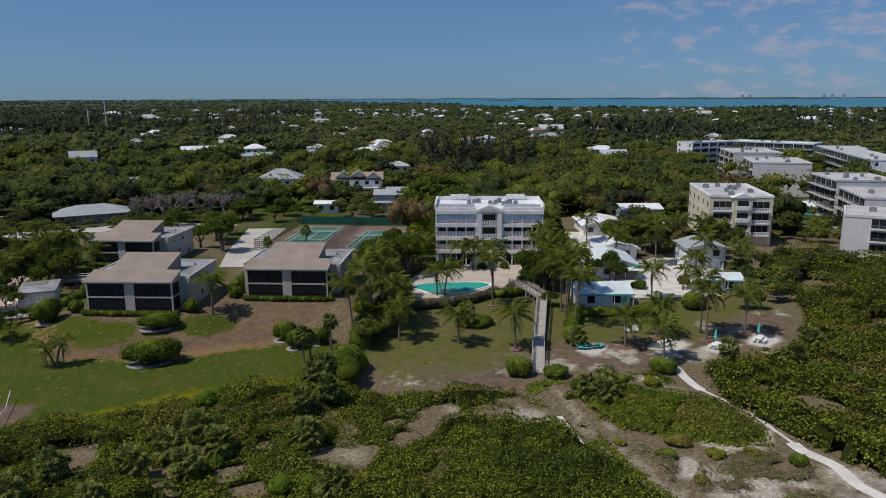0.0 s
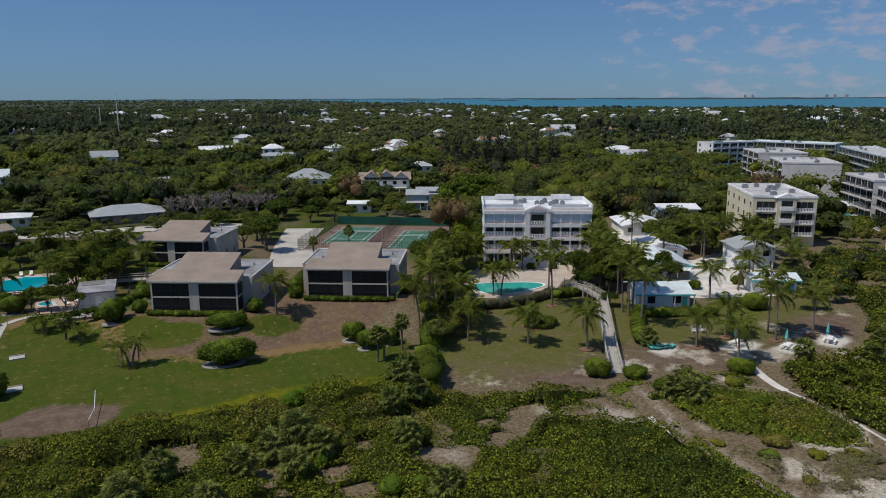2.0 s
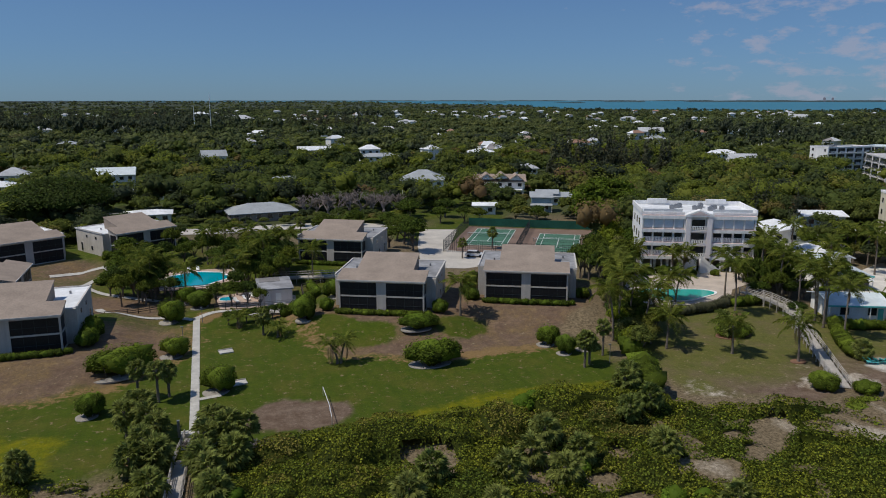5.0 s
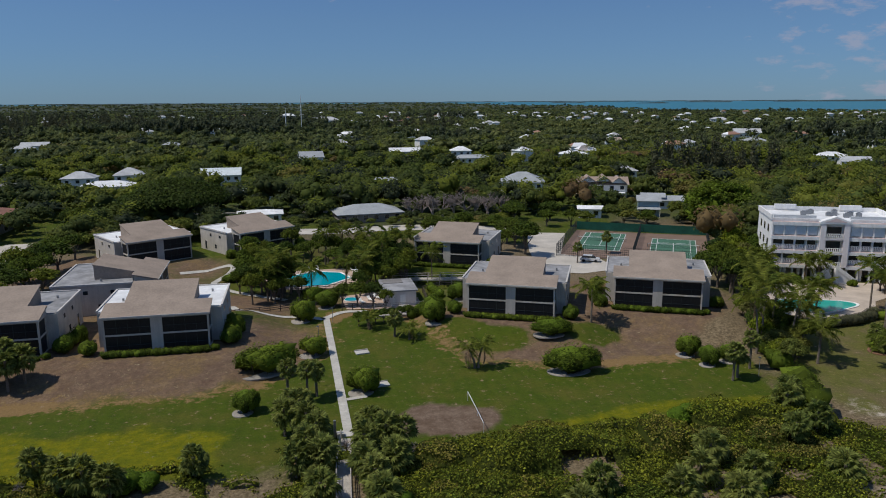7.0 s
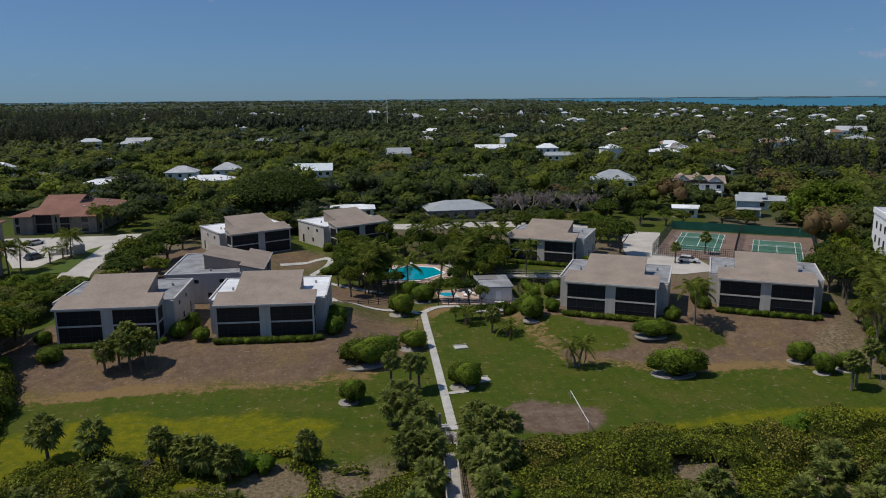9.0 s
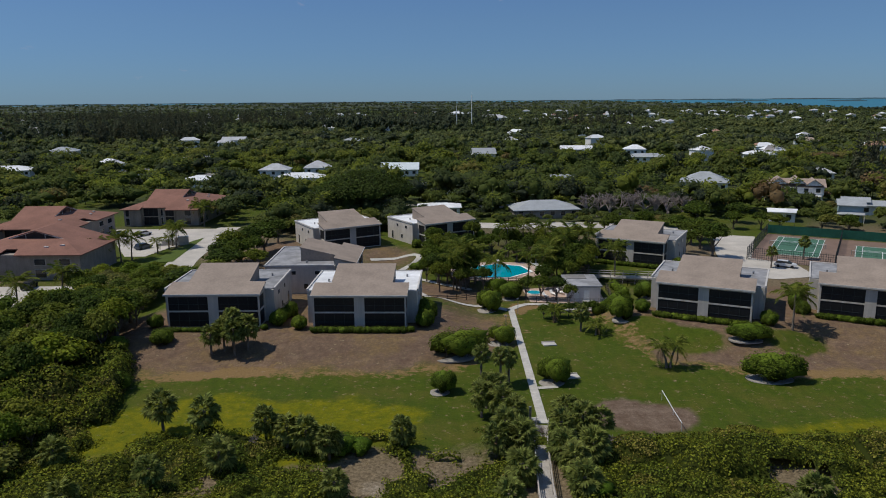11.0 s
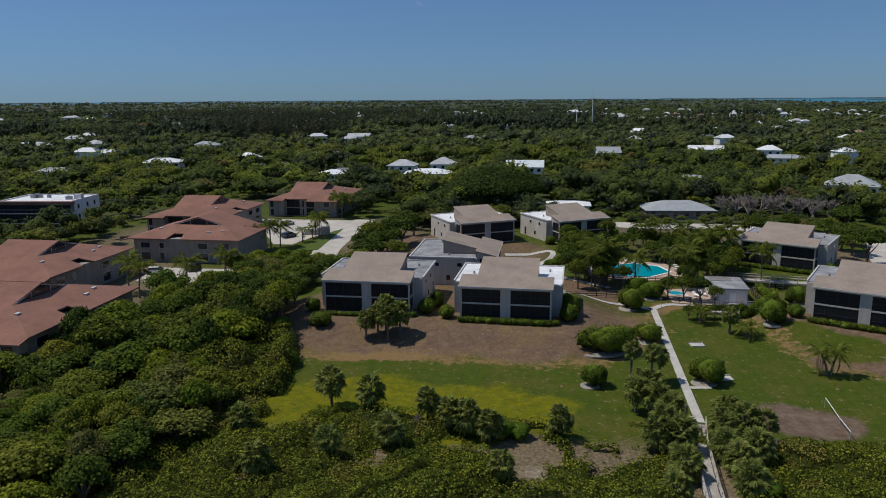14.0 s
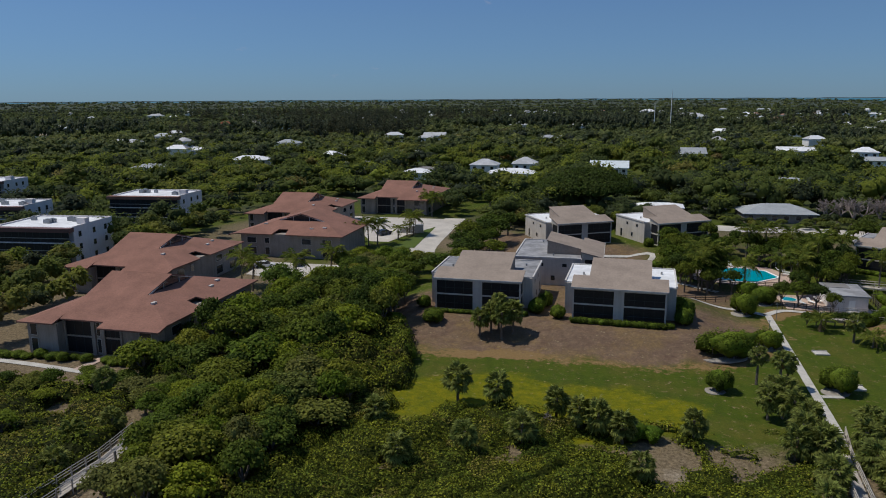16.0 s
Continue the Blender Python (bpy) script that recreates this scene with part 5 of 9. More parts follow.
def woods(name, near, far, count, per, leaf, lump_n, r_range, label):
    n = int(count * (9 if far < 300 else 3.2 if far < 500 else 2.2))
    x, y = wild(n, -far * 0.85, far * 0.95, 30, far, rs)
    d, az = np.hypot(x + 20, y), np.degrees(np.arctan2(x + 20, y))
    keep = (d > near) & (d < np.minimum(far, 4500 - 920 * smooth(11, 21, az) - 1320 * smooth(22, 32, az))) & (az > -53) & (az < 62) & ~((y < 125) & (x > 20) & (x < 180)) & ~((y < 60))
    x, y = x[keep], y[keep]
    clear_ = ~near_spot(x, y) | (rs.rand(len(x)) < 0.12)
    x, y = x[clear_], y[clear_]
    nh = near_house(x, y)
    foot = np.min(np.hypot(x[:, None] - HX[None, :, 0], y[:, None] - HX[None, :, 1]), axis=1) > 13
    keep = (nh < 0.5) | (foot & (rs.rand(len(x)) < 0.6))
    x, y, nh = x[keep][:count], y[keep][:count], nh[keep][:count]
    r = (r_range[0] + (r_range[1] - r_range[0]) * rs.rand(len(x)) ** 1.25) * (1 + 0.35 * fbm(x, y, 0.02, 31))
    h = np.clip(r * rs.uniform(1.0, 1.9, len(x)), 3.0, 9.5) * (1 + 0.28 * fbm(x, y, 0.015, 37) + 0.16 * rs.normal(size=len(x)))
    h = np.clip(h, 2.6, 12.5) * (1 - 0.45 * smooth(900, 2400, np.hypot(x + 20, y)))
    east = np.degrees(np.arctan2(x + 20, y))
    tall = smooth(0.25, 0.65, fbm(x, y, 0.012, 33) + 0.3 * smooth(600, 800, np.hypot(x, y)) * smooth(12, -2, east))  # stands of taller, darker pines
    h = np.where(nh > 0.5, 2.6, h * (1 + 0.75 * tall))
    r = np.where(nh > 0.5, r * 0.55, r * (1 - 0.35 * tall))
    tint = np.clip(0.40 + (0.24 if near < 450 else 0.18) * rs.normal(size=len(x)) + 0.20 * fbm(x, y, 0.03, 35) + 0.14 * fbm(x, y, 0.008, 36), 0, 1) * (1 - 0.85 * tall)
    base = np.where(nh > 0.5, 0.0, np.clip(rs.normal(0.5, 0.6, len(x)), 0, 2.4)) + np.array([swell(v) - 0.6 for v in np.hypot(x + 20, y)])
    c, rr = lumps_of(x, y, base, r, h, rs, lump_n)
    tl = np.repeat(tint, lump_n)
    if per:
        p, nn = crown_points(c, rr, per, rs, 0.6, 0.45 if near < 250 else 0.55)
        tp = np.repeat(tl, per)
        sz = rs.uniform(0.6, 1.3, len(p)) * leaf
    else:
        p, nn, tp, sz = np.zeros((1, 3)), np.array([[0, 0, 1.0]]), np.zeros(1), np.array([0.01])
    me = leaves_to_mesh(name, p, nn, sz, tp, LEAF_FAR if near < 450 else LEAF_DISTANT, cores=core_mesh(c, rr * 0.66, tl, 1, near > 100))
    return tagged(new(name, me), label, "woods", kind="stuff")


woods("woods_near", 60, 260, 760, 44, 0.42, 5, (2.2, 6.4), "mixed green tropical woods between the houses")
woods("woods_behind", 255, 480, 1750, 20, 0.66, 7, (3.0, 7.8), "mixed green woods with scattered roofs")
woods("undergrowth", 60, 500, 3300, 18, 0.64, 1, (2.0, 3.4), "low green undergrowth between the trees")
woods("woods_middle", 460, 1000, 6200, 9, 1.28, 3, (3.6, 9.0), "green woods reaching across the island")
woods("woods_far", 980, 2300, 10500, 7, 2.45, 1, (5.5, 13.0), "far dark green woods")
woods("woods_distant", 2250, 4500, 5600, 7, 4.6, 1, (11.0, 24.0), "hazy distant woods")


def pines(spots, seed, label):
    """A stand of tall feathery casuarinas: slim crowns of stacked tufts that narrow upwards, with ragged tops."""
    q = np.random.RandomState(seed)
    cen, rad, tint = [], [], []
    for cx, cy, rx, ry, rot, n_, h0, h1 in spots:
        a, k, hh = q.rand(n_) * 6.283, np.sqrt(q.rand(n_)), q.uniform(h0, h1, n_)
        u, v = np.cos(a) * k * rx, np.sin(a) * k * ry
        c_, s_ = math.cos(radians(rot)), math.sin(radians(rot))
        for x, y, h in zip(cx + u * c_ - v * s_, cy + u * s_ + v * c_, hh):
            w, tn = h * q.uniform(0.11, 0.17), q.rand()
            for f in np.linspace(0.22, 0.95, 8):
                r = w * (1.15 - f) * 1.25
                cen.append((x + q.normal() * r * 0.45, y + q.normal() * r * 0.45, h * f))
                rad.append((r * 0.85, r * 0.85, h * 0.095))
                tint.append(np.clip(tn + 0.15 * q.normal(), 0, 1))
    cen, rad, tint = np.array(cen), np.array(rad), np.array(tint)
    d = q.normal(size=(len(cen), 14, 3))
    d /= np.linalg.norm(d, axis=2, keepdims=True)
    p = (cen[:, None] + d * rad[:, None] * (0.7 + 0.6 * q.rand(len(cen), 14, 1))).reshape(-1, 3)
    nn = (d * np.array([1, 1, 0.25]) + 0.4 * q.normal(size=d.shape)).reshape(-1, 3)
    size = np.repeat(rad[:, 0], 14) * q.uniform(0.35, 0.75, len(p))
    me = leaves_to_mesh("pine_stand", p, nn, size, np.repeat(tint, 14), LEAF_PINE, 0.3, core_mesh(cen, rad * 0.5, tint, seed, True))
    return tagged(new("pine_stand", me), label, "trees", kind="stuff")


pines([(150, 296, 28, 14, -12, 58, 15, 23)], 301, "stand of tall dark feathery casuarinas behind the houses")
pines([(-285, 640, 62, 30, 20, 80, 18, 27), (-335, 800, 60, 30, 20, 60, 18, 26), (-430, 605, 26, 12, 20, 20, 14, 20)], 302, "tall dark casuarina belt among the woods")
pines([(-250, 950, 170, 45, 8, 150, 18, 26), (-520, 1090, 200, 60, 20, 200, 18, 27), (125, 860, 60, 30, -5, 60, 16, 24), (-40, 1010, 80, 40, 0, 70, 16, 24)], 303, "far dark casuarina belt along the skyline")
pines([(129, 168, 0.4, 0.4, 0, 1, 14, 14.5), (140, 190, 14, 10, 0, 7, 10, 15)], 304, "slim dark conifers between the apartment blocks")


def far_roofs():
    """Roofs too far off to tell apart, peeping out of the woods."""
    q = np.random.RandomState(78)
    b, wlb = bmesh.new(), bmesh.new()
    for x, y in zip(SPOT_X, SPOT_Y):
        w, dp, z = q.uniform(5.0, 9), q.uniform(3.8, 5.4), q.uniform(4.6, 7.2)
        c = [(-w, -dp, z), (w, -dp, z), (w, dp, z), (-w, dp, z)]
        m_ = pose(x, y, 0, 0, 0, q.uniform(-40, 40))
        r0, r1 = m_ @ Vector((-w + dp, 0, z + 2.4)), m_ @ Vector((w - dp, 0, z + 2.4))
        p = [m_ @ Vector(v) for v in c]
        for f in ([p[0], p[1], r1, r0], [p[2], p[3], r0, r1], [p[1], p[2], r1], [p[3], p[0], r0]):
            b.faces.new([b.verts.new(v) for v in f])
        bx = boxed(-w + 0.6, -dp + 0.6, 0, w - 0.6, dp - 0.6, z)
        bx.transform(m_)
        tmp = bpy.data.meshes.new("tmp")
        bx.to_mesh(tmp)
        wlb.from_mesh(tmp)
        bx.free()
        bpy.data.meshes.remove(tmp)
    t = thing("distant_houses", 0, 0, 0, 0, "small distant houses with pale roofs among woods", "houses", "", "stuff")
    tagged(part("roof", b, M_ROOFMIX, t), kind="stuff")
    tagged(part("wall", wlb, M_WHITE, t), kind="stuff")


mrm, n, l = nodes_of("mixed_pale_roofs")
geo = n.new("ShaderNodeNewGeometry")
l.new(ramp(n, l, geo.outputs["Random Per Island"], [(0.0, (0.56, 0.57, 0.58)), (0.34, (0.40, 0.40, 0.41)), (0.52, (0.25, 0.23, 0.22)), (0.64, (0.76, 0.77, 0.78)), (0.93, (0.34, 0.19, 0.13))], True), n["Principled BSDF"].inputs["Base Color"])
n["Principled BSDF"].inputs["Roughness"].default_value = 0.7
M_ROOFMIX = mrm
far_roofs()


def wild_palms():
    """Palm heads that stand out of the woods."""
    x, y = wild(2400, -330, 380, 110, 520, rs)
    d, az = np.hypot(x + 20, y), np.degrees(np.arctan2(x + 20, y))
    keep = (az > -50) & (az < 60) & (d > 110) & (near_house(x, y) < 0.5)
    x, y = x[keep][:420], y[keep][:420]
    v, nn, sz = [], [], []
    cores = core_mesh(np.stack([x, y, np.full(len(x), 4.5)], -1), np.stack([np.full(len(x), 0.16), np.full(len(x), 0.16), np.full(len(x), 5.0)], -1), np.zeros(len(x)))
    top = rs.uniform(8.0, 12.5, len(x))
    for k in range(26):
        a, e, q = rs.rand(len(x)) * 6.283, rs.uniform(-0.5, 0.7, len(x)), rs.uniform(0.8, 2.6, len(x))
        v.append(np.stack([x + np.cos(a) * q * np.cos(e), y + np.sin(a) * q * np.cos(e), top + np.sin(e) * q - 0.22 * q * q], -1))
        nn.append(np.stack([-np.sin(e) * np.cos(a) + 0.3 * rs.normal(size=len(x)), -np.sin(e) * np.sin(a) + 0.3 * rs.normal(size=len(x)), np.cos(e)], -1))
        sz.append(np.full(len(x), 0.9))
    me = leaves_to_mesh("wild_palms", np.concatenate(v), np.concatenate(nn), np.concatenate(sz), np.full(26 * len(x), 0.62), LEAF_FAR, 0.28, cores)
    return tagged(new("wild_palms", me), "palm heads rising out of the woods", "palms", kind="stuff")


wild_palms()


def domes(x, y, cell, seed):
    """Rounded bushes packed side by side: how high each place lies on its bush, and a number of its own for each bush."""
    best, own = np.full(np.shape(x), -1.0), np.zeros(np.shape(x))
    gx_, gy_ = np.floor(x / cell), np.floor(y / cell)
    for i in (-1, 0, 1):
        for j in (-1, 0, 1):
            cx, cy = gx_ + i, gy_ + j
            f = lambda a, b: np.mod(np.abs(np.sin(cx * a + cy * b + seed) * 43758.5453), 1.0)
            px, py, r_, hh = (cx + f(127.1, 311.7)) * cell, (cy + f(269.5, 183.3)) * cell, cell * (0.48 + 0.42 * f(41.3, 289.1)), f(97.3, 157.9)
            v = (0.40 + 0.60 * hh) * np.sqrt(np.clip(1.15 - (np.hypot(x - px, y - py) / r_) ** 2, 0, 1)) + 0.001 * hh
            own = np.where(v > best, f(71.7, 113.5), own)
            best = np.maximum(best, v)
    return best, own


HOLES = [(6.8, 68.6, 2.0), (8.4, 65.4, 1.4), (3.6, 76.2, 1.5), (16.6, 67.3, 1.0), (21.8, 73.3, 1.5), (26.2, 68.6, 1.7), (26.0, 72.8, 1.1), (30.2, 81.0, 1.3), (-64.5, 80.0, 1.6), (-58.0, 83.5, 1.4), (-52.0, 87.0, 1.3), (90.0, 62.0, 1.5), (84.0, 70.0, 1.1)]


def mat_of_shrubs(name, poly, hgt, per_m2, leaf, label, seed, gaps=0.9, bump=0.35, size=0.55, mat=None, grain=1.5, crease=0.6):
    """A continuous low canopy: leaves over an undulating top, thinning out at holes and edges, on a rough under-layer."""
    r_ = np.random.RandomState(seed)
    px, py = zip(*poly)
    x0, x1, y0, y1 = max(min(px), -135), min(max(px), 215), max(min(py), 36), max(py)

    def top(x, y):
        e = edge_dist(x, y, poly) + 0.9 * fbm(x, y, 0.6, seed) + 1.2 * fbm(x, y, 0.28, seed + 1)
        hole = fbm(x, y, 0.13 * grain, seed + 3) + 0.45 * fbm(x, y, 0.45, seed + 4) + 0.2 * fbm(x, y, 1.1, seed + 8)
        low = np.ones(np.shape(x))
        for hx, hy, hr in HOLES:
            away = np.hypot(x - hx, (y - hy) * 1.15) + 1.5 * fbm(x, y, 0.55, seed + 2) + 0.9 * fbm(x, y, 1.5, seed + 12)
            hole = np.maximum(hole, -2.0 + 3.2 * smooth(hr * 1.25, hr * 0.5, away))
            low = np.minimum(low, 1 - 0.7 * smooth(hr * 2.6, hr * 1.1, away + 0.8 * np.minimum(0, y - hy)))
        c = smooth(0.0, 1.8, e) * smooth(gaps, gaps - 0.3, hole)
        xw, yw = x + 0.25 * fbm(x, y, 2.0, seed + 5), y + 0.25 * fbm(x, y, 2.2, seed + 6)
        big, own = domes(xw, yw, 1.5 / size, seed)
        small, _ = domes(xw, yw, 0.5 / size, seed + 40)
        wide, kind = domes(xw + 0.5 * fbm(x, y, 1.0, seed + 11), yw, 6.5, seed + 80)
        lone = np.where(kind > 0.4, smooth(0.1, 0.75, wide), 0.0)
        dip = (1 - crease + crease * smooth(0.02, 0.32, wide)) * (1 - 0.45 * crease + 0.45 * crease * smooth(0.05, 0.4, big))
        own = np.where((lone > 0.35), 0.35 * own + 0.65 * np.mod(kind * 7.3, 1.0), own)
        return c, c * low * dip * (hgt(x, y) + bump * (1.0 * big + 0.6 * small - 0.95 + 1.6 * lone * wide)), own

    n_ = int((x1 - x0) * (y1 - y0) * per_m2)
    x, y = r_.uniform(x0, x1, n_), r_.uniform(y0, y1, n_)
    near = inside(x, y, poly)
    x, y = x[near], y[near]
    c, z, own = top(x, y)
    shown = y > 61 - 0.45 * np.maximum(x, 0) - 0.35 * np.maximum(-60 - x, 0)
    keep = (c > 0.12) & (r_.rand(len(x)) < (0.25 + c) * np.where(shown, 1.0 - 0.6 * smooth(95, 125, x), 0.12))
    x, y, z, own = x[keep], y[keep], z[keep], own[keep]
    d = 0.15
    zx, zy = top(x + d, y)[1], top(x, y + d)[1]
    nn = np.stack([-(zx - z) / d, -(zy - z) / d, np.ones(len(x))], -1)
    nn /= np.linalg.norm(nn, axis=1, keepdims=True)
    nn = nn + 0.36 * r_.normal(size=nn.shape)
    p = np.stack([x, y, z + r_.uniform(-0.18, 0.12, len(x)) * (0.5 + leaf * 2)], -1)
    tint = np.clip(0.45 + 0.24 * fbm(x, y, 0.12, seed + 7) + 0.85 * (own - 0.5) + 0.08 * r_.normal(size=len(x)), 0, 1)
    gx_, gy_ = np.arange(x0, x1, 0.7), np.arange(y0, y1, 0.7)
    X, Y = np.meshgrid(gx_, gy_)
    C, Z, _ = top(X, Y)
    ix = np.arange(X.size).reshape(X.shape)
    good = (C[:-1, :-1] > 0.2) & (C[1:, 1:] > 0.2) & (C[:-1, 1:] > 0.2) & (C[1:, :-1] > 0.2)
    a, b_, c_, d_ = ix[:-1, :-1][good], ix[:-1, 1:][good], ix[1:, 1:][good], ix[1:, :-1][good]
    tri = np.concatenate([np.stack([a, b_, c_], -1), np.stack([a, c_, d_], -1)])
    used, inv = np.unique(tri, return_inverse=True)
    V = np.stack([X.ravel(), Y.ravel(), Z.ravel() * 0.72 - 0.18], -1)[used]
    me = leaves_to_mesh(name, p, nn, r_.uniform(0.55, 1.3, len(p)) * leaf, tint, mat or LEAF_DUNE, 0.75, (V, inv.reshape(-1, 3), np.full(len(V), 0.1)))
    return tagged(new(name, me), label, "shrubs", kind="stuff")


mat_of_shrubs("dune_shrubs", DUNE, lambda x, y: 1.2 + 0.55 * fbm(x, y, 0.22, 50), 44, 0.124, "dense low sea grape and dune shrubs", 61, 0.62, 0.86, 0.44, crease=0.72)
mat_of_shrubs("dune_shrubs", DUNE_EAST, lambda x, y: 1.3 + 0.4 * fbm(x, y, 0.2, 51) + 2.4 * smooth(105, 125, x), 25, 0.165, "dense green dune shrubs and sea grape", 62, 0.72, 1.0, 0.42)
mat_of_shrubs("dune_shrubs", CLUMP, lambda x, y: 0.95 + 0 * x, 44, 0.125, "isolated clump of dune shrubs on sand", 63, 0.7)
mat_of_shrubs("dune_scrub", [(44, 30), (44.5, 49), (47, 57), (50, 57), (56, 52.4), (61.5, 50.4), (62.5, 45), (60, 34), (55, 24)], lambda x, y: 0.45 + 0 * x, 40, 0.10, "sparse dry scrub on pale sand", 64, 0.04, 0.3, grain=5.0, mat=LEAF_DRY)
mat_of_shrubs("dune_scrub", [(49, 71), (52, 76), (58, 77), (64.5, 74), (66, 68), (63, 67), (58, 71)], lambda x, y: 0.5 + 0 * x, 34, 0.11, "patchy low scrub on bare soil", 70, 0.12, 0.4, grain=4.0)
mat_of_shrubs("dune_scrub", SCRUB, lambda x, y: 0.6 + 0 * x, 30, 0.12, "sparse dry scrub beside the boardwalk", 65, 0.10, 0.5, grain=4.0)
mat_of_shrubs("dune_scrub", [(43, 76), (50, 77), (52, 74), (47, 65), (46, 52), (45, 44), (41, 46), (42, 60), (47, 68)], lambda x, y: 0.4 + 0 * x, 30, 0.12, "sparse dry scrub on the sandy track", 69, 0.30, 0.3, grain=5.0)
mat_of_shrubs("thicket", THICKET, lambda x, y: 2.3 + 0.9 * fbm(x, y, 0.28, 52), 30, 0.17, "dense thicket of tall sea grape", 66, 1.6, 1.3, 0.36, crease=0.15)
mat_of_shrubs("dune_shrubs", DUNE_WEST, lambda x, y: 1.1 + 0.4 * fbm(x, y, 0.2, 53), 24, 0.15, "dune shrubs with sandy gaps", 67, 0.75, 0.6)


# ---- bay and far shore ----
def sector(name, a0, a1, near, far, mat, label, category, kind="structure", steps=160):
    """A piece of a ring round the beach, between two bearings."""
    b = bmesh.new()
    rows = []
    for k in range(steps + 1):
        a = radians(a0 + (a1 - a0) * k / steps)
        rows.append([b.verts.new((-20 + math.sin(a) * r, math.cos(a) * r, swell(r))) for r in (near(math.degrees(a)), max(2992, near(math.degrees(a)) + 5), far(math.degrees(a)))])
    for p, q in zip(rows, rows[1:]):
        for k in range(2):
            b.faces.new((p[k], q[k], q[k + 1], p[k + 1]))
    return solo(name, b, mat, label, category, "", kind)


m, n, l = nodes_of("bay_water")
pos = n.new("ShaderNodeNewGeometry").outputs["Position"]
w = noise_node(n, l, pos, 0.004, 3, 0.5)
l.new(mix_colour(n, l, w, (0.02, 0.14, 0.20), (0.03, 0.20, 0.24)), n["Principled BSDF"].inputs["Base Color"])
n["Principled BSDF"].inputs["Roughness"].default_value = 0.35
bump_to(n, l, n["Principled BSDF"], noise_node(n, l, pos, 0.15, 3, 0.6), 0.3, 0.5)
M_BAY = m
M_FARWOOD = surface("far_woodland_floor", (0.045, 0.058, 0.036), (0.062, 0.076, 0.042), 0.95, 0.02, 0.004, 0.3, 0.0)
# Far shore pulled towards blue-grey: the haze sits in its base colour
M_FARLAND = surface("far_shore_hazed", (0.040, 0.062, 0.066), (0.052, 0.074, 0.076), 0.95, 0.02, 0.004, 0.3, 0.0)
sector("ground_far", -60, 26.5, lambda a: 2700, lambda a: 4500 - 890 * float(smooth(11, 21, a)) - 1300 * float(smooth(22, 32, a)), M_FARWOOD, "wooded land reaching to the skyline", "ground")
sector("water", -60, 70, lambda a: 4480 - 890 * float(smooth(11, 21, a)) - 1310 * float(smooth(22, 32, a)), lambda a: 4850, M_BAY, "turquoise bay water", "water")


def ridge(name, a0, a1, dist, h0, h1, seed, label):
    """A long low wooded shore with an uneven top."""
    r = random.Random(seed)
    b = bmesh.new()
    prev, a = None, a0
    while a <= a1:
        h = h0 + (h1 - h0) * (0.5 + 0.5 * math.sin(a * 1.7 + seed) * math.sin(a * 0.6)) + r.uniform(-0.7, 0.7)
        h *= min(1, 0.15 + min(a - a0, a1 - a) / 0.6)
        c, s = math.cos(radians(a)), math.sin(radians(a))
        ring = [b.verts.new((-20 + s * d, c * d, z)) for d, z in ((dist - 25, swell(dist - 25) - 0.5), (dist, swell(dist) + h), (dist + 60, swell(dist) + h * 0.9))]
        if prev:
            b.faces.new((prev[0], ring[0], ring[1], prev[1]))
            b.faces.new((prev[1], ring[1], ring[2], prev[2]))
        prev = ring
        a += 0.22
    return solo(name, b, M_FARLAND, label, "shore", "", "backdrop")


# Mauve-grey tower concrete with the distance haze put into the colour
M_HAZETOWER = surface("hazed_concrete", (0.30, 0.28, 0.31), (0.26, 0.24, 0.27), 0.9, 0.1, 0.02, 0.1, 0.0)
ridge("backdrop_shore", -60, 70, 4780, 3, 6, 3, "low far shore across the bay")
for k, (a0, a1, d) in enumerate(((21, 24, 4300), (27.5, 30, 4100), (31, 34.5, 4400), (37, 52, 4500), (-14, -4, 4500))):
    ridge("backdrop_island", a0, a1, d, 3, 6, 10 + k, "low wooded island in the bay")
for k, (az, w, h) in enumerate(((46.3, 7, 20), (46.8, 6, 19), (51.5, 8, 20), (52.0, 7, 22), (52.7, 9, 19))):
    x, y = -20 + math.sin(radians(az)) * 4700, math.cos(radians(az)) * 4700
    t = thing("distant_tower", x, y, swell(4700), -az, "hazy tower block on the far shore", "apartment building")
    part("shaft", boxed(-w, -8, 0, w, 8, h), M_HAZETOWER, t)
    part("roof_box", boxed(-w * 0.4, -5, h, w * 0.4, 5, h + 3), M_HAZETOWER, t)

# radio masts
for x, y, h in ((-8, 755, 40), (-23, 762, 27)):
    t = thing("radio_mast", x, y, 0, 0, "slender pale steel radio mast above the woods", "mast")
    part("shaft", tube(bmesh.new(), [(0, 0, 0), (0, 0, h * 0.6), (0, 0, h)], [0.42, 0.38, 0.3], 6), M_WHITE, t)
    part("antenna", tube(bmesh.new(), [(0, 0, h), (0, 0, h + 3)], [0.16, 0.1], 5), M_WHITE, t)


# ---- paths, drives, courts ----
def flat(name, pts, z, mat, label, category, kind="structure", th=0.12):
    return solo(name, sheet(bmesh.new(), [(x, y, z) for x, y in pts], th), mat, label, category, "", kind)


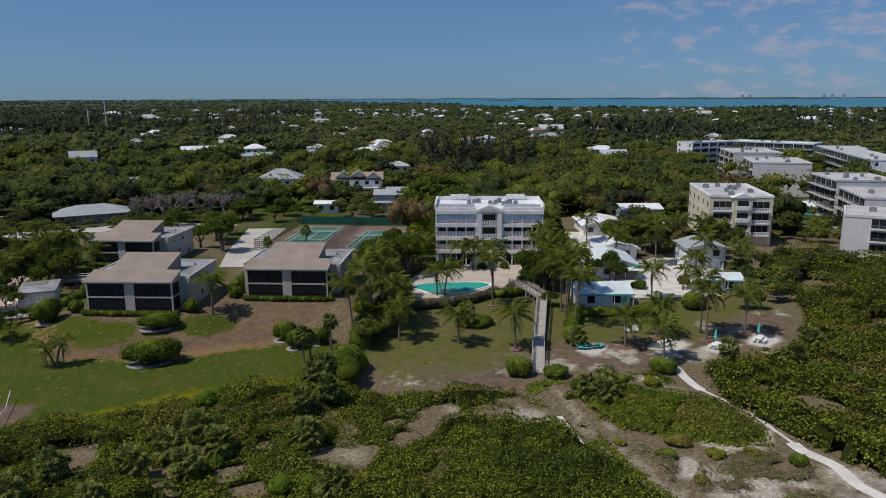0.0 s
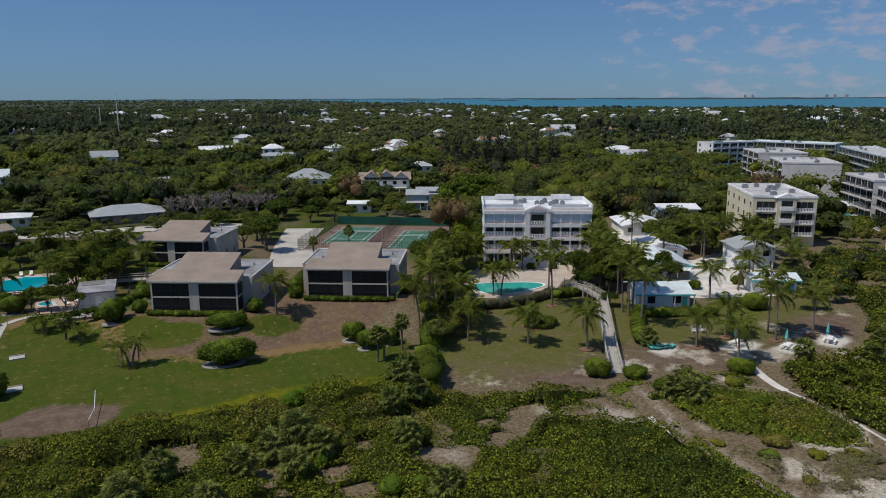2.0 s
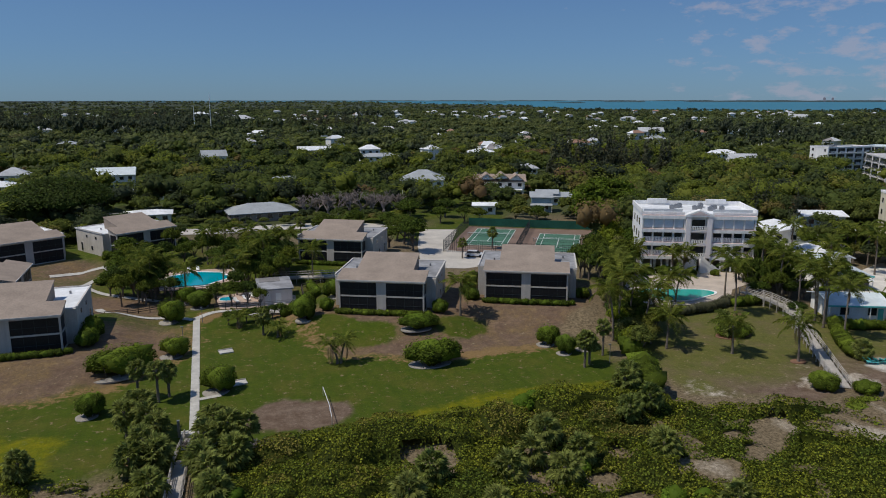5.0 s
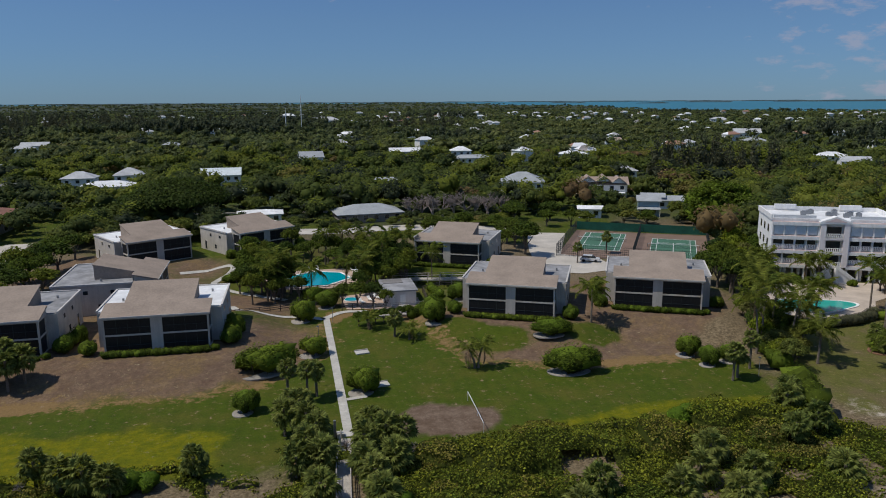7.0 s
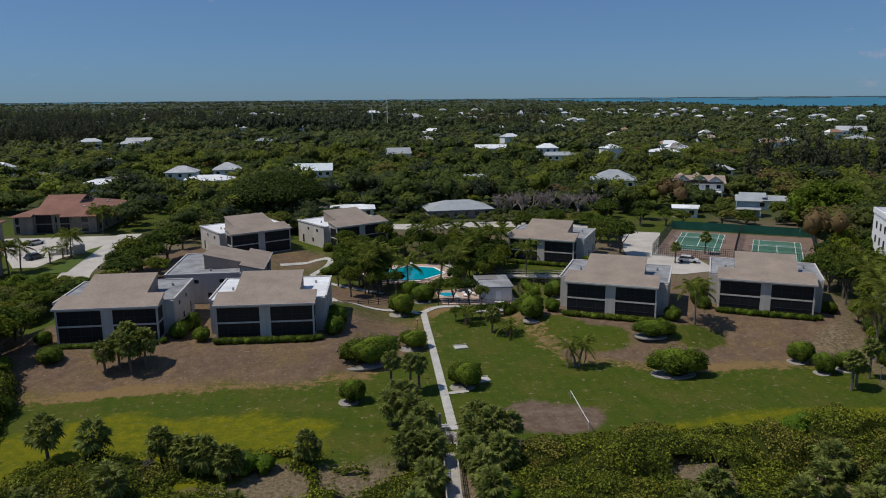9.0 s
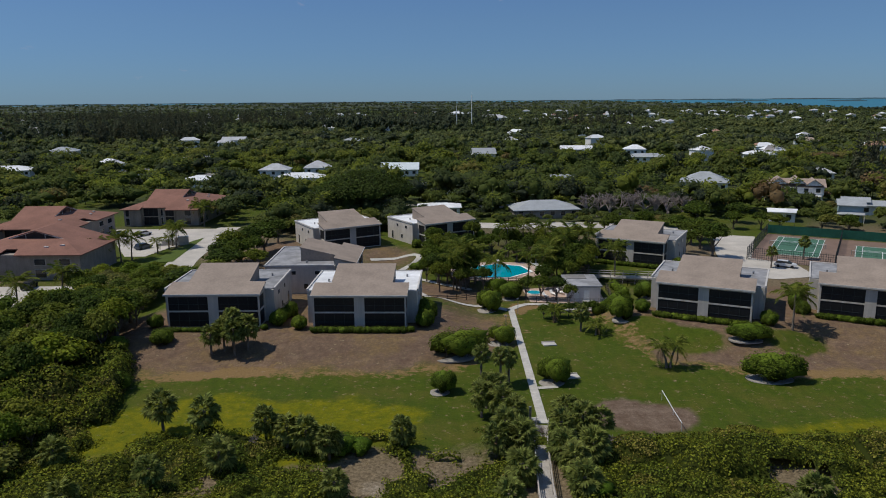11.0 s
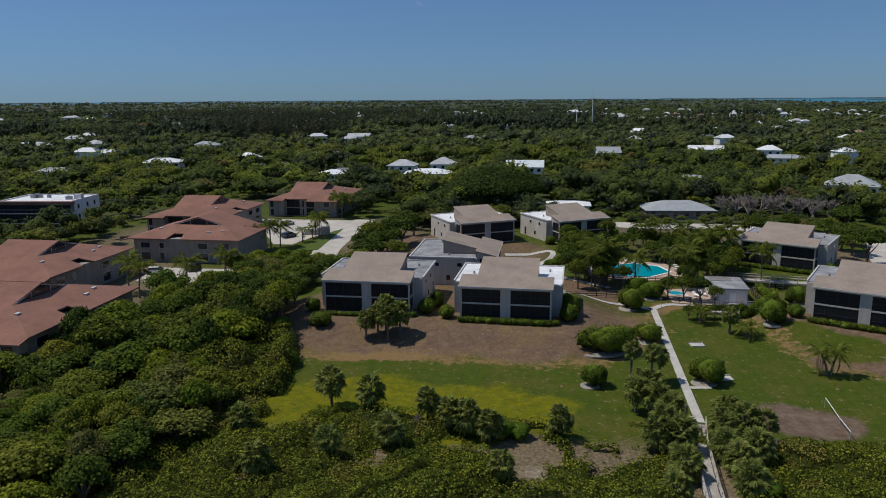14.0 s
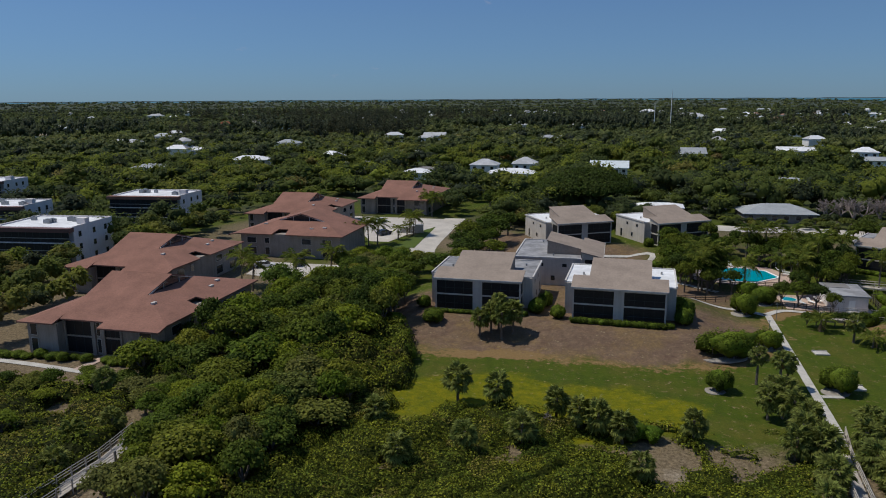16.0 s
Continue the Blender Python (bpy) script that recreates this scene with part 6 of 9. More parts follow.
def draped(name, pts, mat, label, category, lift=0.03, step=1.2, kind="structure"):
    """A sheet laid over the ground inside an outline."""
    px, py = [p[0] for p in pts], [p[1] for p in pts]
    b = bmesh.new()
    b.faces.new([b.verts.new((x, y, 0)) for x, y in pts])
    for lo, hi, ax in ((min(px), max(px), 0), (min(py), max(py), 1)):
        v = lo + step
        while v < hi:
            co, no = ((v, 0, 0), (1, 0, 0)) if ax == 0 else ((0, v, 0), (0, 1, 0))
            bmesh.ops.bisect_plane(b, geom=b.verts[:] + b.edges[:] + b.faces[:], plane_co=co, plane_no=no)
            v += step
    for v in b.verts:
        v.co.z = ground_z(v.co.x, v.co.y) + lift + 0.06
    return solo(name, b, mat, label, category, "", kind)


def ribbon(pts, width, n=6):
    """Outline of a way of that width along a smooth line."""
    out = []
    for (p0, p1, p2, p3) in zip([pts[0]] + pts[:-2], pts[:-1], pts[1:], pts[2:] + [pts[-1]]):
        for k in range(n):
            t = k / n
            out.append(tuple(0.5 * ((2 * b) + (-a + c) * t + (2 * a - 5 * b + 4 * c - d) * t * t + (-a + 3 * b - 3 * c + d) * t ** 3) for a, b, c, d in zip(p0, p1, p2, p3)))
    out.append(pts[-1])
    left, right = [], []
    for i, p in enumerate(out):
        a, c = out[max(i - 1, 0)], out[min(i + 1, len(out) - 1)]
        dx, dy = c[0] - a[0], c[1] - a[1]
        q = math.hypot(dx, dy) + 1e-9
        left.append((p[0] - dy / q * width / 2, p[1] + dx / q * width / 2))
        right.append((p[0] + dy / q * width / 2, p[1] - dx / q * width / 2))
    return left + right[::-1]


draped("road", ribbon([(-99, 168), (-102, 180), (-103.5, 205), (-104, 226)], 6.5), M_SHELL, "pale shell-surfaced drive", "road")
draped("road", [(-107, 207), (-111, 196), (-113, 186), (-118, 186), (-128, 204), (-136, 219), (-136, 224), (-104, 224)], M_SHELL, "pale parking area beside the drive", "road", 0.035)
draped("road", [(-132, 146), (-112, 140), (-108, 152), (-116, 158), (-134, 158)], M_SHELL, "pale parking court", "road")
draped("road", ribbon([(-40, 228), (-20, 224), (-6, 225), (12, 222), (28, 212)], 9), M_SHELL, "pale shell drive behind the villas", "road")
draped("road", [(18, 162), (27, 158), (36, 160), (37, 171), (30, 178), (42, 204), (32, 208), (24, 184)], M_SHELL, "pale shell drive beside the courts", "road")
draped("road", ribbon([(-36, 152), (-50, 166), (-47, 180), (-58, 178)], 1.3), M_CONCRETE, "narrow concrete footpath", "path", 0.05)
draped("road", ribbon([(-92, 262), (-60, 268), (-20, 262)], 5), M_SHELL, "pale lane", "road")

# garden path of square slabs
walkway = thing("walkway", -30.0, 92.5, 0, 0, "straight footpath of pale concrete slabs across the lawn", "path", "", "structure")
slab_me = None
for k in range(33):
    y = k * 1.42
    if slab_me is None:
        s = part("slab", boxed(-0.54, 0, -0.1, 0.54, 1.39, 0.05), M_CONCRETE, walkway)
        slab_me = s.data
    else:
        s = share("slab", slab_me, walkway, Matrix.Identity(4))
    s.matrix_basis = pose(-0.35 + 0.012 * y + 0.35 * math.sin(y * 0.02), y, ground_z(-30, 92.5 + y) + 0.03)
draped("path", ribbon([(-30, 138), (-26.5, 141.5), (-22, 141)], 1.3), M_CONCRETE, "concrete path to the pool gate", "path", 0.04)
draped("path", ribbon([(-30, 138), (-34, 140.5), (-41, 141), (-46, 150)], 1.3), M_CONCRETE, "concrete path beside the villas", "path", 0.04)
draped("path", ribbon([(-29.6, 102.8), (-27, 103.2)], 0.8), M_CONCRETE, "short concrete spur", "path", 0.04)
for x, y in ((-25.6, 119.7), (-24.6, 106.6)):
    t = thing("concrete_slab", x, y, ground_z(x, y), 8, "small pale concrete pad in the lawn", "slab")
    part("pad", boxed(-1.0, -0.7, -0.1, 1.0, 0.7, 0.18), M_CONCRETE, t)
    part("kerb", boxed(-1.05, 0.7, -0.1, 1.05, 0.82, 0.3), M_DECKWOOD, t)


def boardwalk(pts, width, label, rail=True, deck_mat=None):
    """A raised timber way along pts, with planks, posts and rails."""
    t = thing("boardwalk", 0, 0, 0, 0, label, "boardwalk")
    planks = bmesh.new()
    post0 = None
    for (a, b_) in zip(pts, pts[1:]):
        a, b_ = Vector(a), Vector(b_)
        d = b_ - a
        rz = math.degrees(math.atan2(d.y, d.x)) - 90
        tilt = math.degrees(math.atan2(d.z, math.hypot(d.x, d.y)))
        n_p = int(d.length / 0.145)
        for k in range(n_p):
            p = a + d * (k / n_p)
            one = boxed(-width / 2, 0, -0.04, width / 2, 0.132, 0)
            one.transform(pose(p.x, p.y, p.z, tilt, 0, rz))
            tmp = bpy.data.meshes.new("tmp")
            one.to_mesh(tmp)
            planks.from_mesh(tmp)
            one.free()
            bpy.data.meshes.remove(tmp)
        side = Vector((-d.y, d.x, 0)).normalized() * (width / 2)
        for s in (-1, 1):
            n_q = max(2, int(d.length / 1.8))
            for k in range(n_q + 1):
                p = a + d * (k / n_q) + side * s
                m = pose(p.x, p.y, p.z, 0, 0, rz)
                if post0 is None:
                    q = part("post", boxed(-0.06, -0.06, -1.6, 0.06, 0.06, 1.05 if rail else 0.15), M_DECKWOOD, t)
                    post0, q.matrix_basis = q.data, m
                else:
                    share("post", post0, t, m)
            if rail:
                for h in (1.02, 0.72, 0.42):
                    p0, p1 = a + side * s + Vector((0, 0, h)), b_ + side * s + Vector((0, 0, h))
                    part("rail", tube(bmesh.new(), [p0, p1], [0.055, 0.055], 4), M_DECKWOOD, t)
        for s in (-1, 1):
            part("joist", tube(bmesh.new(), [a + side * s * 0.8 - Vector((0, 0, 0.14)), b_ + side * s * 0.8 - Vector((0, 0, 0.14))], [0.08, 0.08], 4), M_DECKWOOD, t)
    tagged(part("decking", planks, deck_mat or M_DECKWOOD, t), kind="stuff")
    return t


boardwalk([(49.2, 79.0, 0.15), (54.4, 87.4, 0.7), (67.0, 106.8, 1.35), (67.9, 112.5, 1.4), (67.6, 118.5, 1.3)], 1.7, "raised weathered timber boardwalk with railings")
boardwalk([(-30.6, 92.0, 0.1), (-31.6, 86, 0.25), (-32.4, 77, 0.4), (-33.2, 62, 0.4)], 1.4, "grey timber beach boardwalk with railings")
boardwalk([(-106.2, 55, 0.5), (-105.3, 68, 0.6), (-106.0, 74.4, 0.55)], 1.9, "pale timber beach boardwalk with railings")

# tennis courts
ca = -31
courts = thing("tennis_court", 53.4, 184.2, ground_z(53, 184), ca, "two green tennis courts inside a fenced brown surround", "tennis court")
part("surround", boxed(-17.6, -19.5, -0.1, 17.6, 17.2, 0.08), M_COURTRED, courts, "red-brown court surround")
for cx, cy in ((-9.0, 2.2), (9.2, -2.4)):
    pl = part("court_surface", boxed(cx - 5.6, cy - 12.1, 0.08, cx + 5.6, cy + 12.1, 0.095), M_COURT, courts, "green hard court with white lines")
    b = bmesh.new()
    for x in (-5.49, -4.11, 4.11, 5.49):
        box(b, cx + x - 0.06, cy - 11.88, 0.096, cx + x + 0.06, cy + 11.88, 0.104)
    for y, w in ((-11.88, 5.58), (11.88, 5.58), (-6.4, 4.2), (6.4, 4.2)):
        box(b, cx - w, cy + y - 0.09, 0.1045, cx + w, cy + y + 0.09, 0.110)
    box(b, cx - 0.08, cy - 6.4, 0.0965, cx + 0.08, cy + 6.4, 0.1035)
    part("line", b, M_LINE, pl)
    b = bmesh.new()
    for q in range(32):
        box(b, cx - 6.2 + q * 0.4 - 0.012, cy - 0.01, 0.12, cx - 6.2 + q * 0.4 + 0.012, cy + 0.01, 1.0)
    for q in range(4):
        box(b, cx - 6.2, cy - 0.011, 0.15 + q * 0.22, cx + 6.2, cy + 0.011, 0.175 + q * 0.22)
    nt = part("net", b, M_FENCEMESH, courts)
    part("net_tape", boxed(cx - 6.2, cy - 0.04, 1.0, cx + 6.2, cy + 0.04, 1.08), M_LINE, nt)
    for s in (-1, 1):
        part("net_post", tube(bmesh.new(), [(cx + s * 6.3, cy, 0.08), (cx + s * 6.3, cy, 1.15)], [0.06, 0.06], 6), M_METAL, courts)
fence = thing("court_fence", 53.4, 184.2, 0, ca, "tall court fence with green windscreen and dark mesh", "fence")
part("windscreen", boxed(-17.6, 17.2, 0.3, 17.6, 17.24, 2.6), M_WINDSCREEN, fence, "dark green windscreen")
for k in range(12):
    x = -17.6 + k * 35.2 / 11
    for y in (-19.5, 17.3):
        part("post", tube(bmesh.new(), [(x, y, 0), (x, y, 3.1)], [0.05, 0.05], 6), M_FENCEMESH, fence)
for x in (-17.6, 0.2, 17.6):
    for k in range(12):
        y = -19.5 + k * 36.8 / 11
        part("post", tube(bmesh.new(), [(x, y, 0), (x, y, 3.1)], [0.05, 0.05], 6), M_FENCEMESH, fence)
        if k < 11:
            b = bmesh.new()
            for q in range(7):
                yy = y + q * 36.8 / 77
                box(b, x - 0.012, yy - 0.03, 0.1, x + 0.012, yy + 0.03, 3.0)
            for q in range(6):
                box(b, x - 0.012, y, 0.3 + q * 0.5, x + 0.012, y + 36.8 / 11, 0.36 + q * 0.5)
            part("mesh_panel", b, M_FENCEMESH, fence)
for x in np.linspace(-17.6, 17.6, 12)[:-1]:
    b = bmesh.new()
    for q in range(7):
        box(b, x + q * 0.457 - 0.03, -19.51, 0.1, x + q * 0.457 + 0.03, -19.49, 3.0)
    for q in range(6):
        box(b, x, -19.51, 0.3 + q * 0.5, x + 3.2, -19.49, 0.36 + q * 0.5)
    part("mesh_panel", b, M_FENCEMESH, fence)


# ---- pools ----
def blob(cx, cy, rx, ry, rot, n=40, wave=(0.0, 0, 0.0)):
    out = []
    for k in range(n):
        a = 2 * math.pi * k / n
        r = 1 + wave[0] * math.sin(wave[1] * a + wave[2])
        x, y = rx * r * math.cos(a), ry * r * math.sin(a)
        c, s = math.cos(radians(rot)), math.sin(radians(rot))
        out.append((cx + x * c - y * s, cy + x * s + y * c))
    return out


def pool(name, outline, z, water, label, parent_label=""):
    t = thing("swimming_pool", 0, 0, 0, 0, label, "pool")
    cx, cy = sum(p[0] for p in outline) / len(outline), sum(p[1] for p in outline) / len(outline)
    part("water", sheet(bmesh.new(), [(x, y, z) for x, y in outline], 0.1), water, t)
    b = bmesh.new()
    out = [(cx + (x - cx) * 1.07, cy + (y - cy) * 1.07) for x, y in outline]
    k = len(outline)
    v0 = [b.verts.new((x, y, z + 0.06)) for x, y in outline]
    v1 = [b.verts.new((x, y, z + 0.06)) for x, y in out]
    v2 = [b.verts.new((x, y, z - 0.15)) for x, y in out]
    v3 = [b.verts.new((x, y, z - 0.15)) for x, y in outline]
    for i in range(k):
        j = (i + 1) % k
        for p, q in ((v0, v1), (v1, v2), (v3, v0)):
            b.faces.new((p[i], p[j], q[j], q[i]))
    part("coping", b, M_WHITE, t, "pale pool coping")
    return t


draped("deck", [(48, 121), (54, 117.5), (64, 117.6), (70, 124), (80, 128), (84, 133), (74, 138.5), (62, 144), (52, 134)], M_DECKTAN, "tan pool deck", "pool deck", 0.03)
pool("pool", blob(57.2, 124.6, 7.2, 4.0, -14, 44, (0.13, 3, 0.6)), 0.16, M_POOL, "free-form swimming pool with green-blue water and pale coping")
draped("deck", [(-39.5, 161), (-32, 158.5), (-22, 159), (-19, 168), (-23, 176), (-34, 176), (-40, 170)], M_PAVER, "pinkish paved pool terrace", "pool deck", 0.03)
draped("median", [(-109.6, 179), (-104.2, 180), (-106.2, 210), (-108, 205)], M_GRASS, "strip of green grass beside the drive", "lawn", 0.07)
for k_, (x_, y_, w_, h_) in enumerate(((-110.2, 202.5, 1.5, 1.6), (-108.6, 200.5, 1.2, 2.2))):
    t = thing("garden_wall", x_, y_, 0, 15, "low pale stone-faced entrance wall", "wall")
    part("wall", boxed(-w_, -0.35, -0.1, w_, 0.35, h_), M_CONCRETE, t)
    part("cap", boxed(-w_ - 0.1, -0.45, h_, w_ + 0.1, 0.45, h_ + 0.12), M_WHITE, t, "pale cap")
pool("pool", [(-36.5, 166), (-33.6, 161.6), (-28.0, 160.8), (-22.5, 166.3), (-24.2, 171.5), (-29.3, 173.8), (-34.2, 171.2)], 0.2, M_POOL2, "angular swimming pool with bright blue water")
draped("deck", [(-25.5, 143), (-12, 141), (-11.5, 148), (-18, 154), (-26, 152)], M_PAVER, "pink paved sun deck beside the pool house", "pool deck", 0.035)
pool("pool", blob(-24.0, 149.2, 1.35, 1.35, 0, 20), 0.2, M_POOL2, "small round spa pool")

# pool house
ph = thing("pool_house", -15.6, 143.2, 0, -2, "small grey flat-roofed pool house with two white doors", "outbuilding")
part("wall", boxed(-2.9, 0, -0.2, 2.9, 8.5, 2.75), M_GREYPINK, ph)
part("roof", boxed(-3.2, -0.3, 2.75, 3.2, 8.8, 3.0), M_FLATROOF, ph, "pale flat roof")
for x in (-1.5, 0.4):
    dr = part("door", boxed(x - 0.5, -0.06, 0, x + 0.5, 0.02, 2.1), M_WHITE, ph, "white door")
    part("door_handle", boxed(x + 0.32, -0.1, 1.0, x + 0.4, -0.06, 1.06), M_METAL, dr)
part("roof_panel", boxed(-2.6, 5.2, 3.0, 1.2, 8.4, 3.08), M_DARKROOF, ph)
dk = thing("timber_deck", -17.5, 136.2, 0, -2, "dark timber deck with railing before the pool house", "deck")
part("platform", boxed(-3.6, 0, 0.0, 8.0, 4.4, 0.45), M_DECKWOOD, dk)
part("steps", boxed(1.2, 4.4, 0.0, 3.2, 6.9, 0.3), M_CONCRETE, dk)
for y in (0.05, 4.35):
    for k in range(9):
        part("post", boxed(-3.55 + k * 1.44, y - 0.05, 0.4, -3.45 + k * 1.44, y + 0.05, 1.4), M_DECKWOOD, dk)
    for z in (0.75, 1.05, 1.36):
        part("rail", boxed(-3.6, y - 0.03, z, 8.0, y + 0.03, z + 0.08), M_DECKWOOD, dk)
ramp_t = thing("timber_ramp", -9.5, 158.5, 0.2, -20, "grey timber ramp with railings beside the villa", "ramp")
part("ramp_deck", sheet(bmesh.new(), [(-5, -0.9, 0.6), (12, -0.9, 1.3), (12, 0.9, 1.3), (-5, 0.9, 0.6)], 0.2), M_DECKWOOD, ramp_t)
for y in (-0.9, 0.9):
    for k in range(8):
        x = -5 + k * 17 / 7
        z = 0.6 + (x + 5) * 0.7 / 17
        part("post", boxed(x - 0.06, y - 0.06, -0.3, x + 0.06, y + 0.06, z + 1.05), M_DECKWOOD, ramp_t)
    for h in (0.5, 1.0):
        part("rail", tube(bmesh.new(), [(-5, y, 0.6 + h), (12, y, 1.3 + h)], [0.06, 0.06], 4), M_DECKWOOD, ramp_t)
def timber_fence(pts, z, label):
    """Dark timber railing along a line: posts with three rails."""
    t = thing("timber_fence", 0, 0, 0, 0, label, "fence")
    for a, c in zip(pts, pts[1:]):
        n_ = max(1, int(math.hypot(c[0] - a[0], c[1] - a[1]) / 1.6))
        for k in range(n_ + 1):
            x, y = a[0] + (c[0] - a[0]) * k / n_, a[1] + (c[1] - a[1]) * k / n_
            part("post", boxed(x - 0.06, y - 0.06, z - 0.3, x + 0.06, y + 0.06, z + 1.1), M_DARKTIMBER, t)
        for h in (0.35, 0.7, 1.03):
            part("rail", tube(bmesh.new(), [(a[0], a[1], z + h), (c[0], c[1], z + h)], [0.06, 0.06], 4), M_DARKTIMBER, t)
    return t


M_DARKTIMBER = surface("dark_timber", (0.085, 0.070, 0.060), (0.060, 0.050, 0.043), 0.9, 5, 0.8, 0.3, 0.3)
timber_fence([(-46, 143.6), (-39, 144.4), (-33.5, 146.2), (-28, 145.0)], 0.2, "dark timber railing below the pool trees")
timber_fence([(-26.4, 142.6), (-19.0, 141.2), (-19.2, 137.4)], 0.3, "dark timber railing beside the spa deck")
timber_fence([(-39.8, 159.4), (-33, 157.2), (-25, 157.4), (-18.4, 160.0)], 0.2, "dark timber railing before the pool terrace")
timber_fence([(-10.6, 143.5), (-10.0, 150.5), (-5.0, 153.5), (0.5, 152.2)], 0.5, "dark timber railing beside the ramp")
for k, (x, y, r) in enumerate(((-20.8, 168.6, 80), (-20.4, 170.4, 84), (-21.0, 172.2, 76), (-38.2, 166.4, -80), (-38.4, 168.0, -84), (-30.6, 175.2, 4), (-28.8, 175.3, 0), (-20.6, 147.4, 30), (-19.2, 148.6, 34), (-22.4, 146.2, 20))):
    t = thing("pool_lounger", x, y, 0.2, r, "pale slatted pool lounger on the paved terrace", "lounger", "pool loungers")
    part("bed", boxed(-0.32, -0.95, 0.26, 0.32, 0.45, 0.33), M_WHITE, t)
    part("backrest", sheet(bmesh.new(), [(-0.32, 0.45, 0.33), (0.32, 0.45, 0.33), (0.32, 0.95, 0.78), (-0.32, 0.95, 0.78)], 0.05), M_WHITE, t)
    for sx in (-0.27, 0.27):
        for sy in (-0.85, 0.35):
            part("leg", boxed(sx - 0.03, sy - 0.03, -0.15, sx + 0.03, sy + 0.03, 0.26), M_METAL, t)

# gazebo among the pool trees
gz = thing("gazebo", -19.0, 176.5, 0.1, 10, "small open gazebo with tan hipped roof", "gazebo")
b = bmesh.new()
for i in range(4):
    p = [(-2, -2, 2.5), (2, -2, 2.5), (2, 2, 2.5), (-2, 2, 2.5)]
    sheet(b, [p[i], p[(i + 1) % 4], (0, 0, 3.7)], 0.1)
part("roof", b, M_TANROOF, gz)
for x in (-1.6, 1.6):
    for y in (-1.6, 1.6):
        part("post", boxed(x - 0.08, y - 0.08, 0, x + 0.08, y + 0.08, 2.55), M_WHITE, gz)

# volleyball net
vn = thing("volleyball_net", 0, 0, 0, 0, "sagging white lawn net on two short poles", "net")
A_, B_ = Vector((-14.85, 98.8, 0)), Vector((-15.4, 89.8, 0))
for p in (A_, B_):
    part("pole", tube(bmesh.new(), [p, p + Vector((0, 0, 1.3))], [0.035, 0.035], 6), M_STEEL, vn)
part("net_tape", tube(bmesh.new(), [A_ + Vector((0, 0, 1.25)), (A_ + B_) / 2 + Vector((0.25, 0, 0.75)), B_ + Vector((0, 0, 1.2))], [0.045, 0.045, 0.045], 5), M_LINE, vn)
part("middle_stake", tube(bmesh.new(), [(A_ + B_) / 2 + Vector((0.25, 0, 0)), (A_ + B_) / 2 + Vector((0.25, 0, 0.8))], [0.03, 0.03], 5), M_STEEL, vn)

# garden lamps and notice board
for x, y in ((-33.2, 108.4), (-31.6, 126.0), (-28.6, 136.0), (25.8, 97.4)):
    t = thing("garden_lamp", x, y, ground_z(x, y), 0, "slim metal garden lamp post", "lamp")
    part("post", tube(bmesh.new(), [(0, 0, 0), (0, 0, 2.6)], [0.05, 0.04], 6), M_METAL, t)
    part("lamp_head", boxed(-0.25, -0.1, 2.6, 0.1, 0.1, 2.72), M_METAL, t)
t = thing("shower_post", -31.9, 92.8, 0, 0, "grey outdoor shower post with pale box", "shower")
part("post", boxed(-0.14, -0.14, 0, 0.14, 0.14, 2.0), M_METAL, t)
part("basin", boxed(0.2, -0.4, 0, 1.0, 0.4, 0.5), M_CONCRETE, t)


# picnic tables, umbrellas, chairs
def picnic(x, y, rot):
    t = thing("picnic_table", x, y, 0.06, rot, "white picnic table with attached benches on sand", "table", "picnic tables")
    part("tabletop", boxed(-1.0, -0.4, 0.7, 1.0, 0.4, 0.76), M_WHITE, t)
    for s in (-1, 1):
        part("bench", boxed(-1.0, s * 0.75 - 0.15, 0.42, 1.0, s * 0.75 + 0.15, 0.47), M_WHITE, t)
        part("leg", wall_prism(bmesh.new(), [(s * 0.75, -0.8, 0), (s * 0.75, -0.7, 0), (s * 0.75, 0.1, 0.7), (s * 0.75, 0.0, 0.7)], (0.06, 0, 0)), M_WHITE, t)
        part("leg", wall_prism(bmesh.new(), [(s * 0.75, 0.8, 0), (s * 0.75, 0.7, 0), (s * 0.75, -0.1, 0.7), (s * 0.75, 0.0, 0.7)], (0.065, 0, 0)), M_WHITE, t)
    u = thing("closed_umbrella", x + 1.0, y + 1.2, 0.0, rot, "folded turquoise sun umbrella beside the picnic table", "umbrella", "sun umbrellas")
    part("pole", tube(bmesh.new(), [(0, 0, 0), (0, 0, 2.6)], [0.035, 0.03], 6), M_WHITE, u)
    part("canopy", tube(bmesh.new(), [(0, 0, 0.95), (0, 0, 1.2), (0, 0, 2.2), (0, 0, 2.55)], [0.12, 0.26, 0.15, 0.03], 8), M_AQUA, u)


for k, (x, y) in enumerate(((72.6, 80.8), (78.3, 76.5), (86.5, 76.0))):
    picnic(x, y, 12 + 9 * k)
for k in range(5):
    t = thing("sun_lounger", 60.2 + k * 0.72, 84.6 - k * 0.12, 0.03, 60 + 14 * k, "turquoise plastic sun lounger on sand", "lounger", "turquoise loungers")
    part("bed", boxed(-0.33, -0.9, 0.28, 0.33, 0.5, 0.36), M_AQUA, t)
    part("backrest", sheet(bmesh.new(), [(-0.33, 0.5, 0.36), (0.33, 0.5, 0.36), (0.33, 1.0, 0.85), (-0.33, 1.0, 0.85)], 0.06), M_AQUA, t)
    for sx in (-0.28, 0.28):
        for sy in (-0.8, 0.4):
            part("leg", boxed(sx - 0.03, sy - 0.03, 0, sx + 0.03, sy + 0.03, 0.28), M_AQUA, t)
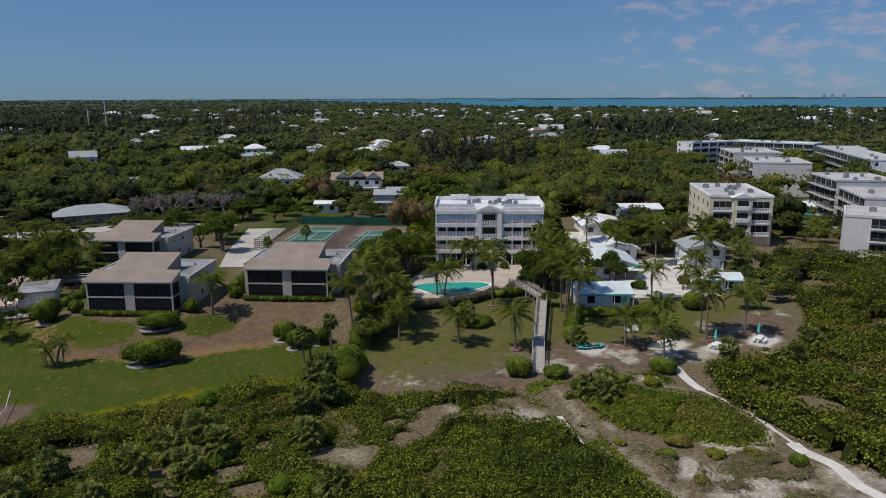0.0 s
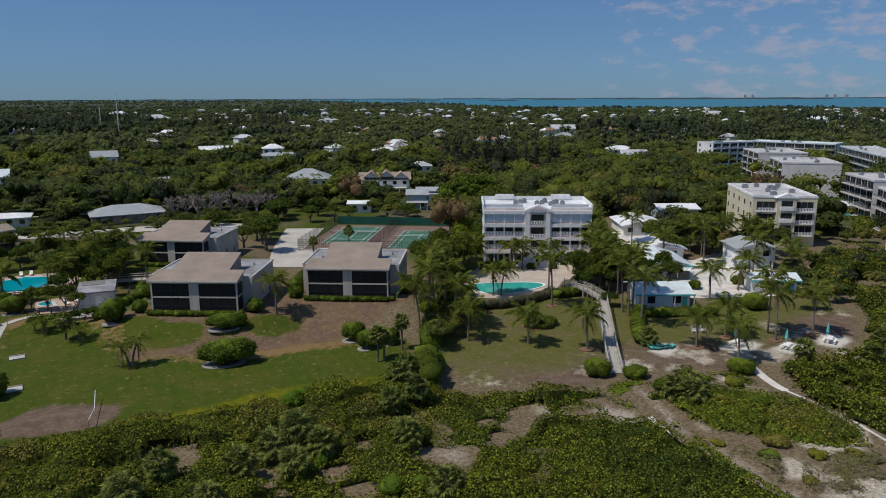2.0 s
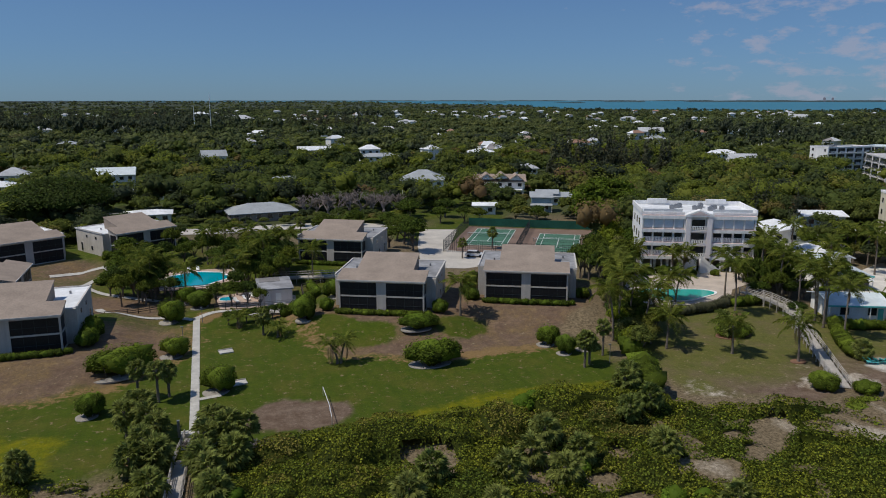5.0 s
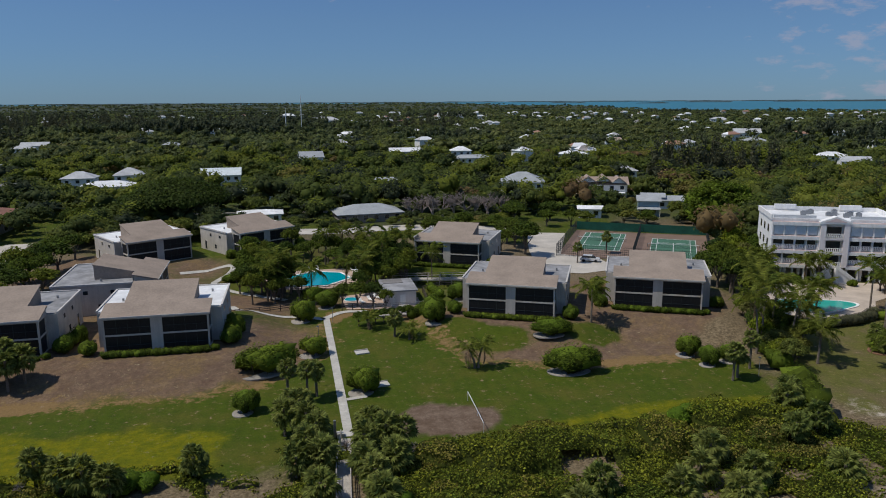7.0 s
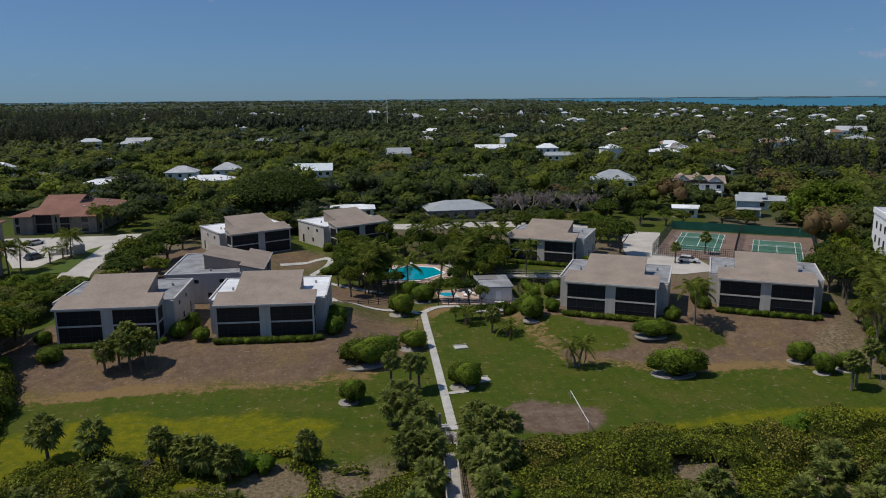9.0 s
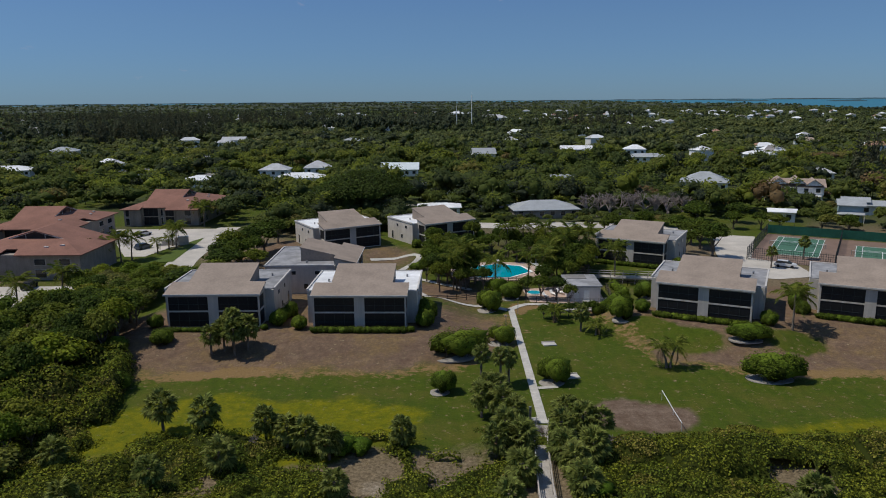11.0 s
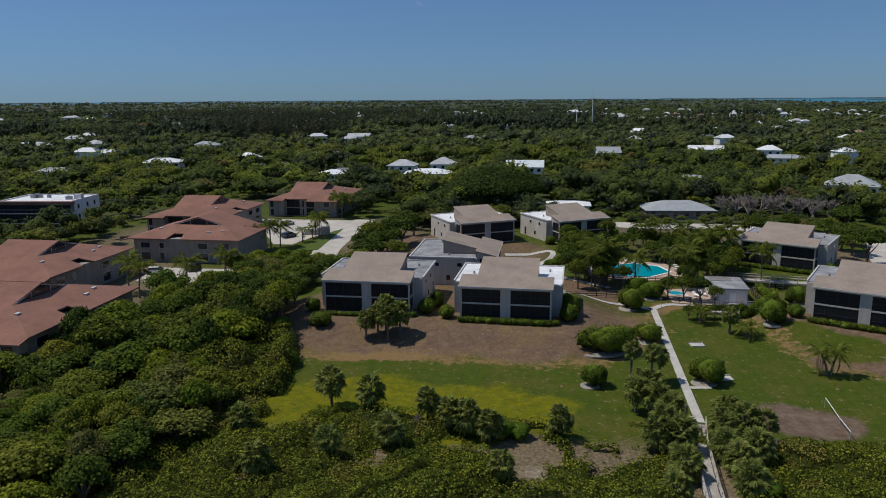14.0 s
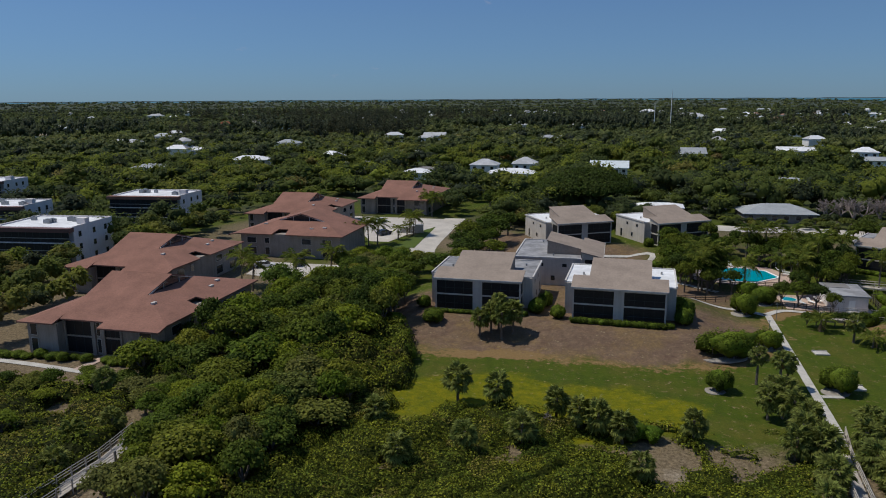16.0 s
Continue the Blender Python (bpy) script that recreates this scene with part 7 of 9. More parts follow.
for x, y, r in ((71.2, 88.0, 30), (72.4, 87.6, -20), (73.0, 88.6, 60)):
    t = thing("garden_chair", x, y, 0.02, r, "white slatted wooden garden chair on the lawn", "chair", "white garden chairs")
    part("seat", boxed(-0.35, -0.35, 0.36, 0.35, 0.35, 0.42), M_WHITE, t)
    part("backrest", sheet(bmesh.new(), [(-0.35, 0.35, 0.4), (0.35, 0.35, 0.4), (0.35, 0.6, 1.05), (-0.35, 0.6, 1.05)], 0.05), M_WHITE, t)
    for sx in (-0.36, 0.36):
        part("armrest", boxed(sx - 0.07, -0.4, 0.58, sx + 0.07, 0.42, 0.62), M_WHITE, t)
        for sy in (-0.32, 0.3):
            part("leg", boxed(sx - 0.04, sy - 0.04, 0, sx + 0.04, sy + 0.04, 0.58), M_WHITE, t)
draped("sand", [(76, 108), (84, 104), (92, 101), (101, 98), (105, 106), (112, 108), (122, 120), (118, 132), (108, 128), (104, 136), (112, 150), (120, 160), (104, 170), (100, 150), (92, 134), (84, 118)], M_SAND, "pale sand court between the beach cottages", "sand", 0.0)
draped("path", ribbon([(67.8, 74.0), (67.4, 72.4), (66.2, 69.6), (65.4, 67.0), (65.2, 65.4)], 1.25), M_SAND, "pale sand path through the dunes", "path", 0.0)
draped("path", ribbon([(65.2, 65.6), (65.3, 61), (65.0, 56.3), (64.3, 53.2), (63.6, 50.2)], 0.45), M_SAND, "narrow sand path between dune shrubs", "path", 0.005)
draped("path", ribbon([(63.6, 50.4), (63.1, 48.6), (63.4, 45.0), (62.1, 41.6), (62.0, 38.0), (60, 32), (54, 25)], 1.5), M_SAND, "wider pale sand path to the beach", "path", 0.0)
draped("path", ribbon([(44.4, 66.4), (43.4, 62), (42.5, 58), (42.9, 53), (42.6, 48), (43.2, 42), (42, 34)], 0.7), M_SAND, "worn sandy track beside the dune shrubs", "path", 0.0)


# parked cars
def car(x, y, rot, mat, label):
    t = thing("car", x, y, 0.1 + ground_z(x, y), rot, label, "car", "parked cars")
    b = bmesh.new()
    prof = [(-2.2, 0.35), (-2.25, 0.85), (-1.2, 0.98), (1.5, 0.92), (2.2, 0.75), (2.25, 0.35)]
    wall_prism(b, [(px, -0.88, pz) for px, pz in prof], (0, 1.76, 0))
    part("body", b, mat, t)
    g = part("cabin", wall_prism(bmesh.new(), [(-2.0, -0.76, 0.93), (-1.6, -0.76, 1.42), (0.5, -0.76, 1.42), (1.3, -0.76, 0.93)], (0, 1.52, 0)), M_GLASS, t, "dark glazed cabin")
    part("roof", boxed(-1.65, -0.74, 1.422, 0.5, 0.74, 1.48), mat, g)
    for sx in (-1.4, 1.4):
        for sy in (-0.9, 0.9):
            part("wheel", tube(bmesh.new(), [(sx, sy - 0.1, 0.33), (sx, sy + 0.1, 0.33)], [0.33, 0.33], 10), M_TYRE, t)
    for sy in (-0.6, 0.6):
        part("headlight", boxed(2.2, sy - 0.15, 0.6, 2.27, sy + 0.15, 0.74), M_STEEL, t)


M_CARWHITE, M_CARDARK, M_CARBLUE = plain("white_car_paint", (0.75, 0.75, 0.75), 0.25), plain("dark_car_paint", (0.03, 0.032, 0.036), 0.2), plain("slate_car_paint", (0.06, 0.08, 0.11), 0.2)
car(-131, 152.5, 20, M_CARWHITE, "white estate car parked on pale shell")
car(-124.5, 156.5, 100, M_CARDARK, "dark car parked on pale shell")
car(-117.2, 195.6, 62, M_CARBLUE, "slate-coloured car in the parking area")
car(-124.5, 214.0, 62, M_CARWHITE, "white car in the parking area")
car(33.4, 168.6, -30, M_CARWHITE, "pale car parked beside the courts")
car(176, 138, 30, M_CARDARK, "dark car parked between blocks")
car(168, 122, 10, M_CARWHITE, "white van-like car parked between blocks")
# masonry sign and planter at the drive
t = thing("stone_planter", -112.5, 200, 0, 10, "low stacked stone planter wall beside the drive", "planter")
part("base", boxed(-2.4, -0.6, 0, 2.4, 0.6, 0.7), M_CONCRETE, t)
part("step", boxed(-1.4, -0.5, 0.7, 1.4, 0.5, 1.3), M_CONCRETE, t)
part("cap", boxed(-0.7, -0.4, 1.3, 0.7, 0.4, 1.7), M_CONCRETE, t)

# garden wall before the white condominium's pool
gw = thing("garden_wall", 0, 0, 0, 0, "low curved rough stone wall below the pool deck", "wall")
pts = [(43.5, 116.5), (47.5, 115.2), (52, 114.6), (56.5, 115.2), (60.5, 116.6), (63.5, 118.6)]
rw = random.Random(4)
stone = None
for a, c in zip(pts, pts[1:]):
    d = math.hypot(c[0] - a[0], c[1] - a[1])
    rz = math.degrees(math.atan2(c[1] - a[1], c[0] - a[0]))
    for k in range(int(d / 0.62)):
        for lev in range(3):
            u = (k + 0.5 * (lev % 2)) * 0.62 / d
            m = pose(a[0] + (c[0] - a[0]) * u, a[1] + (c[1] - a[1]) * u, lev * 0.36, 0, 0, rz + rw.uniform(-6, 6))
            if stone is None:
                bb = boxed(-0.3, -0.24, 0.0, 0.3, 0.24, 0.35)
                bmesh.ops.bevel(bb, geom=bb.edges[:], offset=0.05, segments=1, affect="EDGES")
                o = part("stone", bb, surface("rough_grey_stone", (0.24, 0.21, 0.18), (0.17, 0.15, 0.13), 0.95, 4, 0.8, 0.3, 0.5), gw)
                stone, o.matrix_basis = o.data, m
            else:
                share("stone", stone, gw, m)


# ---- palms ----
def frond_mesh(name, length, rise, droop, leaflets, mat, width=0.62):
    b = bmesh.new()
    r = random.Random(int(length * 100 + droop * 10))
    at = lambda s: Vector((length * (s - 0.12 * s * s), 0, length * (rise * s - droop * s * s)))
    for k in range(5):
        p, q = at(k / 5), at((k + 1) / 5)
        w0, w1 = 0.05 * (1 - k / 6), 0.05 * (1 - (k + 1) / 6)
        b.faces.new([b.verts.new(v) for v in (p + Vector((0, -w0, 0)), q + Vector((0, -w1, 0)), q + Vector((0, w1, 0)), p + Vector((0, w0, 0)))])
    for k in range(leaflets):
        s = 0.16 + 0.84 * k / (leaflets - 1)
        p = at(s)
        for side in (-1, 1):
            n_ = width * math.sin(math.pi * min(1, 0.18 + 0.80 * s)) * r.uniform(0.85, 1.15) + 0.12
            tip = p + Vector((n_ * 0.55, side * n_ * 0.9, -n_ * r.uniform(0.25, 0.8)))
            mid = p.lerp(tip, 0.45) + Vector((0, 0, 0.04))
            w = length * 0.56 / leaflets
            b.faces.new([b.verts.new(v) for v in (p, mid + Vector((w, 0, 0)), tip, mid - Vector((w, 0, 0)))])
    me = bpy.data.meshes.new(name)
    b.to_mesh(me)
    b.free()
    me.materials.append(mat)
    return me


FRONDS = [frond_mesh("frond", 2.6, 0.72, 0.62, 20, LEAF_PALM, 0.66), frond_mesh("frond", 3.0, 0.60, 0.72, 20, LEAF_PALM, 0.70), frond_mesh("frond", 2.9, 0.34, 0.78, 20, LEAF_PALM, 0.68)]
DRY = frond_mesh("frond", 2.0, -0.25, 0.9, 10, M_DRYFROND)


def fan_into(b, m, stem, size, r):
    """One fan leaf on its stalk, its segments arching over."""
    tip = Vector((stem, 0, stem * 0.1))
    put = lambda vs: b.faces.new([b.verts.new(m @ Vector(v)) for v in vs])
    put(((0, -0.03, 0), tip + Vector((0, -0.02, 0)), tip + Vector((0, 0.02, 0)), (0, 0.03, 0)))
    for k in range(15):
        a = radians(-133 + 19 * k)
        n_ = size * (0.70 + 0.30 * math.cos(a * 0.75)) * r.uniform(0.85, 1.12)
        d = Vector((math.cos(a), math.sin(a), 0))
        side = Vector((-math.sin(a), math.cos(a), 0)) * n_ * 0.125
        mid = tip + d * n_ * 0.55 + Vector((0, 0, 0.03))
        end = tip + d * n_ * 0.95 + Vector((0, 0, -n_ * r.uniform(0.08, 0.38)))
        put((tip, mid - side, end, mid + side))


def fan_mesh(name, stem, size, mat):
    b = bmesh.new()
    fan_into(b, Matrix.Identity(4), stem, size, random.Random(7))
    me = bpy.data.meshes.new(name)
    b.to_mesh(me)
    b.free()
    me.materials.append(mat)
    return me


def fan_head(seed, leaves):
    """A whole round head of fan leaves, for the smaller palms."""
    b, r = bmesh.new(), random.Random(seed)
    for k in range(leaves):
        u = (k + 0.5) / leaves
        fan_into(b, Matrix.Translation((0, 0, 0.1 - 0.5 * u)) @ pose(0, 0, 0, r.uniform(-60, 60), -64 + 112 * u + r.uniform(-10, 10), k * 137.5 + r.uniform(-15, 15)) @ Matrix.Scale(r.uniform(0.85, 1.1) * (0.8 + 0.3 * u), 4), 0.72, 0.66, r)
    me = bpy.data.meshes.new("fan_leaves")
    b.to_mesh(me)
    b.free()
    me.materials.append(LEAF_SABAL)
    return me


FAN = fan_mesh("fan_leaf", 0.72, 0.68, LEAF_SABAL)
FANDRY = fan_mesh("fan_leaf", 0.5, 0.6, M_DRYFROND)
HEADS = [fan_head(31, 40), fan_head(32, 36), fan_head(33, 44)]
rp = random.Random(21)


def palm(x, y, h, lean=0.0, lean_to=0.0, fronds=15, scale=1.0, trunk=0.15, dry=1):
    """A feather palm with a bending trunk."""
    t = thing("palm_tree", x, y, ground_z(x, y), 0, "slender coconut palm with arching green fronds" if h > 4.5 else "short feather palm with green fronds", "palm")
    dx, dy = math.cos(radians(lean_to)) * lean, math.sin(radians(lean_to)) * lean
    pts = [(dx * s * s, dy * s * s, h * s - (0.3 if s == 0 else 0)) for s in (0, 0.15, 0.4, 0.7, 1.0)]
    part("trunk", tube(bmesh.new(), pts, [trunk * 1.7, trunk * 1.15, trunk, trunk * 0.9, trunk * 0.8], 7), M_BARK, t)
    top = Vector(pts[-1])
    for k in range(fronds):
        u = k / fronds
        kind = 0 if u < 0.33 else 1 if u < 0.72 else 2
        m = Matrix.Translation(top) @ pose(0, 0, 0, rp.uniform(-8, 8), (-30, -10, 10)[kind] + rp.uniform(-10, 10), k * 137.5 + rp.uniform(-12, 12)) @ Matrix.Scale(scale * rp.uniform(0.85, 1.1), 4)
        share("frond", FRONDS[kind], t, m)
    for k in range(dry):
        share("dry_frond", DRY, t, Matrix.Translation(top - Vector((0, 0, 0.15))) @ pose(0, 0, 0, 0, 40, rp.uniform(0, 360)))
    return t


def sabal(x, y, h, leaves=0, scale=1.0):
    """A fan palm with a round head."""
    h = h + 0.7 if y > 84 and -80 < x < 30 and h < 3.3 else h + 0.55 if y < 84 else h
    t = thing("fan_palm", x, y, ground_z(x, y), rp.uniform(0, 360), "cabbage palm with a round head of green fan leaves" if h > 2.4 else "low cabbage palm growing among dune shrubs", "palm")
    part("trunk", tube(bmesh.new(), [(0, 0, -0.3), (0.03, 0, h * 0.5), (0, 0.04, h)], [0.2, 0.16, 0.17], 7), M_BARK, t)
    if leaves:
        for k in range(leaves):
            u = (k + 0.5) / leaves
            m = Matrix.Translation((0, 0.04, h + 0.1 - 0.5 * u)) @ pose(0, 0, 0, rp.uniform(-60, 60), -64 + 112 * u + rp.uniform(-10, 10), k * 137.5 + rp.uniform(-15, 15)) @ Matrix.Scale(scale * rp.uniform(0.85, 1.1) * (0.8 + 0.3 * u), 4)
            share("fan_leaf", FAN, t, m)
    else:
        share("fan_leaves", HEADS[rp.randrange(3)], t, Matrix.Translation((0, 0.04, h)) @ Matrix.Scale(scale * rp.uniform(0.9, 1.1), 4))
    for k in range(2):
        share("dry_leaf", FANDRY, t, Matrix.Translation((0, 0, h - 0.4)) @ pose(0, 0, 0, 0, 66, rp.uniform(0, 360)) @ Matrix.Scale(scale, 4))
    return t


# ---- trees and bushes ----
M_GRAVEL = surface("grey_gravel", (0.40, 0.365, 0.32), (0.30, 0.27, 0.24), 0.95, 6, 0.5, 0.25, 0.4)

def crown_mesh(name, seed, r, h, n_lumps, per, leaf, mat, z0=0.0, lump=1.0, aspect=0.62):
    q = np.random.RandomState(seed)
    one = lambda v: np.array([float(v)])
    c, rr = lumps_of(one(0), one(0), one(z0), one(r), one(h), q, n_lumps)
    rr = rr * lump
    p, nn = crown_points(c, rr, per, q, 0.6, 0.45)
    sz = q.uniform(0.6, 1.3, len(p)) * leaf
    return leaves_to_mesh(name, p, nn, sz, np.full(len(p), 0.5), mat, aspect, core_mesh(c, rr * 0.55, np.full(len(c), 0.5), seed))


def trunk_mesh(seed, h=2.6):
    q = random.Random(seed)
    b = bmesh.new()
    tube(b, [(0, 0, -0.4), (0.05, 0, h * 0.4), (0.1, 0.05, h)], [0.32, 0.2, 0.14], 7)
    for k in range(5):
        a = k * 1.26 + q.uniform(-0.4, 0.4)
        d = q.uniform(0.9, 1.7)
        tube(b, [(0.05, 0, h * 0.5), (math.cos(a) * d * 0.5, math.sin(a) * d * 0.5, h * 0.85), (math.cos(a) * d, math.sin(a) * d, h * 1.35)], [0.12, 0.09, 0.04], 5)
    me = bpy.data.meshes.new("trunk")
    bmesh.ops.recalc_face_normals(b, faces=b.faces[:])
    b.to_mesh(me)
    b.free()
    me.materials.append(M_TREEBARK)
    return me


CROWNS = [crown_mesh("crown", 100 + k, 3.0, 4.6, 26, 44, 0.215, LEAF_TREE, 1.4, 0.72) for k in range(5)]
GRAPES = [crown_mesh("crown", 120 + k, 3.0, 4.6, 26, 52, 0.185, LEAF_GRAPE, 0.9, 0.72, 0.75) for k in range(3)]


def dome_mesh(seed, per=80, leaf=0.14, mat=None):
    """A clipped, slightly lumpy dome of leaves, 1.55 wide either way and 2.25 high."""
    q = np.random.RandomState(seed)
    a = q.rand(9) * 6.283
    c = np.concatenate([[[0, 0, 1.0]], np.stack([np.cos(a) * 0.85, np.sin(a) * 0.85, 0.62 + 0.45 * q.rand(9)], -1)])
    r = np.concatenate([[[1.35, 1.35, 1.15]], np.stack([np.full(9, 0.75), np.full(9, 0.75), np.full(9, 0.85)], -1)])
    p, nn = crown_points(c, r, per, q, 0.35, 0.32)
    return leaves_to_mesh("crown", p, nn, q.uniform(0.6, 1.2, len(p)) * leaf, np.full(len(p), 0.5), mat or LEAF_BUSH, 0.7, core_mesh(c, r * 0.93, np.full(len(c), 0.5), seed))


SHRUBS = [dome_mesh(140 + k, 150, 0.105) for k in range(3)]
FINE = [dome_mesh(150 + k, 430, 0.064) for k in range(3)]
YELLOWISH = [dome_mesh(160 + k, 90, 0.13, LEAF_YELLOWISH) for k in range(3)]
FRESH = [dome_mesh(170 + k, 150, 0.11, LEAF_FRESH) for k in range(2)]
TRUNKS = [trunk_mesh(k) for k in range(3)]


def tree(x, y, r, h, seed=None, label="leafy broad-crowned evergreen tree", mesh=None):
    k = rp.randrange(1000) if seed is None else seed
    t = thing("tree", x, y, ground_z(x, y), rp.uniform(0, 360), label, "tree")
    s = Matrix.Diagonal((r / 3.0, r / 3.0, h / 6.0, 1))
    share("crown", mesh or CROWNS[k % 5], t, s)
    share("trunk", TRUNKS[k % 3], t, s)
    return t


def bush(x, y, r, h, stretch=1.0, rot=0.0, label="rounded clipped green bush on short stems", bed=True):
    r, h = (r * 1.07, h * 1.28) if bed else (r, h)
    t = thing("bush", x, y, ground_z(x, y), rot, label, "bush")
    share("crown", (FINE if bed or r > 1.7 else SHRUBS)[rp.randrange(3)], t, Matrix.Translation((0, 0, 0.3 if bed else 0)) @ Matrix.Diagonal((r * stretch / 1.55, r / 1.55, (h - 0.3 if bed else h) / 2.1, 1)))
    b = bmesh.new()
    for k in range(max(3, int(4 * stretch))):
        a = rp.uniform(0, 6.28)
        px, py = math.cos(a) * r * stretch * 0.5, math.sin(a) * r * 0.45
        tube(b, [(px * 0.8, py * 0.8, -0.2), (px, py, h * 0.5)], [0.06, 0.04], 5)
    tagged(part("stem_tangle", b, M_TREEBARK, t), kind="stuff")
    if bed:
        q = solo("planting_bed", sheet(bmesh.new(), [(px, py, 0.09) for px, py in blob(-0.5, -0.45, r * stretch * 0.72, r * 0.66, 0, 22, (0.05, 3, 1))], 0.2), M_GRAVEL, "pale gravel bed round a bush", "gravel bed")
        q.matrix_basis = pose(x, y, ground_z(x, y), 0, 0, rot)
    return t


def hedge(pts, width, height, label, leaf=0.13, density=42, mat=None):
    """A clipped hedge along a line."""
    q = np.random.RandomState(int(abs(pts[0][0] * 13 + pts[0][1])))
    cen, rad = [], []
    for a, c in zip(pts, pts[1:]):
        d = math.hypot(c[0] - a[0], c[1] - a[1])
        n_ = max(2, int(d / (width * 0.34)))
        for k in range(n_ + 1):
            x, y = a[0] + (c[0] - a[0]) * k / n_ + q.uniform(-0.08, 0.08), a[1] + (c[1] - a[1]) * k / n_ + q.uniform(-0.08, 0.08)
            cen.append((x, y, ground_z(x, y) + height * 0.45))
            rad.append((width * 0.55, width * 0.55, height * 0.58 * q.uniform(0.96, 1.05)))
    cen, rad = np.array(cen), np.array(rad)
    p, nn = crown_points(cen, rad, int(density * 1.9), q, 0.4, 0.35)
    me = leaves_to_mesh("hedge", p, nn, q.uniform(0.7, 1.2, len(p)) * leaf * 0.62, np.full(len(p), 0.4), mat or LEAF_BUSH, 0.7, core_mesh(cen, rad * 0.93, np.full(len(cen), 0.4)))
    return tagged(new("hedge", me), label, "hedge")


# hedges and bushes round the villas
for key, cx, cy, rot, pad in CONDOS[:6]:
    c, s = math.cos(radians(rot)), math.sin(radians(rot))
    at = lambda u, v: (cx + u * c - v * s, cy + u * s + v * c)
    hedge([at(-7.0, -1.5), at(0, -1.6), at(7.0, -1.5)], 1.3, 0.95 if key != "D" else 0.6, "low clipped green hedge before the villa porch")
    for u, v, r, h in ((9.7, 1.2, 1.4, 2.4), (-9.4, 0.4, 1.3, 2.2), (9.9, 4.2, 1.3, 2.0), (7.9, -1.0, 0.7, 0.9)):
        if rp.random() < 0.85:
            x, y = at(u, v)
            bush(x, y, r, h, 1.0, 0, "leafy shrub beside the villa wall", False)
for x, y, r, h, st, rot in ((-39.4, 114.2, 2.3, 3.4, 1.9, 18), (-32.8, 120.6, 1.9, 2.4, 1.1, 0), (-41.8, 102.2, 1.65, 2.5, 1.0, 0), (-27.2, 105.0, 2.0, 2.8, 1.1, 10), (1.8, 105.4, 2.5, 3.1, 1.6, -6), (3.4, 117.0, 2.1, 2.1, 1.5, -10),
                            (21.0, 107.4, 1.8, 2.5, 1.0, 0), (21.8, 103.0, 1.5, 2.2, 1.0, 0), (25.4, 103.6, 1.6, 2.2, 1.0, 0), (-33.5, 138.2, 2.2, 3.2, 1.0, 0), (-13.0, 127.6, 2.0, 3.2, 1.25, 60), (-6.0, 138.2, 1.8, 2.6, 1.2, 60), (-28.8, 146.0, 1.9, 2.4, 1.2, 40), (-31.2, 149.5, 1.7, 2.6, 1.1, 0)):
    bush(x, y, r, h, st, rot)
for x, y, r, h in ((46.8, 80.0, 1.9, 2.3), (50.9, 77.2, 1.6, 1.7), (65.2, 72.8, 1.9, 1.8), (82.0, 113.0, 2.2, 2.4), (101.0, 108.0, 1.6, 2.0), (65.0, 139.5, 1.5, 2.0), (61.5, 140.4, 1.6, 1.9), (70.0, 136.4, 1.0, 1.5), (74.5, 134.6, 1.0, 1.5), (80.5, 129.8, 1.9, 2.2), (77.5, 126.5, 1.6, 2.0), (-84.0, 104.0, 1.8, 2.4), (-83.5, 118.0, 1.6, 2.2), (-47.0, 170.0, 1.8, 1.8), (-89.5, 116.0, 2.0, 2.4)):
    bush(x, y, r, h, 1.1, 0, "rounded dense green leafy bush", False)
for k in range(7):
    x, y = -24.5 + k * 1.45, 133.2 + 0.25 * k
    tree(x, y, 1.25, 2.6, k, "small clipped tree in a row beside the deck")
t = solo("planting_bed", sheet(bmesh.new(), [(x, y, 0.12) for x, y in blob(50.9, 101.6, 3.4, 2.2, 10, 24)], 0.1), M_MULCH, "round bed of red mulch", "mulch bed")
bush(50.9, 101.9, 2.8, 1.5, 1.15, 10, "wide low clipped bush on red mulch", False)
for x, y in ((66.5, 82.6), (79.8, 80.1), (87.2, 79.6), (73.8, 84.3), (51.2, 88.6), (58.9, 110.4), (63.0, 118.0), (94, 97), (102, 99)):
    solo("planting_bed", sheet(bmesh.new(), [(px, py, 0.11) for px, py in blob(x, y, 1.2, 0.9, 0, 14)], 0.1), M_MULCH, "ring of red mulch round a palm", "mulch bed")
hedge([(-7.9, 153.7), (-8.2, 143.7), (-15.2, 134.2)], 1.8, 1.6, "angled clipped bright green hedge", 0.13, 70)
for x, y, r, h in ((-26.0, 145.6, 2.0, 4.6), (-36.5, 154.6, 2.6, 6.2), (-40.5, 157.0, 2.8, 6.8), (-33.6, 151.2, 2.0, 5.2), (-19.4, 157.2, 2.4, 5.8), (-16.2, 159.6, 2.6, 6.4), (-22.0, 151.8, 2.0, 5.4), (-23.4, 144.6, 2.2, 5.0), (-20.6, 144.2, 2.2, 4.8), (-18.6, 141.6, 1.6, 4.0), (21.0, 178.5, 4.2, 8.5), (-90.5, 179.0, 3.6, 8.0), (-87.3, 183.0, 3.4, 8.0), (-84.6, 177.0, 3.0, 7.0), (36.0, 231.0, 3.6, 6.5), (33.0, 224.0, 4.6, 6.6), (46.0, 226.0, 3.6, 6.5)):
    tree(x, y, r, h)
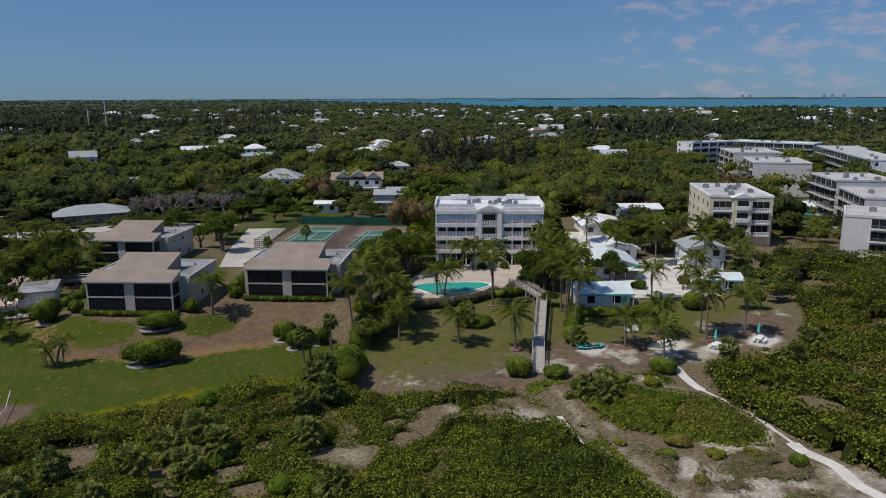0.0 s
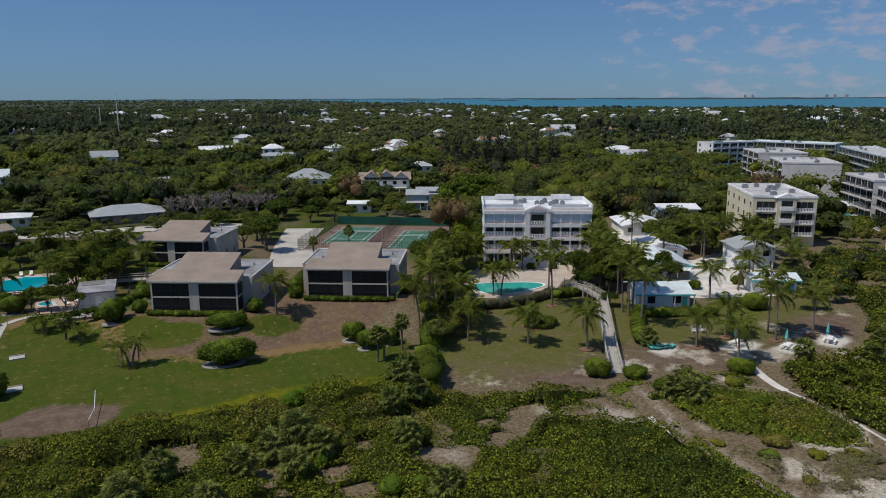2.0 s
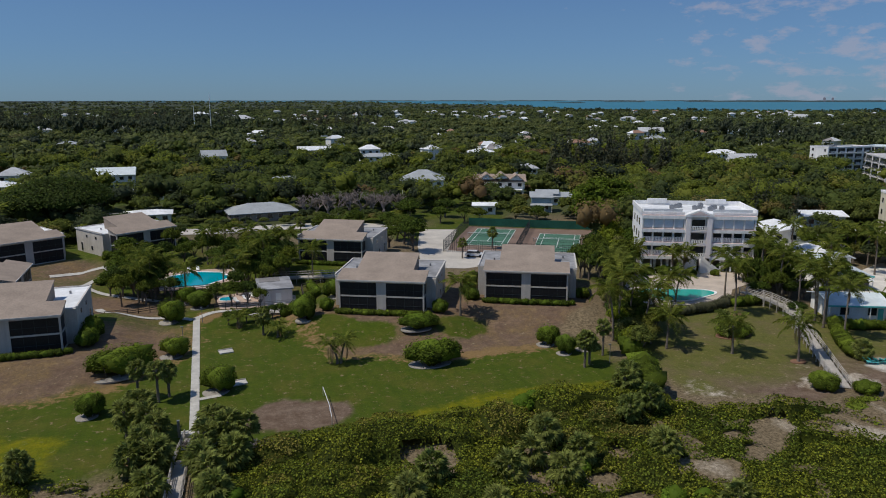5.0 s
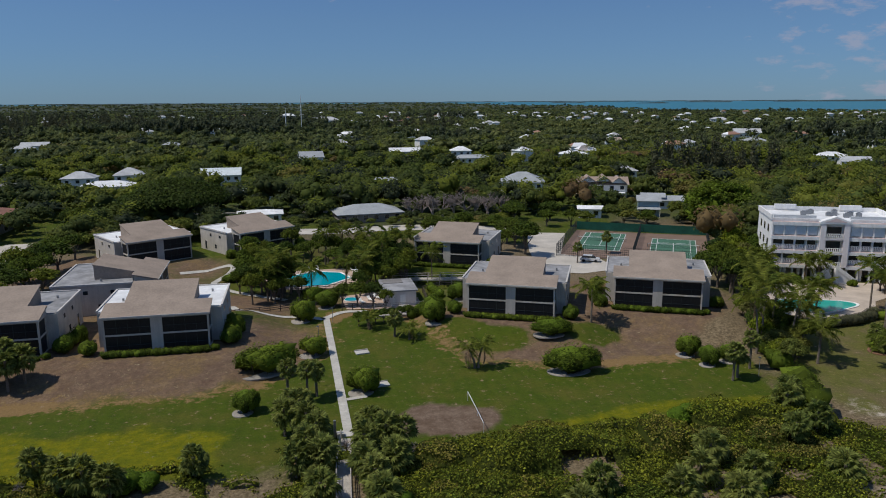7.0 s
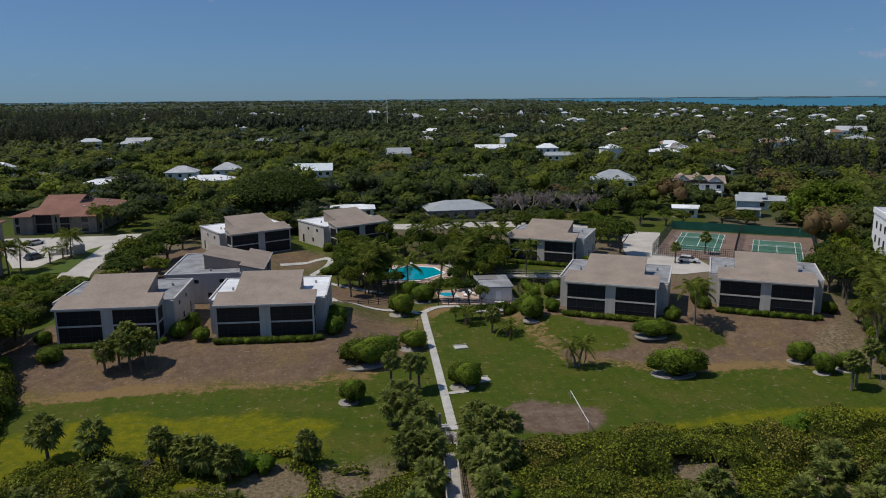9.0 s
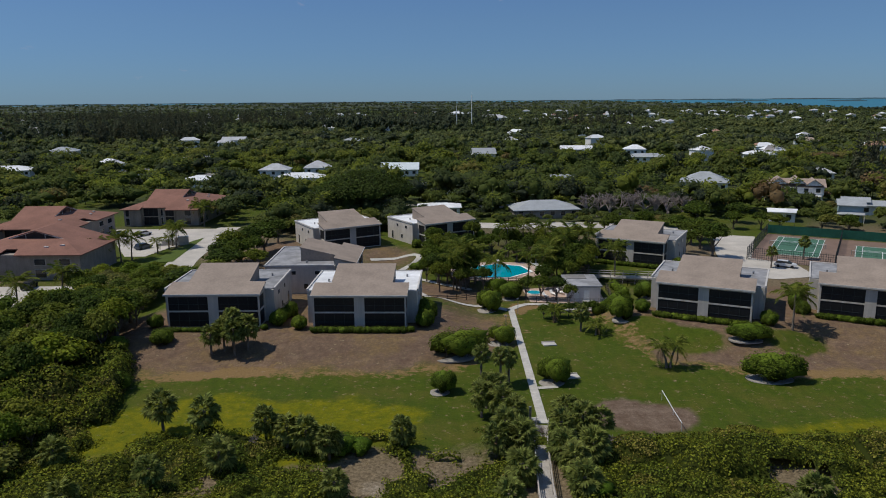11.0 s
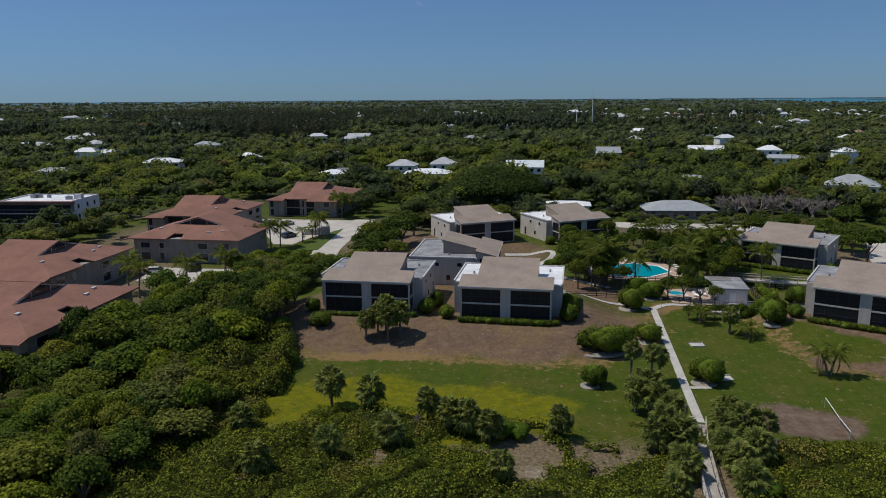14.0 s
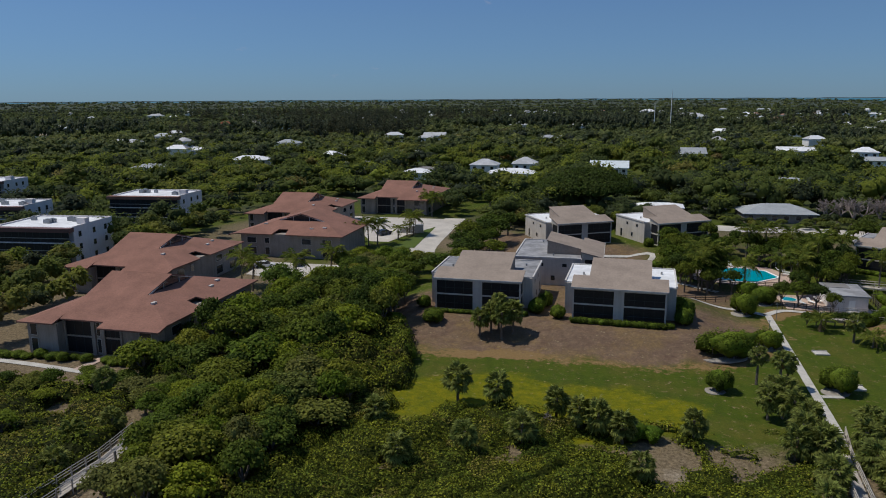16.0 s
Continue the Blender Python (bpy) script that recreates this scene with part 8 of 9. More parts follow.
for x, y, r, h in ((-116.4, 100.5, 2.4, 5.0), (-115.0, 107.0, 2.6, 5.8), (-113.6, 114.0, 2.6, 6.0), (-113.0, 121.5, 2.4, 5.6), (-117.5, 95.6, 1.8, 3.6), (-114.0, 129.0, 2.4, 5.0)):
    tree(x, y, r, h, None, "leafy sea grape tree beside the brown house", GRAPES[int(h * 10) % 3])
for x, y, r, h in ((48, 214, 3.0, 5.5), (52, 211.5, 2.4, 5.0), (64, 212, 2.6, 4.6), (69, 207.5, 2.8, 5.6), (84, 207, 3.0, 7.0), (41, 216, 3.0, 5.5)):
    tree(x, y, r, h)
cB, sB = math.cos(radians(-27.3)), math.sin(radians(-27.3))
hedge([(25.0 - 10.6 * cB - v * sB, 123.4 - 10.6 * sB + v * cB) for v in (2.5, 7.0, 12.0)], 2.2, 2.6, "tall green hedge between two villas", 0.14, 60)
for x, y, r, h in ((-97.5, 116.0, 3.4, 7.6), (-94.0, 121.0, 3.6, 8.2), (-98.0, 126.0, 3.2, 7.8), (-92.5, 111.0, 2.8, 6.6), (-101.5, 121.0, 3.0, 7.2), (-91.0, 127.5, 2.4, 6.0), (-96.5, 108.0, 2.6, 6.0)):
    tree(x, y, r, h, None, "tall dark leafy tree at the edge of the thicket")
for x, y, r, h in ((-44.4, 124.5, 1.5, 2.6), (-44.2, 127.5, 1.7, 3.0), (-44.6, 131.0, 1.4, 2.4), (-67.5, 125.5, 1.2, 2.4), (-66.6, 129.0, 1.3, 2.8)):
    bush(x, y, r, h, 1.0, 0, "tall leafy shrub beside the villa wall", False)
hedge([(44.0, 114.2), (50, 113.2), (56, 113.6), (60.5, 115.0), (63.2, 117.0)], 1.9, 1.7, "clipped grey-brown hedge along the stone wall", 0.12, 60, LEAF_DRYHEDGE)
hedge([(62.5, 114.6), (66.5, 114.2)], 2.2, 1.8, "clipped green hedge beside the boardwalk")
hedge([(24.2, 85.6), (25.4, 88.5), (27.4, 91.5)], 4.0, 3.7, "tall block of clipped sea grape", 0.17, 150)
hedge([(70.0, 100.0), (65.5, 95.0), (60.2, 87.5)], 2.4, 1.9, "dense shrubs along the boardwalk", 0.15, 60)
hedge([(70.5, 98.0), (76.5, 95.6), (81.0, 93.8)], 2.0, 1.6, "leafy shrubs before a beach cottage", 0.15, 60)
hedge([(39.0, 113.5), (33.5, 106.0), (30.5, 99.0)], 3.2, 2.8, "tall sea grape hedge", 0.17, 110)

# palms
for x, y, h, ln, to in ((-10.9, 109.6, 2.9, 0.9, 175), (-10.4, 109.6, 3.1, 0.8, 20), (12.0, 121.2, 5.6, 0.2, 60), (-6.6, 157.7, 6.5, 0.3, 90), (-17.6, 123.8, 1.6, 0, 0), (-23.0, 131.0, 1.8, 0, 0),
                        (66.5, 82.6, 4.6, 0.7, 60), (68.1, 76.0, 4.8, 0.6, 80), (79.8, 80.1, 7.4, 0.7, 60), (81.6, 83.2, 8.6, 0.6, 40), (87.2, 79.6, 6.2, 0.8, 40), (73.8, 84.3, 4.8, 0.5, 20), (44.6, 94.4, 4.4, 0.2, 90), (51.2, 88.6, 5.4, 0.4, 120), (58.9, 110.4, 8.4, 0.5, 100), (65.2, 93.7, 8.0, 1.3, 40),
                        (86.9, 101.2, 5.6, 0.4, 70), (97.0, 104.2, 4.0, 0.3, 0), (103.4, 107.6, 4.9, 0.3, 100), (112.4, 134.2, 6.4, 0.5, 30), (113.7, 137.2, 6.6, 0.4, 160), (117.3, 131.9, 4.4, 0.3, 0), (113.7, 105.1, 5.2, 0.4, 60),
                        (67.9, 102.0, 8.8, 0.7, 120), (67.3, 99.6, 8.4, 0.6, 60), (69.5, 101.3, 10.0, 0.9, 30), (71.6, 105.2, 9.0, 0.6, 90), (63.0, 118.0, 8.6, 0.3, 60), (66.0, 137.5, 5.0, 0.4, 100), (68.0, 136.6, 5.0, 0.4, 60),
                        (52.5, 120.6, 4.6, 0.3, 100), (54.0, 120.4, 4.8, 1.2, 20), (83.0, 131.0, 6.4, 0.4, 60), (85.5, 130.0, 6.0, 0.4, 10), (59.5, 141.5, 5.4, 0.3, 120), (40.0, 107.5, 5.2, 0.8, 60), (120, 132, 8, 0.4, 0), (124, 128, 7.5, 0.4, 40), (128, 127, 6.5, 0.4, 40), (113, 131, 8, 0.5, 90), (116, 128, 8, 0.4, 10),
                        (31.3, 105.3, 8.2, 0.9, 150), (33.6, 107.6, 9.4, 0.9, 40), (36.6, 111.7, 9.2, 1.0, 100), (38.4, 111.6, 8.4, 1.0, 20), (39.6, 116.0, 9.0, 0.8, 60), (36.9, 105.3, 7.6, 1.1, 0), (41.4, 121.6, 8.6, 0.8, 90), (36.9, 99.5, 5.0, 0.5, 30),
                        (-37.4, 156.0, 7.4, 0.4, 60), (-38.8, 153.0, 6.2, 0.4, 120), (-31.2, 153.2, 5.4, 0.2, 60), (-35.0, 157.0, 6.2, 0.4, 100), (-24.2, 157.4, 5.6, 0.4, 40), (-21.6, 155.0, 6.0, 0.4, 70), (-38.6, 163.0, 6.4, 0.4, 150), (-114.7, 182.5, 5.4, 0.4, 60), (-116.4, 180.6, 5.6, 0.4, 160), (-120.1, 177.4, 5.0, 0.4, 200), (-111.5, 190, 3.0, 0, 0), (-110.5, 195, 2.8, 0, 0), (-19.6, 160.5, 6.4, 0.4, 70), (-15.4, 166.0, 7.2, 0.5, 100), (-13.4, 173.0, 7.0, 0.4, 20), (-22.4, 182.0, 7.4, 0.4, 80), (-26.6, 181.0, 7.0, 0.5, 10), (-10.0, 171.0, 6.4, 0.4, 60), (-17.6, 181.0, 7.0, 0.4, 30),
                        (165, 150, 9, 0.4, 30), (168, 148, 9.4, 0.4, 90), (171, 150, 8.6, 0.4, 0), (-113, 147, 5.5, 0.5, 30), (-118, 141, 5.0, 0.5, 100), (-128, 137, 6.0, 0.5, 80), (-124, 134, 5.6, 0.5, 20), (-109, 196, 5.0, 0.4, 50), (-111, 199, 5.0, 0.4, 0), (-112, 228, 6.0, 0.4, 50), (-114, 231, 6.0, 0.4, 130)):
    palm(x, y, h, ln, to, 17 if h > 3.5 else 12, 1.3 if h > 4 else 0.85)
for x, y, h in ((-36.8, 105.4, 4.2), (-34.4, 103.6, 4.4), (-33.2, 105.0, 3.8), (-73.6, 115.8, 3.6), (-71.8, 114.6, 4.2), (-70.2, 116.0, 4.0), (-75.2, 114.8, 2.6), (-72.6, 116.8, 4.6), (21.4, 96.8, 4.4), (22.6, 97.6, 3.4), (26.3, 100.1, 4.6), (50.6, 103.6, 2.6), (49.4, 100.8, 2.0), (-36.6, 97.0, 3.0), (-35.6, 95.2, 3.2), (-35.0, 92.8, 2.6), (-37.4, 94.4, 2.5),
                (-34.0, 90.4, 2.4), (-28.2, 90.0, 2.6), (-26.8, 88.0, 2.6), (-25.2, 87.6, 2.3), (-29.2, 87.4, 2.0), (-35.2, 87.6, 2.2), (-33.8, 85.0, 2.0), (-73.5, 91.3, 3.0), (-68.3, 90.0, 2.8), (-61.2, 88.4, 2.3), (-58.6, 86.8, 2.2), (-56.4, 86.0, 2.0), (-46.3, 86.4, 2.0), (-53.8, 84.6, 1.8), (-64.4, 82.0, 2.0), (-70.0, 78.6, 2.0), (-36.4, 84.8, 1.8),
                (-81.0, 82.0, 2.2), (-76.0, 74.0, 2.0), (-52.0, 76.0, 1.8), (19.9, 84.6, 2.6), (20.6, 80.4, 2.2), (17.2, 79.4, 1.8), (21.8, 86.6, 2.4), (15.6, 70.6, 1.6), (5.4, 77.6, 1.6), (2.0, 74.0, 1.7), (-1.6, 71.4, 1.6), (3.4, 69.4, 1.6), (6.8, 72.4, 1.6), (-8.6, 74.0, 1.7), (-12.0, 70.4, 1.7), (-5.0, 66.0, 1.6), (15.4, 59.6, 1.6),
                (82.5, 66.4, 1.6), (76.1, 71.9, 1.7), (51.2, 67.0, 1.5), (53.0, 68.6, 1.6), (50.4, 69.4, 1.4), (90.0, 70.0, 1.6), (60.6, 86.4, 1.8), (-19.6, 126.0, 2.6), (9.0, 150.0, 4.5), (30.0, 168.0, 4.0), (41.0, 176.0, 4.5), (-2.0, 206.0, 4.5), (2.0, 205.0, 4.6), (5.6, 204.0, 4.4), (8.8, 202.6, 4.2), (-100, 120, 2.5), (-118, 84, 2.2), (-112, 92, 2.4)):
    sabal(x, y, h, 34 if -40 < x < -24 and y > 86 else 0, 1.1 if y > 96 and x > -60 else 1.45)
for x, y, h in ((-34.4, 84.6, 1.5), (-34.3, 79.4, 1.6), (-29.5, 83.2, 1.7), (-29.0, 80.4, 1.8), (-26.4, 84.0, 2.0), (-36.1, 73.8, 1.7), (-28.6, 77.6, 1.2), (-111.6, 70.4, 1.2), (-110.0, 74.8, 1.0), (-109.4, 65.4, 1.0)):
    sabal(x, y, h, 0, 1.5)

# loose trees in the grounds
KEEP = [(cx - 8 * math.sin(radians(rot)), cy + 8 * math.cos(radians(rot)), 12.5) for _, cx, cy, rot, pad in CONDOS]
KEEP += [(-105.6, 66, 2.4), (-105.8, 72, 2.4), (78, 146, 13), (69, 149, 12), (57, 125, 10), (-29, 167, 9), (-28.5, 155, 6.5), (-15.6, 147, 6), (53, 184, 24), (139, 138, 13), (146, 146, 13), (96, 124, 9), (77, 104, 7), (111, 117, 8), (102, 103, 5), (120, 163, 9), (139, 170, 8), (127, 152, 6),
         (-129.6, 104, 16), (-129.6, 116, 16), (-149, 136, 16), (-149, 146, 16), (-130, 172, 16), (-147, 205, 16), (-126, 241, 16), (-183, 150, 14), (-191, 200, 15), (-222, 172, 14), (61, 229, 5), (80.6, 226.5, 5), (78, 220, 4), (90.5, 243, 4), (-9, 243, 12), (96, 241, 9)]


GROVE = []


def scatter(poly, n_want, rlo, rhi, hlo, hhi, seed, gap=0.75, label=None, meshes=None, joined=False):
    q = random.Random(seed)
    xs, ys = [p[0] for p in poly], [p[1] for p in poly]
    put = []
    for _ in range(n_want * 30):
        if len(put) >= n_want:
            break
        x, y, r = q.uniform(min(xs), max(xs)), q.uniform(min(ys), max(ys)), q.uniform(rlo, rhi)
        if not inside(x, y, poly) or any(math.hypot(x - a, y - b) < c + r * 0.5 for a, b, c in KEEP) or any(math.hypot(x - a, y - b) < (r + c) * gap for a, b, c in put):
            continue
        put.append((x, y, r))
        if joined:
            GROVE.append((x, y, r, q.uniform(hlo, hhi)))
            continue
        tree(x, y, r, q.uniform(hlo, hhi), None, label or "leafy broad-crowned evergreen tree", q.choice(meshes) if meshes else None)


scatter([(31, 97), (38, 102), (43, 112), (44, 121), (39, 121), (33, 108)], 17, 1.6, 2.5, 3.4, 5.4, 1, 0.5, "dense shrubby tree under the palms", GRAPES)
scatter([(41, 122), (46, 122), (52, 134), (60, 142), (63, 152), (56, 154), (46, 142)], 18, 2.4, 3.4, 6.5, 9.5, 31, 0.5)
scatter([(58, 158), (66, 160), (92, 150), (104, 165), (98, 196), (84, 200), (70, 170), (60, 172)], 26, 3.0, 4.6, 8.0, 11.5, 2, 0.6, "tall dense evergreen tree behind the condominium", joined=True)
scatter([(84, 150), (92, 118), (86, 110), (84, 124), (90, 140)], 9, 2.0, 3.0, 4.5, 7.0, 3, 0.7)
scatter([(-46, 148), (-30, 150), (-12, 156), (-8, 168), (-12, 190), (-42, 192), (-46, 172)], 52, 1.8, 3.0, 4.8, 7.0, 4, 0.5)
scatter([(-92, 150), (-84, 150), (-80, 172), (-82, 196), (-92, 200), (-91, 180)], 11, 3.0, 4.6, 5.5, 7.5, 5, 0.65, "spreading dark green live oak")
scatter([(8, 180), (22, 186), (28, 206), (12, 214), (4, 205), (4, 190)], 10, 2.6, 4.4, 5.0, 8.0, 6, 0.7)
scatter([(-92, 206), (-60, 206), (-30, 212), (-24, 205), (-30, 218), (-60, 230), (-92, 226)], 22, 2.6, 4.0, 4.5, 7.0, 7, 0.65, joined=True)
FIG = crown_mesh("crown", 177, 16.0, 16.5, 130, 170, 0.36, LEAF_FIG, 0.4, 0.55)
t = thing("fig_tree", -64.5, 236, 0, 0, "huge dense dark green spreading fig tree", "tree")
share("crown", FIG, t, Matrix.Identity(4))
share("trunk", TRUNKS[1], t, Matrix.Diagonal((3.0, 3.0, 1.6, 1)))
bq = np.random.RandomState(178)
bd = bq.normal(size=(170, 3))
bd /= np.linalg.norm(bd, axis=1, keepdims=True)
bc = np.concatenate([bd * bq.uniform(0.80, 1.0, (170, 1)) * (7.4, 7.4, 5.4) + (0, 0, 6.9), [[0, 0, 6.8]]])
br = np.concatenate([bq.uniform(1.1, 1.9, (170, 1)) * (1, 1, 0.85), [[6.2, 6.2, 4.6]]])
bp, bn = crown_points(bc, br, 64, bq, 0.5, 0.45)
BROAD = leaves_to_mesh("crown", bp, bn, bq.uniform(0.6, 1.3, len(bp)) * 0.3, np.full(len(bp), 0.5), LEAF_BUSH, 0.62, core_mesh(bc, br * 0.7, np.full(len(bc), 0.5), 178))
t = thing("broadleaf_tree", 84, 194, 0, 0, "large dense bright green broadleaf tree behind the courts", "tree")
share("crown", BROAD, t, Matrix.Diagonal((1.2, 1.2, 1.12, 1)))
for x, y, r, h in ((67, 163, 3.4, 8.6), (72, 170, 3.6, 8.8), (63, 157, 3.0, 8.0), (73, 178, 3.2, 7.6), (60.5, 150, 2.8, 7.6), (69, 156, 3.2, 8.4), (57, 147, 2.8, 7.4), (53.5, 141, 2.6, 7.0)):
    tree(x, y, r, h, None, "olive-green broad tree between courts and condominium", GRAPES[int(h * 10) % 3])
share("trunk", TRUNKS[2], t, Matrix.Diagonal((1.8, 1.8, 1.3, 1)))
scatter([(-98, 232), (-92, 228), (-90, 250), (-98, 252)], 6, 2.4, 3.4, 5.5, 8.0, 33, 0.6)
scatter([(-110, 130), (-94, 128), (-94, 156), (-110, 160), (-112, 150)], 26, 2.4, 3.8, 4.4, 6.2, 9, 0.55, None, GRAPES)
scatter([(-94, 156), (-90, 156), (-92, 166), (-108, 170), (-110, 160)], 8, 1.4, 2.2, 2.2, 3.2, 29, 0.6, None, GRAPES)
scatter([(-118, 96), (-96, 92), (-88, 122), (-100, 132), (-116, 128)], 38, 2.6, 4.6, 6.0, 9.0, 10, 0.55, "dense sea grape tree in the thicket", GRAPES + CROWNS[:2])
scatter([(112, 128), (132, 118), (134, 146), (150, 165), (128, 178), (112, 146)], 24, 2.2, 3.6, 4.5, 7.5, 11, 0.65, joined=True)
scatter([(128, 176), (160, 160), (176, 182), (150, 200)], 22, 2.6, 4.2, 7, 10, 12, 0.65, joined=True)
scatter([(150, 118), (175, 112), (190, 128), (166, 132)], 9, 2.2, 3.4, 5, 7, 13, 0.8, joined=True)
scatter([(-170, 118), (-158, 120), (-164, 160), (-160, 190), (-176, 196), (-176, 150)], 20, 2.6, 4.2, 5, 8, 14, 0.65, joined=True)
scatter([(-26, 228), (4, 231), (4, 236.5), (-26, 235)], 14, 1.3, 2.1, 1.7, 2.8, 45, 0.6, joined=True)
scatter([(0, 224), (30, 219), (36, 227), (4, 234)], 14, 1.8, 3.0, 2.6, 4.2, 43, 0.6, joined=True)
scatter([(50, 212), (84, 202), (100, 230), (70, 236), (50, 232)], 12, 2.4, 3.8, 4.5, 7.5, 16, 0.7, joined=True)


scatter([(-103, 62), (-104, 84), (-118, 88), (-112, 98), (-92, 96), (-86, 88), (-88, 58)], 40, 2.0, 4.0, 4.0, 6.8, 18, 0.5, "sea grape tree among dune shrubs", GRAPES)
scatter([(-112, 70), (-106, 84), (-130, 90), (-138, 72)], 14, 1.4, 2.4, 2.2, 3.6, 19, 0.7, "low sea grape tree on sandy ground", GRAPES)
scatter([(-104, 77), (-104, 88), (-112, 90), (-113, 80), (-108, 78)], 12, 1.5, 2.5, 2.4, 4.2, 28, 0.5, "sea grape shrub past the boardwalk", GRAPES)
scatter([(112, 92), (124, 112), (148, 106), (200, 112), (200, 88), (130, 80)], 42, 1.8, 3.6, 3.2, 5.2, 20, 0.55, "sea grape tree among dune shrubs", GRAPES, joined=True)
scatter([(102, 126), (108, 132), (116, 140), (108, 146), (100, 132)], 7, 1.6, 2.6, 3.6, 6.0, 22, 0.7)
scatter([(86, 92), (104, 92), (112, 108), (122, 112), (116, 102), (106, 88)], 12, 1.4, 2.4, 2.6, 4.2, 23, 0.65, joined=True)
scatter([(84, 126), (90, 132), (98, 146), (104, 158), (98, 160), (88, 142)], 9, 1.6, 2.6, 4.0, 7.0, 24, 0.65)
scatter([(110, 128), (118, 126), (126, 140), (118, 150), (110, 140)], 8, 1.6, 2.6, 4.0, 6.5, 25, 0.65, joined=True)
scatter([(-176, 96), (-147, 94), (-147, 124), (-166, 128), (-168, 162), (-180, 140)], 34, 2.2, 3.8, 5.0, 8.5, 44, 0.55, "leafy tree between the brown house and the flats", joined=True)
for x, y, h in ((100.5, 130, 6.0), (122, 124, 6.4), (126, 128, 6.0), (74.5, 112, 8.0), (76.5, 118, 7.0), (84, 140, 6.5), (118, 110, 6.0)):
    palm(x, y, h, rp.uniform(0.3, 0.9), rp.uniform(0, 360), 17, 1.3)
scatter([(72, 112), (80, 122), (88, 134), (98, 150), (92, 156), (84, 146), (78, 134), (71, 122)], 26, 1.6, 2.8, 4.2, 7.4, 51, 0.5, "leafy garden tree between the buildings")
for x, y, h in ((73.5, 116, 9.0), (76, 123, 8.6), (80, 128, 9.4), (88, 141, 8.4), (94, 148, 8.0), (99, 139, 8.6), (107, 124, 8.4), (109, 112, 7.4)):
    palm(x, y, h, rp.uniform(0.3, 0.9), rp.uniform(0, 360), 17, 1.3)
scatter([(67.5, 99), (71.5, 99), (74, 108), (82, 120), (86, 132), (78, 138), (71, 122), (67.5, 112)], 15, 1.3, 2.3, 2.6, 5.0, 41, 0.55, "dense garden shrub beside the beach cottages")
for x, y, r, h, tone in ((51.0, 71.6, 1.7, 2.0, 0), (55.4, 70.2, 1.2, 1.2, 1), (60.6, 69.6, 1.4, 1.2, 1), (57.8, 72.4, 1.0, 0.9, 2), (53.6, 60.2, 1.5, 1.3, 0), (56.6, 56.8, 1.9, 1.2, 1), (60.2, 54.2, 1.7, 1.1, 0), (52.4, 55.4, 1.3, 1.0, 1), (54.0, 51.6, 1.0, 0.9, 1), (57.6, 50.2, 0.8, 0.8, 1),
                         (49.2, 53.6, 1.1, 0.9, 2), (61.8, 61.0, 1.6, 1.3, 2), (58.4, 63.4, 1.8, 1.5, 0), (54.2, 65.4, 1.7, 1.4, 1), (50.6, 61.8, 1.6, 1.2, 2), (46.6, 58.0, 0.8, 0.6, 1), (49.0, 48.4, 0.8, 0.6, 1), (60.6, 47.0, 1.1, 0.9, 2)):
    t = thing("bush", x, y, -0.05, rp.uniform(0, 360), ("low spreading sea grape shrub on sand", "low yellow-green dune shrub on sand", "small grey-green dune shrub")[tone], "bush")
    share("crown", (SHRUBS, YELLOWISH, FINE)[tone][rp.randrange(3)], t, Matrix.Diagonal((r * rp.uniform(0.85, 1.25) / 1.55, r / 1.55, h / 2.1, 1)))
for x, y, r, h in ((6.4, 71.2, 0.9, 1.5), (7.2, 86.6, 1.5, 2.0), (9.0, 87.2, 1.4, 2.2), (11.2, 87.2, 1.2, 2.0), (11.4, 63.2, 1.3, 1.9), (13.7, 61.8, 1.2, 1.9), (-52.6, 86.6, 1.7, 2.0), (-50.6, 86.0, 1.3, 1.7), (-27.0, 76.8, 1.1, 1.6)):
    t = thing("bush", x, y, 0.0, rp.uniform(0, 360), "fresh green feathery shrub among the sea grape", "bush")
    share("crown", FRESH[rp.randrange(2)], t, Matrix.Diagonal((r / 1.55, r / 1.55, h / 2.1, 1)))
bush(90.2, 108.8, 1.5, 1.8, 1.1, 0, "rounded clipped bush on the sand court", False)
bush(90.4, 94.2, 2.2, 2.8, 1.2, 20, "dark dense shrub beside the lawn", False)
# garden before the nearest brown house
draped("path", ribbon([(-146, 91), (-136, 90.5), (-122, 89.5), (-110, 92)], 1.2), M_CONCRETE, "pale concrete path before the brown house", "path", 0.03)
draped("path", ribbon([(-127, 96), (-127.5, 90)], 1.4), M_PAVER, "short brick path to the house", "path", 0.04)
for k in range(17):
    x, y = -143 + k * 1.75 + rp.uniform(-0.4, 0.4), 93.0 + rp.uniform(-0.8, 0.9)
    if abs(x + 127.2) > 1.3:
        bush(x, y, rp.uniform(0.7, 1.2), rp.uniform(0.8, 1.5), 1.1, 0, "low garden shrub before the brown house", False)


